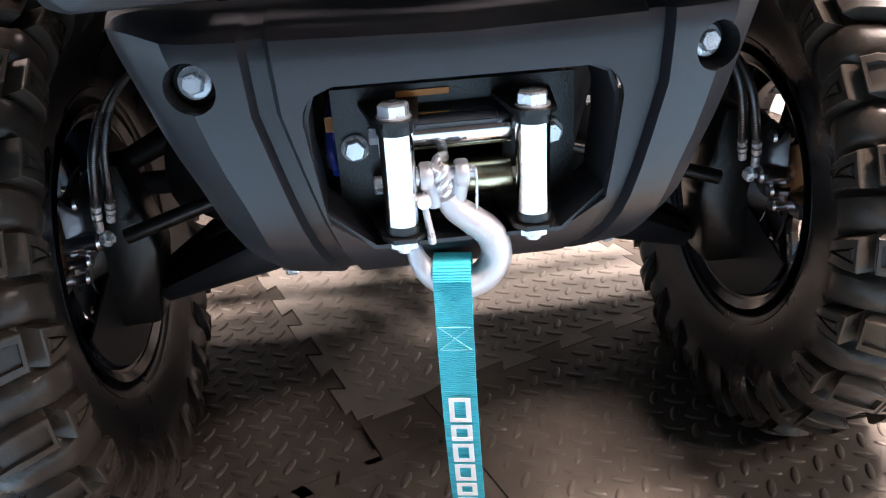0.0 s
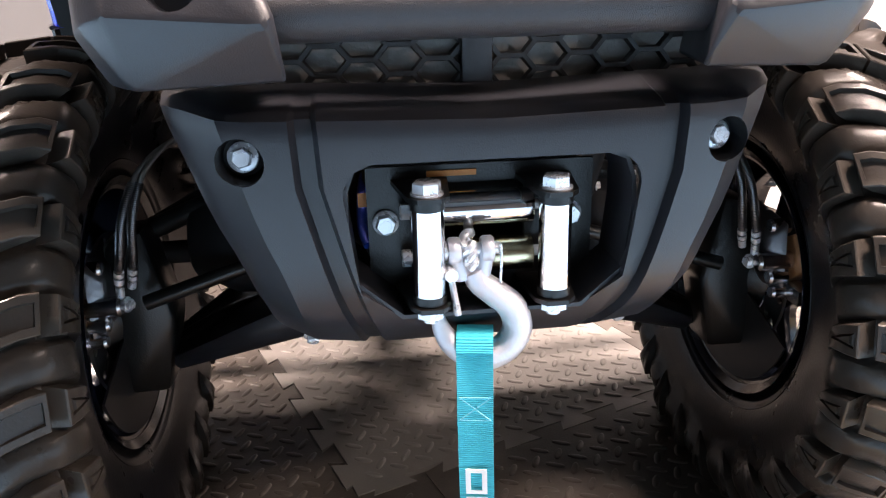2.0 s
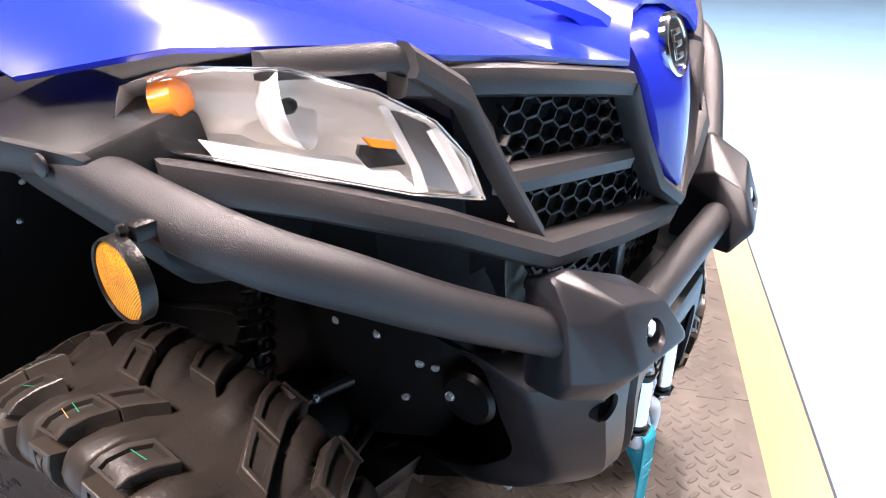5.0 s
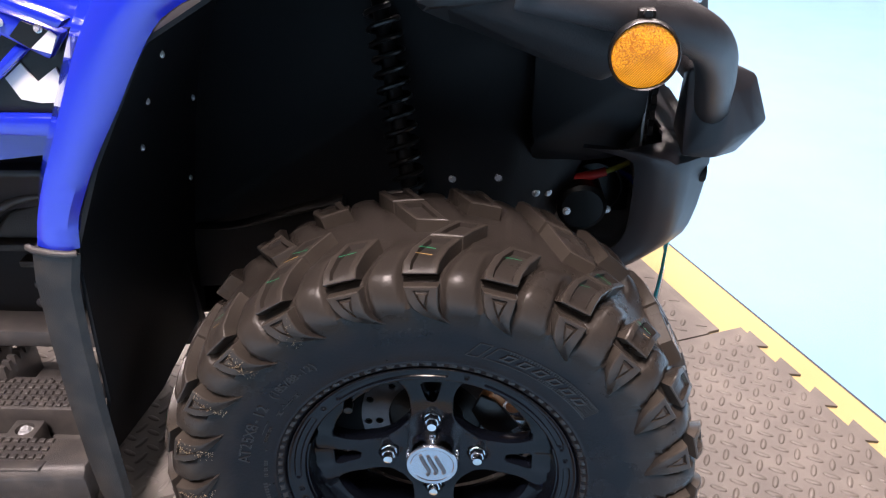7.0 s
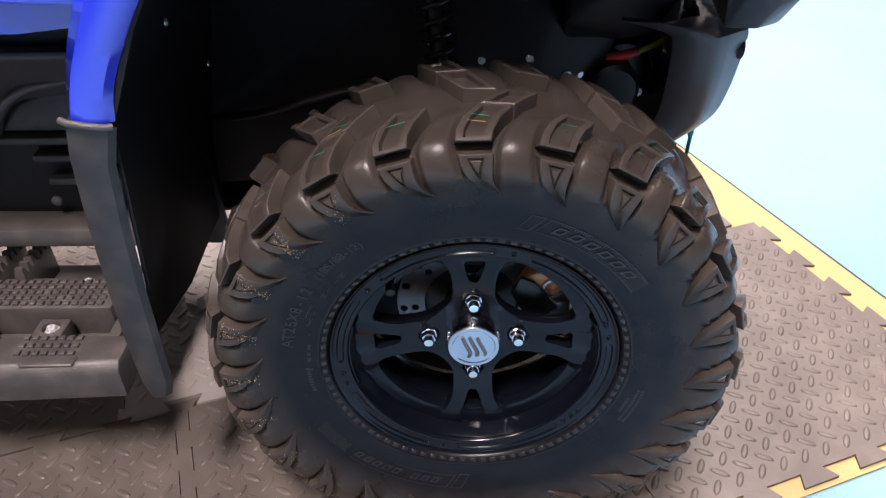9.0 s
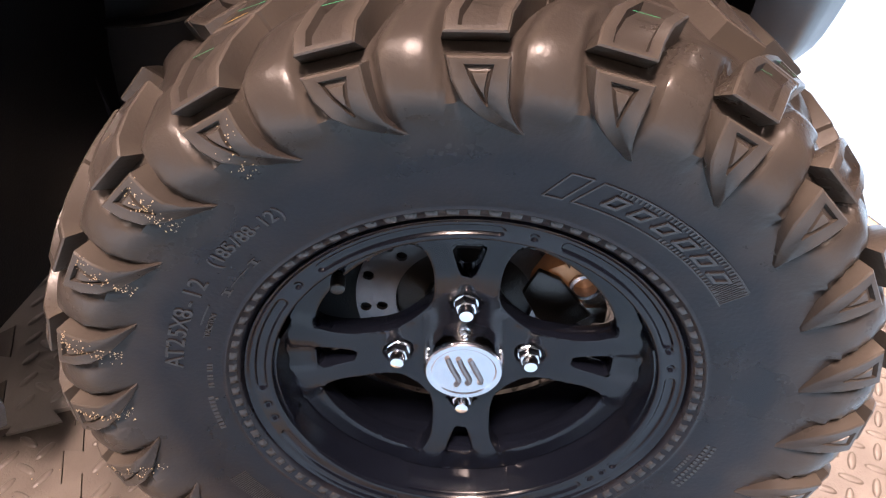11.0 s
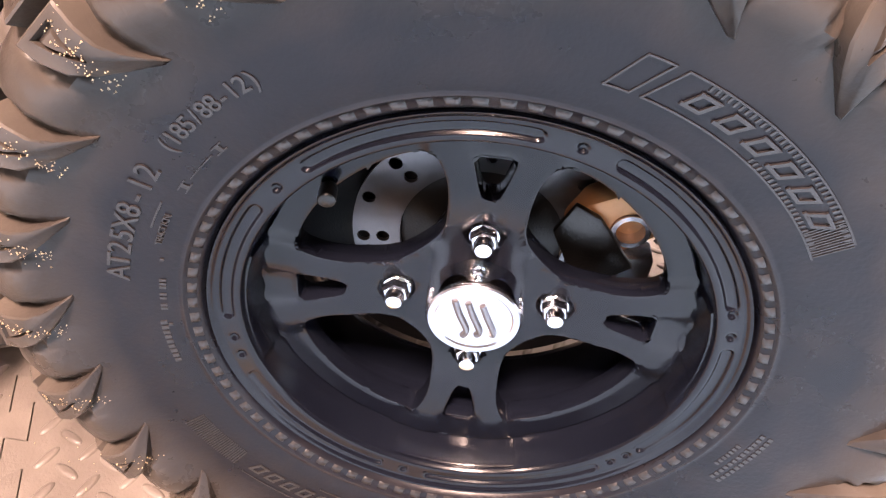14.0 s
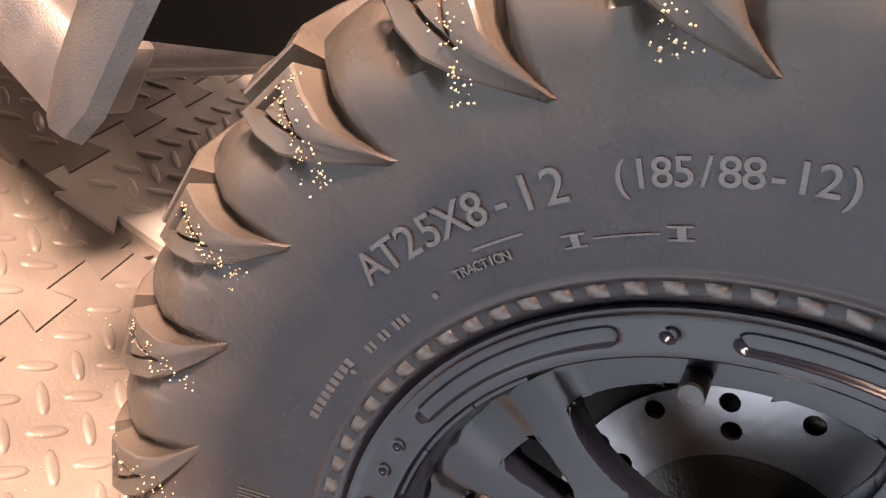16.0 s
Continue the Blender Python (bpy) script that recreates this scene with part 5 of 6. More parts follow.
for s in (-1, 1):
    p = part("bumper_pod", pod(s), PLASTIC, bike, "faceted black plastic bumper pod with a bolt", 20)
    flange_bolt("pod_bolt", (0.190 * s, -0.480, 0.666), 0.0082, p, (0.10 * s, -1, 0.25), ZINC, 0.2, 1.5)
    path = smooth_path([(0.215 * s, -0.432, 0.648), (0.275 * s, -0.408, 0.684), (0.36 * s, -0.379, 0.736), (0.43 * s, -0.350, 0.783), (0.474 * s, -0.316, 0.812), (0.494 * s, -0.265, 0.832), (0.498 * s, -0.16, 0.852)], 10)
    part("bumper_side_tube", sweep(path, 0.0205, 28), TUBE, bike, "", 60)
    # flare bracket behind the tube with two capped bolts
    br = hull([(s * x, y, z) for x, y, z in ((-0.43, -0.06, 0.835), (-0.53, -0.065, 0.842), (-0.535, -0.065, 0.872), (-0.43, -0.07, 0.90), (-0.515, -0.185, 0.868), (-0.43, -0.205, 0.888), (-0.50, -0.20, 0.845), (-0.42, -0.215, 0.82), (-0.40, -0.09, 0.80))], 0.006, 2)
    bk = part("flare_bracket", br, GRILLE, bike, "black plastic fender bracket with round caps", 25)
    for y in (-0.085, -0.155):
        part("cap", put(lathe([(0.0, 0.0085), (-0.002, 0.0082), (-0.0035, 0.006), (-0.004, 0.0)], 20, "X"), Matrix.Translation((-0.5285 - 0.004 + (0.012 if y < -0.1 else 0), y, 0.858)) if s < 0 else Matrix.Translation((0.53, y, 0.858)) @ Matrix.Diagonal((-1, 1, 1, 1))), PLASTIC, bk)
    under = hull([(s * x, y, z) for x, y, z in ((-0.520, -0.065, 0.852), (-0.515, -0.180, 0.848), (-0.505, -0.232, 0.832), (-0.495, -0.240, 0.790), (-0.47, -0.225, 0.765), (-0.43, -0.15, 0.790), (-0.42, -0.07, 0.815), (-0.36, -0.07, 0.84), (-0.36, -0.25, 0.80), (-0.40, -0.262, 0.755))], 0.006, 2)
    part("flare_underside", under, PLASTIC_DARK, bk, "matt black underside of the fender flare", 25)
    # amber side reflector on its bracket
    c = Vector((-0.530, -0.2475, 0.8075))
    rim = lathe([(0.0, 0.0282), (-0.008, 0.0282), (-0.0105, 0.0272), (-0.0095, 0.0262), (-0.006, 0.0260)], 48, "X")
    lens = lathe([(-0.004, 0.0260), (-0.0085, 0.0255), (-0.0100, 0.017), (-0.0104, 0.0)], 48, "X")
    tab = join(box(0.004, 0.05, -0.007, 0.007, 0.022, 0.033, 0.002), put(hexagon(0.004, -0.002, -0.007, "X"), Matrix.Translation((0.004, 0.0, 0.031))))
    m = Matrix.Translation((s * -c.x, c.y, c.z)) @ (Matrix.Diagonal((-1, 1, 1, 1)) if s > 0 else Matrix.Rotation(radians(-6), 4, "Z"))
    rf = part("side_reflector", put(rim, m), BLACKSTEEL, bike, "round amber side reflector in a black ring", 30)
    part("lens", put(lens, m), AMBER, rf, "amber prismatic lens", 30)
    part("reflector_tab", put(tab, m), BLACKSTEEL, rf)


# front fenders
ARCH = [(-0.065, 0.853), (0.0, 0.858), (0.07, 0.858), (0.115, 0.850), (0.145, 0.832), (0.170, 0.800), (0.197, 0.757), (0.225, 0.715), (0.248, 0.675), (0.262, 0.645), (0.268, 0.617)]
OUTER = [(-0.065, 0.900), (0.02, 0.905), (0.10, 0.902), (0.16, 0.885), (0.195, 0.860), (0.220, 0.825), (0.244, 0.780), (0.268, 0.730), (0.288, 0.690), (0.303, 0.655), (0.313, 0.623)]


def fender(s):
    rows = []
    rim_path = smooth_path([(0, y, z) for y, z in ARCH], 4)
    out_path = smooth_path([(0, y, z) for y, z in OUTER], 4)
    for p, q in zip(rim_path, out_path):
        mid = p.lerp(q, 0.5)
        rows.append([Vector((s * -0.514, p.y + 0.003, p.z - 0.003)), Vector((s * -0.523, p.y, p.z)), Vector((s * -0.531, p.y + (q.y - p.y) * 0.15, p.z + (q.z - p.z) * 0.15)), Vector((s * -0.534, mid.y, mid.z)),
                     Vector((s * -0.528, lerp(p.y, q.y, 0.85), lerp(p.z, q.z, 0.85))), Vector((s * -0.514, q.y, q.z)), Vector((s * -0.485, q.y + 0.012, q.z + 0.01))])
    return skin([[r[k] for r in rows] for k in range(7)], 0.004)


def guard(s):
    """The dark strip below the fender that runs down to the footboard."""
    front = [(0.266, 0.613), (0.277, 0.575), (0.283, 0.508), (0.288, 0.42), (0.290, 0.342), (0.291, 0.284), (0.297, 0.262)]
    rear = [(0.316, 0.620), (0.323, 0.585), (0.329, 0.509), (0.333, 0.42), (0.334, 0.342), (0.332, 0.285), (0.326, 0.260)]
    rows = []
    for (y0, z0), (y1, z1) in zip(front, rear):
        rows.append([Vector((s * -0.505, y0 + 0.034, z0)), Vector((s * -0.528, y0, z0)), Vector((s * -0.534, y0 + 0.006, z0)), Vector((s * -0.536, (y0 + y1) / 2, (z0 + z1) / 2)), Vector((s * -0.532, y1 - 0.006, z1)), Vector((s * -0.50, y1, z1))])
    return skin([[r[k] for r in rows] for k in range(6)], 0.004)


for s in (1, -1):
    f = part("front_fender", fender(s), BLUE, bike, "glossy blue front fender lip", 40)
    lower = part("fender_guard", guard(s), GUARD, f, "dark grey textured lower guard", 30)
    # top lip in paler grey, which paints in the highlight on the guard's edge
    lip = sweep([(s * -0.531, 0.268, 0.6150), (s * -0.5345, 0.275, 0.6160), (s * -0.5365, 0.290, 0.6185), (s * -0.5345, 0.308, 0.6210), (s * -0.531, 0.3145, 0.622)], 0.0036, 10)
    part("guard_lip", lip, FOOT, lower, "lip under the blue fender, its highlight put in as paler grey", 50)
    # black wheel arch liner: rear wall, roof and inner wall
    liner = skin([[Vector((s * x, y, z)) for x, y, z in row] for row in (
        ((-0.505, 0.335, 0.30), (-0.36, 0.318, 0.298), (-0.155, 0.325, 0.298)), ((-0.522, 0.290, 0.42), (-0.36, 0.310, 0.42), (-0.155, 0.315, 0.42)),
        ((-0.522, 0.276, 0.61), (-0.345, 0.285, 0.60), (-0.155, 0.280, 0.60)), ((-0.52, 0.235, 0.70), (-0.34, 0.262, 0.70), (-0.155, 0.255, 0.70)),
        ((-0.52, 0.165, 0.815), (-0.34, 0.21, 0.80), (-0.155, 0.21, 0.80)), ((-0.52, 0.10, 0.852), (-0.34, 0.10, 0.868), (-0.155, 0.10, 0.868)), ((-0.52, -0.07, 0.855), (-0.34, -0.07, 0.872), (-0.155, -0.07, 0.872)),
        ((-0.40, -0.20, 0.80), (-0.30, -0.24, 0.80), (-0.155, -0.27, 0.80)))], 0.004)
    ln = part("wheel_arch_liner", liner, PLASTIC_DARK, bike, "matt black wheel arch liner with rivets", 50)
    for x, y, z in ((-0.349, 0.226, 0.758), (-0.345, 0.255, 0.704), (-0.201, 0.261, 0.661), (-0.354, 0.2685, 0.652), (-0.4850, 0.266, 0.671), (-0.200, 0.286, 0.545)):
        part("rivet", put(lathe([(0.0, 0.0042), (-0.0016, 0.0039), (-0.0026, 0.0024), (-0.0028, 0.0)], 14, "Y"), Matrix.Translation((s * x, y - 0.001, z))), ZINC, ln)

# frame, inner panels and suspension
inner = hull([(x * q, y, z) for q in (1, -1) for x, y, z in ((0.19, -0.25, 0.80), (0.17, 0.50, 0.80), (0.17, 0.50, 0.33), (0.12, -0.22, 0.36), (0.16, -0.30, 0.60), (0.17, -0.12, 0.36))], 0.01, 2)
part("inner_frame_panel", inner, PLASTIC_DARK, bike, "matt black inner panels round the frame", 30)
cheek = [(0.13, -0.350, 0.60), (0.20, -0.352, 0.63), (0.235, -0.345, 0.70), (0.22, -0.335, 0.79), (0.14, -0.335, 0.80), (0.14, -0.20, 0.80), (0.23, -0.20, 0.80), (0.215, -0.20, 0.60), (0.15, -0.21, 0.545), (0.15, -0.33, 0.555)]
for s in (-1, 1):
    part("front_inner_panel", hull([(s * x, y, z) for x, y, z in cheek], 0.008, 2), PLASTIC_DARK, bike, "matt black panel behind the bumper", 30)
tail = hull([(x * q, y, z) for q in (1, -1) for x, y, z in ((0.20, 0.48, 0.90), (0.20, 1.35, 0.86), (0.24, 0.48, 0.45), (0.24, 1.35, 0.50), (0.20, 0.48, 0.27), (0.16, 1.30, 0.32))], 0.02, 2)
part("rear_body", tail, PLASTIC_DARK, bike, "matt black body and engine bay behind the hood", 30)
part("skid_plate", hull([(x * q, y, z) for q in (1, -1) for x, y, z in ((0.13, -0.29, 0.335), (0.14, 0.50, 0.26), (0.14, 0.50, 0.28), (0.13, -0.29, 0.35), (0.14, -0.2, 0.30))], 0.006), BLACKSTEEL, bike)
for s in (-1, 1):
    top, bot = Vector((0.185 * s, 0.012, 0.82)), Vector((0.285 * s, -0.045, 0.46))
    shock = part("shock_absorber", sweep([top, bot], 0.0105, 18), BLACKSTEEL, bike, "black shock absorber with coil spring")
    coil, turns, ax = [], 15, (bot - top)
    a = ax.normalized().orthogonal().normalized()
    b = ax.normalized().cross(a)
    for k in range(turns * 14 + 1):
        t = k / (turns * 14)
        w = 2 * math.pi * turns * t
        coil.append(top.lerp(bot, 0.12 + 0.75 * t) + (a * math.cos(w) + b * math.sin(w)) * 0.0195)
    part("spring", sweep(coil, 0.0036, 8), BLACKSTEEL, shock, "black coil spring")
    for z, y0 in ((0.40, -0.10), (0.40, 0.05)):
        part("upper_arm", sweep(smooth_path([(0.13 * s, y0 + (0.06 if y0 > 0 else -0.03), 0.455), (0.24 * s, y0 * 0.7, 0.43), (0.355 * s, -0.055, 0.385)], 6), 0.013, 14), BLACKSTEEL, bike)
        part("lower_arm", sweep(smooth_path([(0.12 * s, y0 + (0.07 if y0 > 0 else -0.05), 0.325), (0.24 * s, y0 * 0.7, 0.28), (0.36 * s, -0.062, 0.22)], 6), 0.015, 14), BLACKSTEEL, bike)
    boot = lathe([(0.0, 0.030)] + [(0.008 + k * 0.012, 0.044 - k * 0.0025 if k % 2 == 0 else 0.034 - k * 0.002) for k in range(8)] + [(0.11, 0.016), (0.20, 0.014)], 28, "X")
    if s < 0:
        flip_x(boot)
    part("axle_boot", put(boot, Matrix.Translation((0.14 * s, -0.05, 0.355))), PLASTIC_DARK, bike, "ribbed black rubber axle boot", 60)
    part("tie_rod", sweep([(0.10 * s, -0.13, 0.40), (0.34 * s, -0.15, 0.33)], 0.009, 12), BLACKSTEEL, bike)
    for x, y, z in ((-0.138, -0.312, 0.470), (-0.170, -0.2475, 0.483), (-0.166, -0.202, 0.510), (-0.160, -0.220, 0.508), (-0.177, -0.083, 0.5365), (-0.177, -0.148, 0.5386), (-0.247, -0.066, 0.432), (-0.2195, -0.078, 0.440), (-0.163, -0.177, 0.449)):
        flange_bolt("frame_bolt", (s * abs(x), y, z), 0.0042, bike, (s, -0.2, 0.1))
    guard_arm = hull([(s * x, y, z) for x, y, z in ((0.12, -0.20, 0.335), (0.12, 0.10, 0.335), (0.20, -0.17, 0.315), (0.34, -0.105, 0.235), (0.34, 0.0, 0.235), (0.20, 0.09, 0.315), (0.12, -0.19, 0.30), (0.12, 0.09, 0.30), (0.33, -0.10, 0.215), (0.33, -0.01, 0.215))], 0.006, 2)
    part("arm_guard", guard_arm, PLASTIC, bike, "black plastic guard over the suspension arm", 30)
    part("dust_boot", hull([(s * x, -0.05 + r * math.sin(t), 0.37 + r * math.cos(t)) for x, r in ((0.15, 0.05), (0.19, 0.075), (0.25, 0.070), (0.30, 0.045)) for t in np.linspace(0, 2 * math.pi, 16)[:-1]], 0.004, 1), PLASTIC_DARK, bike, "large soft black axle boot", 40)
    part("sway_bar", sweep(smooth_path([(0.20 * s, 0.055, 0.513), (0.20 * s, 0.09, 0.506), (0.20 * s, 0.14, 0.492), (0.195 * s, 0.22, 0.468), (0.17 * s, 0.30, 0.45)], 6), lambda t: 0.013 - 0.006 * t, 12, True, 0.6), GUARD, bike, "dark steel sway bar")
# red boot on the winch's terminal
part("terminal_boot", sweep(smooth_path([(-0.135, -0.262, 0.517), (-0.137, -0.277, 0.523), (-0.137, -0.305, 0.531)], 6), lambda t: 0.0085 - 0.002 * t, 14), RED, bike, "red rubber terminal boot")
part("terminal_wire", sweep(smooth_path([(-0.137, -0.302, 0.530), (-0.137, -0.330, 0.542), (-0.12, -0.36, 0.553)], 6), 0.0042, 10), WIRE, bike, "yellow and black wire sleeve")


# nose: grille surround, mesh, blue centre, headlights
def strip(points, w0, w1, depth, material, name, parent, label="", bev=0.004):
    """A moulded bar along points; w0, w1: how far it reaches down and up from the line."""
    bm = bmesh.new()
    rings = []
    for p in points:
        p = Vector(p)
        rings.append([bm.verts.new(p + Vector(o)) for o in ((0, 0.0, w1), (0, -depth * 0.6, w1 * 0.75), (0, -depth, (w1 - w0) * 0.2), (0, -depth * 0.7, -w0 * 0.8), (0, 0.0, -w0), (0, depth, -w0), (0, depth, w1))])
    for a, b in zip(rings, rings[1:]):
        for k in range(7):
            bm.faces.new((a[k], a[(k + 1) % 7], b[(k + 1) % 7], b[k]))
    bm.faces.new(rings[0])
    bm.faces.new(rings[-1])
    return part(name, bm, material, parent, label, 35)


nose = strip([(-0.47, -0.215, 0.842), (-0.40, -0.285, 0.818), (-0.32, -0.352, 0.783), (-0.26, -0.388, 0.750), (-0.235, -0.400, 0.737), (-0.12, -0.420, 0.719), (0, -0.432, 0.700), (0.12, -0.420, 0.719), (0.235, -0.400, 0.737), (0.26, -0.388, 0.750), (0.32, -0.352, 0.783), (0.40, -0.285, 0.818), (0.47, -0.215, 0.842)],
             0.016, 0.016, 0.014, NOSE, "nose_beam", bike, "black plastic beam under the grille and headlights")
for s in (-1, 1):
    strip([(0.235 * s, -0.392, 0.745), (0.272 * s, -0.372, 0.815), (0.292 * s, -0.352, 0.872), (0.325 * s, -0.325, 0.900)], 0.004, 0.022, 0.010, NOSE, "grille_side", nose)
    strip([(0.325 * s, -0.315, 0.895), (0.25 * s, -0.365, 0.888), (0.155 * s, -0.398, 0.872), (0.105 * s, -0.412, 0.862)], 0.016, 0.010, 0.010, NOSE, "grille_top", nose)
    strip([(0.105 * s, -0.412, 0.860), (0.085 * s, -0.420, 0.815), (0.050 * s, -0.432, 0.755), (0.0, -0.442, 0.722)], 0.014, 0.006, 0.012, NOSE, "nose_frame", nose)
    strip([(0.262 * s, -0.372, 0.806), (0.17 * s, -0.398, 0.797), (0.088 * s, -0.412, 0.785)], 0.014, 0.012, 0.010, NOSE, "grille_bar", nose)
    strip([(0.405 * s, -0.26, 0.905), (0.33 * s, -0.315, 0.905), (0.29 * s, -0.345, 0.878), (0.268 * s, -0.360, 0.84)], 0.004, 0.016, 0.008, NOSE, "lamp_brow", nose)


def hex_mesh(x0, x1, z0, z1, y_at, r=0.0095, w=0.0011, wide=1.5):
    """A moulded honeycomb grille: one thin rib for every cell side."""
    segs = set()
    dx, dz = r * 1.5 * wide, r * math.sqrt(3)
    for i in range(int(x0 / dx) - 1, int(x1 / dx) + 2):
        for j in range(int(z0 / dz) - 1, int(z1 / dz) + 2):
            cx, cz = i * dx, j * dz + (dz / 2 if i % 2 else 0)
            for k in range(6):
                p = (cx + r * wide * math.cos(math.pi / 3 * k), cz + r * math.sin(math.pi / 3 * k))
                q = (cx + r * wide * math.cos(math.pi / 3 * (k + 1)), cz + r * math.sin(math.pi / 3 * (k + 1)))
                if all(x0 <= u <= x1 and z0 <= v <= z1 for u, v in (p, q)):
                    segs.add(tuple(sorted(((round(p[0], 5), round(p[1], 5)), (round(q[0], 5), round(q[1], 5))))))
    verts, faces = [], []
    for (ax, az), (bx, bz) in sorted(segs):
        d = Vector((bx - ax, bz - az)).normalized()
        nx, nz = -d.y * w, d.x * w
        base = len(verts)
        for x, z in ((ax, az), (bx, bz)):
            y = y_at(x, z)
            verts += [(x + nx, y, z + nz), (x - nx, y, z - nz), (x - nx * 1.6, y + 0.007, z - nz * 1.6), (x + nx * 1.6, y + 0.007, z + nz * 1.6)]
        for k in range(4):
            faces.append((base + k, base + (k + 1) % 4, base + 4 + (k + 1) % 4, base + 4 + k))
    me = bpy.data.meshes.new("grille_mesh")
    me.from_pydata(verts, [], faces)
    return me


def grille(name, x0, x1, z0, z1, y_at, parent, r=0.0095, w=0.0011):
    me = hex_mesh(x0, x1, z0, z1, y_at, r, w)
    me.materials.append(GRILLE)
    ob = new(name, me)
    ob.parent = parent
    tagged(ob, "black honeycomb grille")
    return ob


def nose_y(x, z):
    return -0.412 + 0.19 * max(0.0, abs(x) - 0.08) + 0.16 * max(0.0, z - 0.75)


for s in (-1, 1):
    grille("grille_mesh", *(sorted((0.035 * s, 0.262 * s))), 0.725, 0.865, nose_y, nose)
grille("lower_grille", -0.205, 0.205, 0.545, 0.705, lambda x, z: -0.385 + 0.1 * abs(x), nose, 0.0125, 0.0017)
part("grille_post", box(-0.012, 0.012, -0.392, -0.375, 0.545, 0.705, 0.003), PLASTIC, nose)
back = skin([[Vector((x, nose_y(x, z) + 0.03, z)) for x in (-0.27, -0.1, 0, 0.1, 0.27)] for z in (0.715, 0.75, 0.80, 0.87)], 0.003)
part("grille_backing", back, PLASTIC_DARK, nose)
fins = skin([[Vector((x, -0.370 + 0.1 * abs(x), z)) for x in (-0.205, -0.1, 0, 0.1, 0.205)] for z in (0.54, 0.62, 0.705)], 0.003)
part("radiator", fins, RADIATOR, nose, "dusty grey radiator behind the grille")

for s in (1,):
    plate = hull([(s * x, y, z) for x, y, z in ((0.272, -0.362, 0.715), (0.292, -0.362, 0.722), (0.318, -0.360, 0.694), (0.300, -0.360, 0.682), (0.274, -0.352, 0.715), (0.292, -0.352, 0.722), (0.316, -0.350, 0.694), (0.300, -0.350, 0.684))], 0.0015, 1)
    bracket = part("lamp_bracket", cut(plate, put(lathe([(-0.4, 0.005), (-0.3, 0.005)], 14, "Y"), Matrix.Translation((0.292 * s, 0, 0.706)))), ZINC, bike, "bare metal bracket under the headlight", 25)
    flange_bolt("bracket_bolt", (0.239 * s, -0.362, 0.689), 0.006, bracket)

# blue nose and hood
tip = []
for z, w, y in ((0.733, 0.003, -0.447), (0.748, 0.026, -0.446), (0.775, 0.040, -0.445), (0.815, 0.058, -0.440), (0.855, 0.074, -0.430), (0.885, 0.084, -0.415), (0.910, 0.095, -0.385), (0.925, 0.11, -0.34)):
    tip.append([Vector((w * k, y + 0.016 * abs(k) ** 2.5 + 0.02 * (abs(k) > 0.99), z)) for k in (-1, -0.9, -0.6, -0.3, 0, 0.3, 0.6, 0.9, 1)])
nose_panel = part("nose_panel", skin(tip, 0.004), BLUE, bike, "glossy blue pointed nose panel", 50)
hood_rows = []
for t in np.linspace(0, 1, 9):
    y_off = 0.40 * t
    hood_rows.append([Vector((x, y + y_off * (1 - 0.3 * abs(x)), z + 0.085 * t - 0.02 * t * t)) for x, y, z in (
        (-0.50, -0.12, 0.905), (-0.44, -0.215, 0.925), (-0.36, -0.285, 0.921), (-0.30, -0.338, 0.910), (-0.22, -0.372, 0.900), (-0.155, -0.398, 0.888), (-0.105, -0.412, 0.880), (-0.09, -0.405, 0.895),
        (-0.05, -0.39, 0.915), (0, -0.385, 0.92), (0.05, -0.39, 0.915), (0.09, -0.405, 0.895), (0.105, -0.412, 0.880), (0.155, -0.398, 0.888), (0.22, -0.372, 0.900), (0.30, -0.338, 0.910), (0.36, -0.285, 0.921), (0.44, -0.215, 0.925), (0.50, -0.12, 0.905))])
part("hood", skin(hood_rows, 0.005), BLUE, bike, "glossy blue plastic hood", 30)
badge = part("badge", put(lathe([(-0.004, 0.033), (-0.010, 0.033), (-0.0125, 0.031), (-0.012, 0.0275), (-0.009, 0.0265), (-0.009, 0.0)], 44, "Y"), Matrix.Translation((0, -0.412, 0.876)) @ Matrix.Rotation(radians(-17), 4, "X")), CHROME, nose_panel, "round chrome badge", 25)
face = put(lathe([(-0.0095, 0.0262), (-0.0105, 0.0255), (-0.0105, 0.0)], 40, "Y"), Matrix.Translation((0, -0.412, 0.876)) @ Matrix.Rotation(radians(-17), 4, "X"))
part("badge_face", face, BLACKSTEEL, badge)
bars = join(*[put(box(-0.013, 0.013, -0.0125, -0.0100, z - 0.0032, z + 0.0032, 0.001), Matrix()) for z in (-0.012, 0.0, 0.012)], box(-0.014, -0.008, -0.0125, -0.01, -0.015, 0.015, 0.001))
part("badge_emblem", put(bars, Matrix.Translation((0, -0.412, 0.876)) @ Matrix.Rotation(radians(-17), 4, "X")), CHROME, badge)


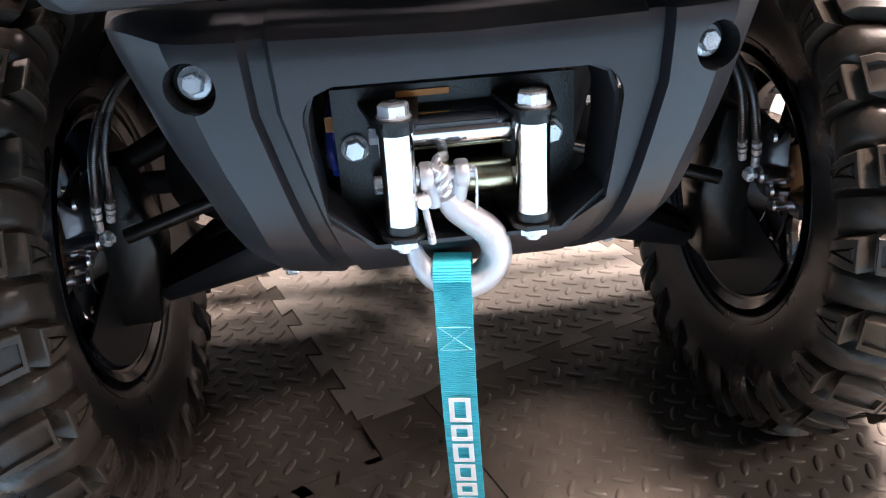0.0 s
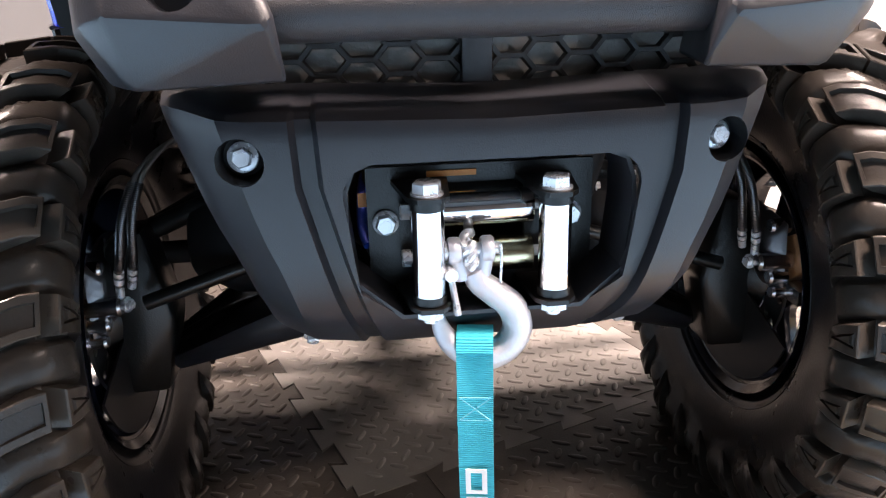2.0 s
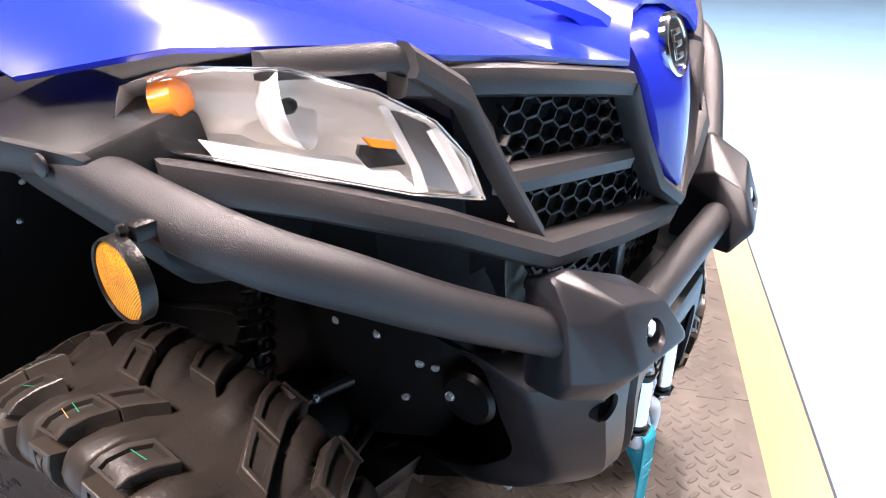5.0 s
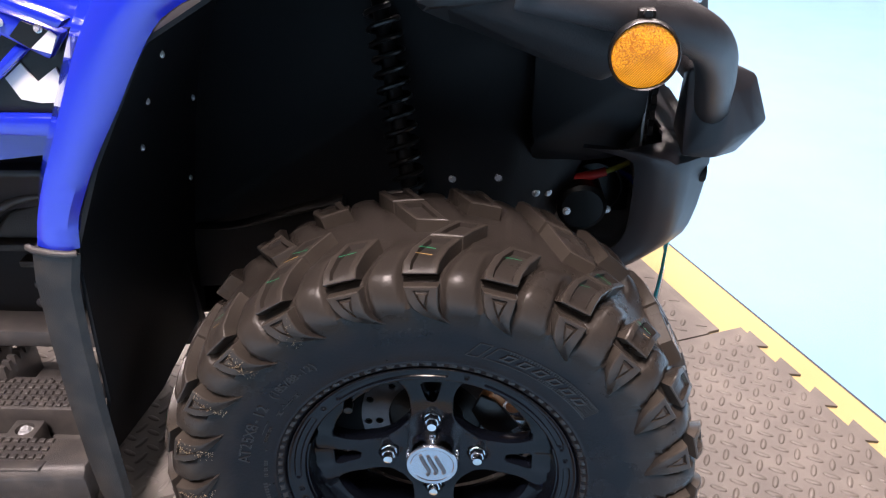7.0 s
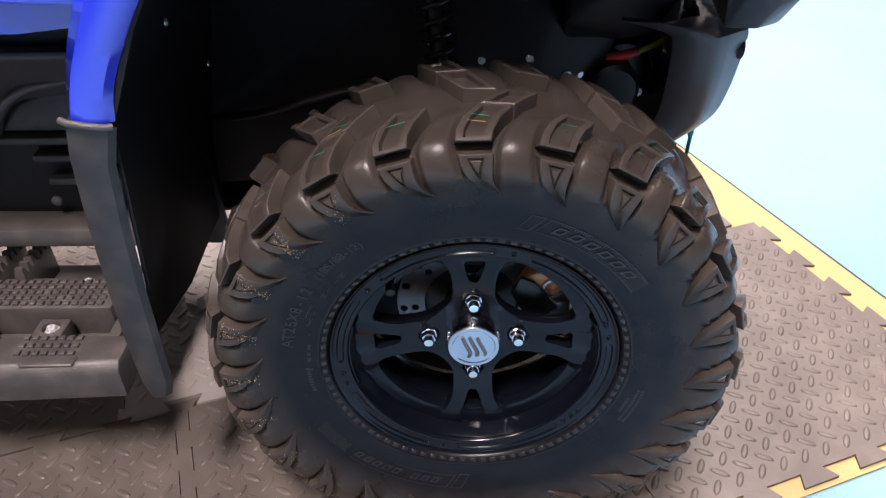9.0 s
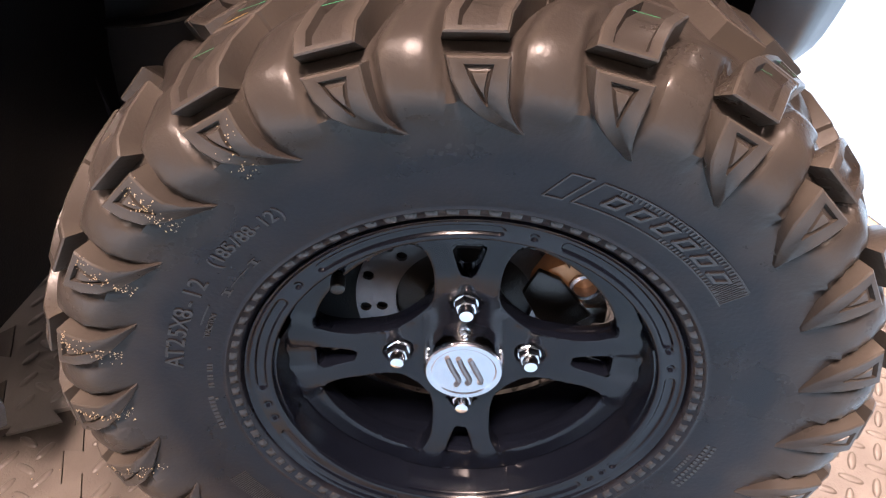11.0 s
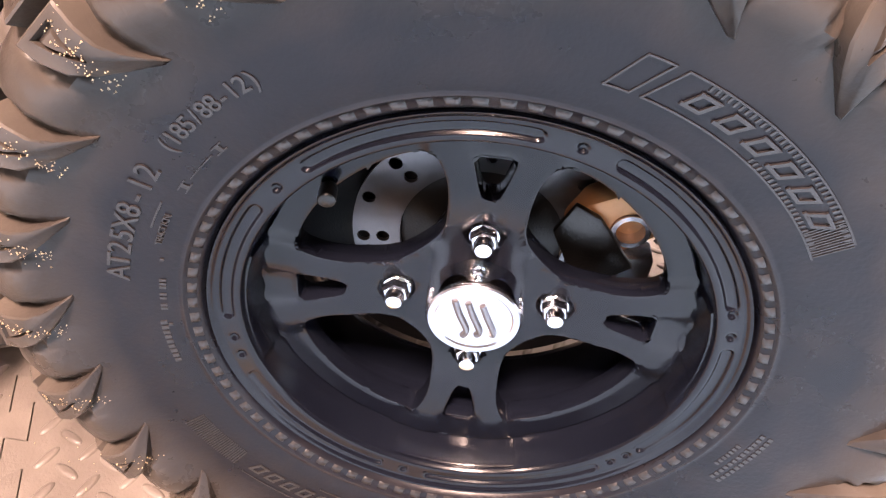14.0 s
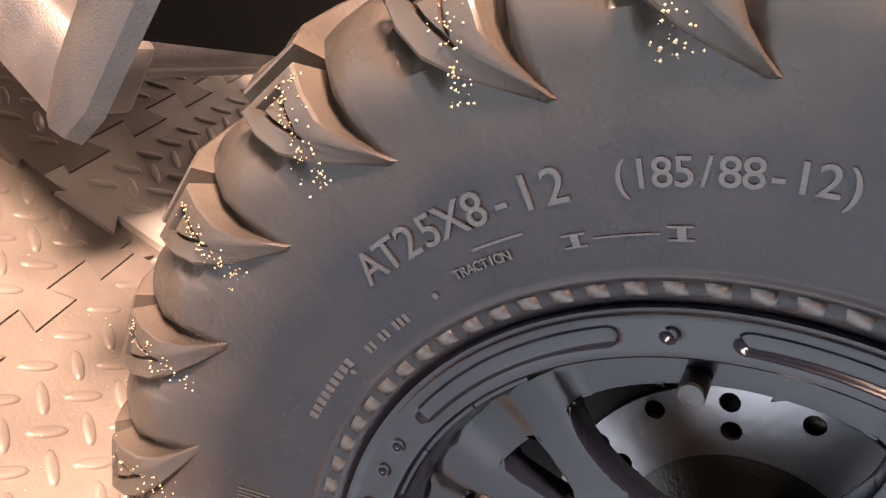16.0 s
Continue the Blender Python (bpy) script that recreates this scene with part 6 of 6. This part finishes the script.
def headlight(s):
    def P(x, y, z):
        return Vector((s * x, y, z))
    outline = [(-0.288, -0.372, 0.798), (-0.298, -0.362, 0.835), (-0.318, -0.345, 0.866), (-0.355, -0.318, 0.893), (-0.40, -0.278, 0.912), (-0.445, -0.225, 0.915), (-0.468, -0.19, 0.902), (-0.475, -0.185, 0.875), (-0.455, -0.225, 0.856), (-0.40, -0.288, 0.836), (-0.34, -0.338, 0.812)]
    cen = Vector((0, 0, 0))
    for p in outline:
        cen += Vector(p) / len(outline)
    bm = bmesh.new()
    rings = []
    for k, bulge in ((1.0, 0.0), (0.93, 0.008), (0.7, 0.016), (0.35, 0.020)):
        rings.append([bm.verts.new(P(*(cen.lerp(Vector(p), k) + Vector((-0.45, -0.8, 0.3)) * bulge))) for p in outline])
    n = len(outline)
    for a, b in zip(rings, rings[1:]):
        for i in range(n):
            bm.faces.new((a[i], a[(i + 1) % n], b[(i + 1) % n], b[i]))
    bm.faces.new(rings[-1])
    bmesh.ops.subdivide_edges(bm, edges=bm.edges[:], cuts=1, use_grid_fill=True, smooth=0.4)
    bmesh.ops.recalc_face_normals(bm, faces=bm.faces)
    bmesh.ops.solidify(bm, geom=bm.faces[:], thickness=0.002)
    bowl = bmesh.new()
    rings = []
    for k, deep in ((0.99, 0.002), (0.9, 0.03), (0.6, 0.05), (0.3, 0.055)):
        rings.append([bowl.verts.new(P(*(cen.lerp(Vector(p), k) - Vector((-0.45, -0.8, 0.3)) * deep))) for p in outline])
    for a, b in zip(rings, rings[1:]):
        for i in range(n):
            bowl.faces.new((a[i], a[(i + 1) % n], b[(i + 1) % n], b[i]))
    bowl.faces.new(rings[-1])
    lamp = part("headlight", bowl, REFLECTOR, bike, "clear headlight with chrome reflector bowls", 25)
    lens = part("lens", bm, GLASS, lamp, "clear curved lens", 60)
    lens.visible_shadow = False
    d = Vector((0.45 * s, -0.8, 0.25)).normalized()
    q = Vector((0, 0, 1)).rotation_difference(d).to_matrix().to_4x4()
    for x, y, z, r in ((-0.385, -0.262, 0.880, 0.034),):
        cup = lathe([(-0.02, 0.004), (-0.018, r * 0.45), (-0.008, r * 0.8), (0.006, r), (0.008, r), (-0.006, r * 0.75), (-0.016, r * 0.4), (-0.017, 0.0035)], 32, "Z", closed=True)
        part("reflector_cup", put(cup, Matrix.Translation(P(x, y, z)) @ q), REFLECTOR, lamp, "", 30)
        part("bulb", put(lathe([(-0.018, 0.006), (0.002, 0.006), (0.006, 0.003), (0.007, 0.0)], 16, "Z"), Matrix.Translation(P(x, y, z)) @ q), BLACKSTEEL, lamp)
    bez = [(-0.291, -0.360, 0.800), (-0.299, -0.350, 0.834), (-0.312, -0.336, 0.862), (-0.330, -0.316, 0.872), (-0.322, -0.326, 0.840), (-0.318, -0.336, 0.812)]
    part("lamp_bezel", hull([P(x, y, z) for x, y, z in bez] + [P(x, y + 0.006, z) for x, y, z in bez]), SMOKE, lamp, "smoky grey inner bezel")
    strip_pts = [(-0.3125, -0.3365, 0.858), (-0.308, -0.3445, 0.842), (-0.304, -0.3535, 0.824), (-0.3015, -0.3605, 0.809)]
    part("light_strip", strip_mesh([P(*w) for w in strip_pts], 0.0058), REFLECTOR, lamp, "silver light strip")
    # curved chrome blade round a dark recess with an orange band
    blade = skin([[P(x, y, z) for x, y, z in row] for row in (((-0.335, -0.311, 0.878), (-0.330, -0.324, 0.853), (-0.3255, -0.335, 0.829), (-0.326, -0.342, 0.812)),
                                                              ((-0.341, -0.309, 0.877), (-0.337, -0.321, 0.855), (-0.332, -0.331, 0.832), (-0.335, -0.339, 0.811)))], 0.002)
    part("lamp_blade", blade, REFLECTOR, lamp, "chrome blade beside the main beam", 50)
    part("lamp_floor", skin([[P(x, y, z) for x, y, z in row] for row in (((-0.330, -0.339, 0.810), (-0.36, -0.318, 0.821), (-0.40, -0.287, 0.835), (-0.44, -0.245, 0.852)), ((-0.338, -0.322, 0.829), (-0.365, -0.302, 0.838), (-0.40, -0.272, 0.850), (-0.44, -0.228, 0.864)))], 0.002), REFLECTOR, lamp, "", 50)
    part("lamp_recess", hull([P(x, y + o, z) for o in (0.0, 0.003) for x, y, z in ((-0.358, -0.304, 0.851), (-0.337, -0.319, 0.846), (-0.333, -0.327, 0.833), (-0.357, -0.311, 0.834), (-0.362, -0.305, 0.845))]), PLASTIC_DARK, lamp, "dark recess of the beam")
    # amber piece put in for the marker's orange reflection
    part("lamp_band", hull([P(x, y + o, z) for o in (-0.0015, 0.0015) for x, y, z in ((-0.357, -0.3055, 0.857), (-0.338, -0.3195, 0.851), (-0.338, -0.3205, 0.8455), (-0.353, -0.310, 0.8495))]), AMBER_BULB, lamp, "orange band over the recess, painting in an amber reflection")
    part("marker_bulb", put(lathe([(-0.01, 0.016), (0.006, 0.015), (0.013, 0.008), (0.014, 0.0)], 22, "Z"), Matrix.Translation(P(-0.438, -0.205, 0.888)) @ q), AMBER_BULB, lamp, "amber marker lamp")
    return lamp


def strip_mesh(points, r):
    return sweep(smooth_path(points, 5), r, 8)


for s in (1, -1):
    headlight(s)


# side body and footboard on the bike's right
def side_body(s):
    rows = [((-0.30, 0.30, 0.66), (-0.34, 0.40, 0.655), (-0.33, 0.62, 0.65), (-0.33, 0.85, 0.65)), ((-0.38, 0.30, 0.662), (-0.41, 0.40, 0.660), (-0.40, 0.62, 0.66), (-0.40, 0.85, 0.66)),
            ((-0.39, 0.29, 0.715), (-0.412, 0.40, 0.715), (-0.40, 0.62, 0.715), (-0.40, 0.85, 0.715)), ((-0.385, 0.285, 0.78), (-0.395, 0.40, 0.78), (-0.39, 0.62, 0.77), (-0.39, 0.85, 0.77)),
            ((-0.34, 0.27, 0.90), (-0.36, 0.40, 0.90), (-0.36, 0.62, 0.89), (-0.36, 0.85, 0.89)), ((-0.20, 0.20, 0.95), (-0.22, 0.40, 0.96), (-0.22, 0.62, 0.95), (-0.22, 0.85, 0.95))]
    sb = part("side_panel", skin([[Vector((s * x, y, z)) for x, y, z in r] for r in rows], 0.004), BLUE, bike, "blue side panel with white and black graphics", 30)

    def plate(name, outline, x0, x1, material, bevel, label=""):
        """A moulded piece standing off the panel, its outline given along and up the side."""
        return part(name, hull([(s * x, y, z) for x in (x0, x1) for y, z in outline], bevel, 2), material, sb, label, 25)

    part("black_graphic", prism([(0.285, 0.800), (0.345, 0.800), (0.400, 0.752), (0.400, 0.718), (0.30, 0.716)], s * -0.4175, s * -0.404, "X"), BLACKSTEEL, sb)
    part("white_graphic", prism([(0.359, 0.753), (0.339, 0.768), (0.327, 0.749), (0.304, 0.764), (0.300, 0.745), (0.309, 0.728), (0.329, 0.727), (0.349, 0.731)], s * -0.4195, s * -0.4172, "X"), WHITE, sb, "white angular graphic")
    plate("lower_band", ((0.30, 0.7155), (0.42, 0.7170), (0.42, 0.698), (0.30, 0.694)), -0.432, -0.400, BLUE, 0.003)
    plate("upper_beam", ((0.360, 0.833), (0.279, 0.801), (0.298, 0.775), (0.372, 0.817)), -0.436, -0.418, BLUE, 0.004)
    plate("top_beam", ((0.345, 0.838), (0.325, 0.838), (0.268, 0.815), (0.277, 0.806)), -0.446, -0.426, BLUE, 0.004)
    plate("slanting_beam", ((0.375, 0.742), (0.375, 0.755), (0.333, 0.789), (0.320, 0.784)), -0.430, -0.416, BLUE, 0.0035)
    part("black_graphic", prism([(0.33, 0.799), (0.315, 0.813), (0.291, 0.804), (0.313, 0.787)], s * -0.4372, s * -0.4355, "X"), BLACKSTEEL, sb)
    part("white_graphic", prism([(0.312, 0.7875), (0.2905, 0.804), (0.284, 0.799), (0.294, 0.782)], s * -0.4372, s * -0.4355, "X"), WHITE, sb)
    for y, z in ((0.336, 0.812), (0.300, 0.806)):
        flange_bolt("panel_screw", (s * -0.437, y, z), 0.003, sb, (-s, 0, 0.1))
    low = part("lower_side_panel", skin([[Vector((s * x, y, z)) for x, y, z in r] for r in (
        ((-0.18, 0.31, 0.24), (-0.18, 0.60, 0.24), (-0.18, 0.85, 0.24)), ((-0.20, 0.31, 0.36), (-0.20, 0.60, 0.36), (-0.20, 0.85, 0.36)), ((-0.235, 0.31, 0.50), (-0.235, 0.60, 0.50), (-0.235, 0.85, 0.50)), ((-0.31, 0.30, 0.655), (-0.31, 0.60, 0.65), (-0.31, 0.85, 0.65)))], 0.004), PLASTIC, bike, "dark grey lower side panel", 30)
    # rounded cover over the engine, with a raised rim, and the ribs below it
    arch = smooth_path([(s * -0.252, 0.575, 0.462), (s * -0.256, 0.560, 0.492), (s * -0.258, 0.535, 0.520), (s * -0.258, 0.50, 0.537), (s * -0.256, 0.455, 0.545), (s * -0.25, 0.40, 0.548)], 6)
    part("cover_rim", sweep(arch, 0.0085, 12, True, 0.7), FOOT, low, "grey rounded cover rim", 50)
    part("engine_cover", hull([(s * x, y, z) for x, y, z in ((-0.250, 0.57, 0.47), (-0.252, 0.53, 0.515), (-0.252, 0.45, 0.535), (-0.25, 0.36, 0.54), (-0.25, 0.36, 0.47), (-0.20, 0.57, 0.47), (-0.20, 0.45, 0.54), (-0.20, 0.36, 0.54), (-0.20, 0.36, 0.47))], 0.006, 2), GUARD, low, "", 40)
    for z, y0, y1, x in ((0.462, 0.36, 0.60, -0.262), (0.433, 0.40, 0.535, -0.258), (0.393, 0.40, 0.528, -0.252), (0.600, 0.34, 0.80, -0.315)):
        part("panel_rib", box(*(sorted((s * x, s * (x + 0.05)))), y0, y1, z - 0.006, z + 0.006, 0.004), GUARD, low)
    part("panel_boss", put(lathe([(0.0, 0.008), (-0.004 * s, 0.0075), (-0.006 * s, 0.005), (-0.0063 * s, 0.0)], 20, "X"), Matrix.Translation((s * -0.228, 0.540, 0.349))), FOOT, low)
    part("panel_sill", box(*(sorted((s * -0.262, s * -0.19))), 0.33, 0.86, 0.286, 0.318, 0.008), FOOT, low)


side_body(1)


def footboard(s):
    z = 0.235

    def bx(name, x0, x1, y0, y1, z0, z1, bevel, parent, label=""):
        return part(name, box(*(sorted((s * x0, s * x1))), y0, y1, z0, z1, bevel), FOOT, parent, label, 30)

    fb = bx("footboard", -0.440, -0.18, 0.43, 0.88, z - 0.055, z - 0.040, 0.004, bike, "grey plastic footboard with rows of nubs")
    ledge = part("outer_ledge", hull([(s * x, y, q) for x, y, q in ((-0.395, 0.400, z), (-0.395, 0.88, z), (-0.445, 0.400, z), (-0.470, 0.88, z), (-0.392, 0.400, z - 0.06), (-0.392, 0.88, z - 0.06), (-0.455, 0.400, z - 0.012), (-0.480, 0.88, z - 0.012), (-0.455, 0.400, z - 0.060), (-0.480, 0.88, z - 0.060))], 0.005, 2), FOOT, fb, "worn pale outer ledge", 30)
    bx("foot_pad", -0.350, -0.285, 0.445, 0.88, z - 0.042, z + 0.010, 0.005, fb)
    bx("cross_bar", -0.385, -0.20, 0.425, 0.444, z - 0.042, z - 0.012, 0.005, fb)

    def nub_field(x0, nx, dx, y0, ny, dy, top, parent):
        nubs = bmesh.new()
        for i in range(nx):
            for j in range(ny):
                x, y = s * (x0 - i * dx), y0 + j * dy
                v = [nubs.verts.new((x + a * r, y + b * r, top + h)) for r, h in ((0.0042, -0.001), (0.0036, 0.0030), (0.0028, 0.0036)) for a, b in ((-1, -1), (1, -1), (1, 1), (-1, 1))]
                for k in (0, 4):
                    for q in range(4):
                        nubs.faces.new((v[k + q], v[k + (q + 1) % 4], v[k + 4 + (q + 1) % 4], v[k + 4 + q]))
                nubs.faces.new(v[8:12])
        ob = part("nub_field", nubs, FOOT, parent)
        ob["kind"] = "stuff"

    for k in range(4):
        nub_field(-0.403, 3, 0.0148, 0.468 + k * 0.115, 7, 0.0122, z, ledge)
        y0 = 0.455 + k * 0.115
        toe = hull([(s * x, y, q) for x, y, q in ((-0.438, y0, z - 0.001), (-0.455, y0 + 0.004, z - 0.001), (-0.4575, y0 + 0.074, z - 0.001), (-0.438, y0 + 0.078, z - 0.001), (-0.4395, y0 + 0.002, z + 0.0018), (-0.453, y0 + 0.006, z + 0.0018), (-0.4555, y0 + 0.072, z + 0.0018), (-0.4395, y0 + 0.076, z + 0.0018))], 0.0008, 1)
        part("toe_plate", toe, FOOT, ledge)
        seat = cut(box(*(sorted((s * -0.393, s * -0.356))), y0 + 0.047, y0 + 0.090, z - 0.042, z - 0.004, 0.003), put(lathe([(-0.012, 0.0125), (0.02, 0.0135)], 24, "Z"), Matrix.Translation((s * -0.375, y0 + 0.068, z))))
        part("bolt_seat", seat, FOOT, fb, "", 30)
        flange_bolt("footboard_bolt", (s * -0.375, y0 + 0.068, z - 0.012), 0.0072, fb, (0, 0, 1))
    nub_field(-0.292, 5, 0.0122, 0.462, 30, 0.0122, z + 0.010, fb)
    flange_bolt("footboard_bolt", (s * -0.270, 0.514, z - 0.012), 0.0075, fb, (0, 0, 1))
    bx("rib_web", -0.285, -0.262, 0.54, 0.88, z - 0.042, z - 0.004, 0.003, fb)
    # saw-toothed grip rails
    for y0 in (0.600, 0.640):
        rail = bx("grip_rail", -0.280, -0.195, y0, y0 + 0.016, z - 0.042, z + 0.012, 0.002, fb)
        for k in range(6):
            x = -0.274 + k * 0.0145
            tooth = hull([(s * a, b, q) for a, b, q in ((x - 0.006, y0, z + 0.010), (x + 0.006, y0, z + 0.010), (x - 0.006, y0 + 0.016, z + 0.010), (x + 0.006, y0 + 0.016, z + 0.010), (x - 0.003, y0 + 0.002, z + 0.024), (x + 0.003, y0 + 0.002, z + 0.024), (x - 0.003, y0 + 0.014, z + 0.024), (x + 0.003, y0 + 0.014, z + 0.024))])
            part("peg_tooth", tooth, FOOT, rail)


footboard(1)

# the rear groups sit a little further forward on the frame
for ob in bike.children:
    if ob.name.split(".")[0] in ("front_fender", "wheel_arch_liner", "shock_absorber", "side_panel", "lower_side_panel", "footboard", "flare_bracket", "side_reflector", "terminal_boot", "terminal_wire", "frame_bolt"):
        ob.location.y = -0.015

# ---- hook and strap ----
HOOK_Y = -0.445
hook = thing("winch_hook", "galvanised steel clevis hook with a spring latch", "hook", (-0.013, HOOK_Y, 0.40))


def hk(x, y, z):
    return (x + 0.013, y, z - 0.40)


body_path = smooth_path([hk(-0.014, 0.0, 0.460), hk(-0.009, 0.0, 0.450), hk(0.003, -0.001, 0.440), hk(0.0155, -0.002, 0.428), hk(0.0195, -0.002, 0.411), hk(0.011, -0.002, 0.396), hk(-0.006, -0.002, 0.389), hk(-0.024, -0.001, 0.395), hk(-0.036, 0.0, 0.409), hk(-0.0405, 0.0, 0.425), hk(-0.040, 0.0, 0.440)], 6)
part("hook_body", sweep(body_path, lambda t: 0.0098 + 0.0036 * math.sin(math.pi * min(1, t * 1.25)) - 0.0058 * step(0.74, 1.0, t), 18, True, 0.85), CAST, hook, "", 60)
for x in (-0.0275, -0.0030):
    ear = join(sweep([hk(x, 0.0, 0.477), hk(x + (0.007 if x < -0.01 else -0.005), 0.0, 0.454)], 0.0070, 14, True, 1.0), put(lathe([(-0.0045, 0.0088), (-0.003, 0.0100), (0.003, 0.0100), (0.0045, 0.0088)], 24, "X"), Matrix.Translation(hk(x, 0, 0.4755))))
    part("clevis_ear", ear, CAST, hook, "", 50)
pin = lathe([(-0.0255, 0.0060), (-0.0245, 0.0070), (-0.020, 0.0070), (-0.0198, 0.0048), (0.0185, 0.0048), (0.0200, 0.0042)], 20, "X")
part("clevis_pin", put(pin, Matrix.Translation(hk(-0.0130, 0, 0.4755))), ZINC, hook)
part("split_pin", sweep(smooth_path([hk(0.006, -0.0055, 0.480), hk(0.0065, -0.0065, 0.470), hk(0.006, -0.005, 0.450)], 4), 0.0010, 8), ZINC, hook)
for k in range(3):
    ph = 2 * math.pi * k / 3
    strand = [hk(-0.0150 + 0.0036 * math.cos(ph + t * 6) - 0.003 * t, -0.004 + 0.0036 * math.sin(ph + t * 6), 0.463 + 0.020 * t) for t in np.linspace(0, 1, 20)]
    part("wire_rope", sweep(strand, 0.0030, 8), ZINC, hook, "twisted steel wire rope")
part("rope_eye", sweep(smooth_path([hk(-0.0205, 0.002, 0.466), hk(-0.0215, 0.002, 0.478), hk(-0.0180, 0.005, 0.4855), hk(-0.0135, 0.012, 0.484), hk(-0.012, 0.03, 0.4815), hk(-0.006, 0.09, 0.483)], 6), 0.0038, 10), ZINC, hook)
latch_blade = sweep([hk(-0.0310, -0.006, 0.459), hk(-0.0270, -0.011, 0.430)], lambda t: 0.0052 + 0.0012 * t, 10, True, 0.45)
part("latch", join(latch_blade, put(lathe([(-0.013, 0.0048), (0.004, 0.0048)], 18, "Y"), Matrix.Translation(hk(-0.0310, 0, 0.4605)))), ZINC, hook)

strap = thing("tow_strap", "turquoise webbing strap with white print hanging from the hook", "strap", (-0.0130, HOOK_Y, 0.0))

strap.rotation_euler = (0, 0, radians(-11))


def web(y_of, z0, z1, w, material, name, label="", n=40, thick=0.0022, x_of=lambda z: 0.0):
    rows = []
    for k in range(n + 1):
        z = lerp(z0, z1, k / n)
        rows.append([Vector((x_of(z) + q * w / 2, y_of(z) + 0.0006 * math.cos(q * 3), z)) for q in (-1, -0.92, -0.5, 0, 0.5, 0.92, 1)])
    return part(name, skin(rows, thick), material, strap, label, 60)


def lay(z):
    """How far the strap hangs back, by height."""
    return -0.0185 + 0.022 * (1 - step(0.05, 0.38, z)) + 0.002 * math.sin(z * 21)


def aside(z):
    return 0.0005 + 0.003 * math.sin((0.39 - z) * 6) * step(0.02, 0.3, 0.39 - z)


web(lay, 0.400, 0.03, 0.0275, STRAP, "webbing", "turquoise woven webbing", 60, 0.0022, aside)
web(lambda z: 0.0155 - 0.03 * (1 - step(0.34, 0.40, z)) * 0.9, 0.400, 0.335, 0.0275, STRAP, "loop_back")
top = [Vector((0.0005, -0.0175 + 0.0165 * (1 - math.cos(t)), 0.400 + 0.0125 * math.sin(t) * 1.1)) for t in np.linspace(0, math.pi, 12)]
part("loop_top", skin([[p + Vector((q * 0.01375, 0, 0)) for q in (-1, 0, 1)] for p in top], 0.0022), STRAP, strap)
stitch = bmesh.new()
for pts in (((-0.012, 0.363), (0.012, 0.363)), ((-0.012, 0.343), (0.012, 0.343)), ((-0.012, 0.363), (0.012, 0.343)), ((-0.012, 0.343), (0.012, 0.363))):
    (ax, az), (bx, bz) = pts
    b = sweep([Vector((lerp(ax, bx, t) + aside(lerp(az, bz, t)), lay(lerp(az, bz, t)) - 0.0026, lerp(az, bz, t))) for t in np.linspace(0, 1, 5)], 0.0005, 6)
    me = bpy.data.meshes.new("t")
    b.to_mesh(me)
    b.free()
    stitch.from_mesh(me)
    bpy.data.meshes.remove(me)
part("stitching", stitch, THREAD, strap, "pale stitched box")


def print_bar(x0, x1, z0, z1):
    rows = [[Vector((x + aside(z), lay(z) - 0.0031, z)) for x in np.linspace(x0, x1, 3)] for z in np.linspace(z0, z1, 4)]
    return skin(rows, 0.0006)


z = 0.298
for k, h in enumerate((0.024, 0.016, 0.020, 0.019, 0.015, 0.019)):
    bits = [print_bar(-0.0085, 0.0085, z, z - 0.0035), print_bar(-0.0085, 0.0085, z - h + 0.0035, z - h), print_bar(-0.0085, -0.0045, z - 0.0035, z - h + 0.0035), print_bar(0.0045, 0.0085, z - 0.0035, z - h + 0.0035)]
    part("white_print", join(*bits), WHITE, strap)
    z -= h + 0.0035
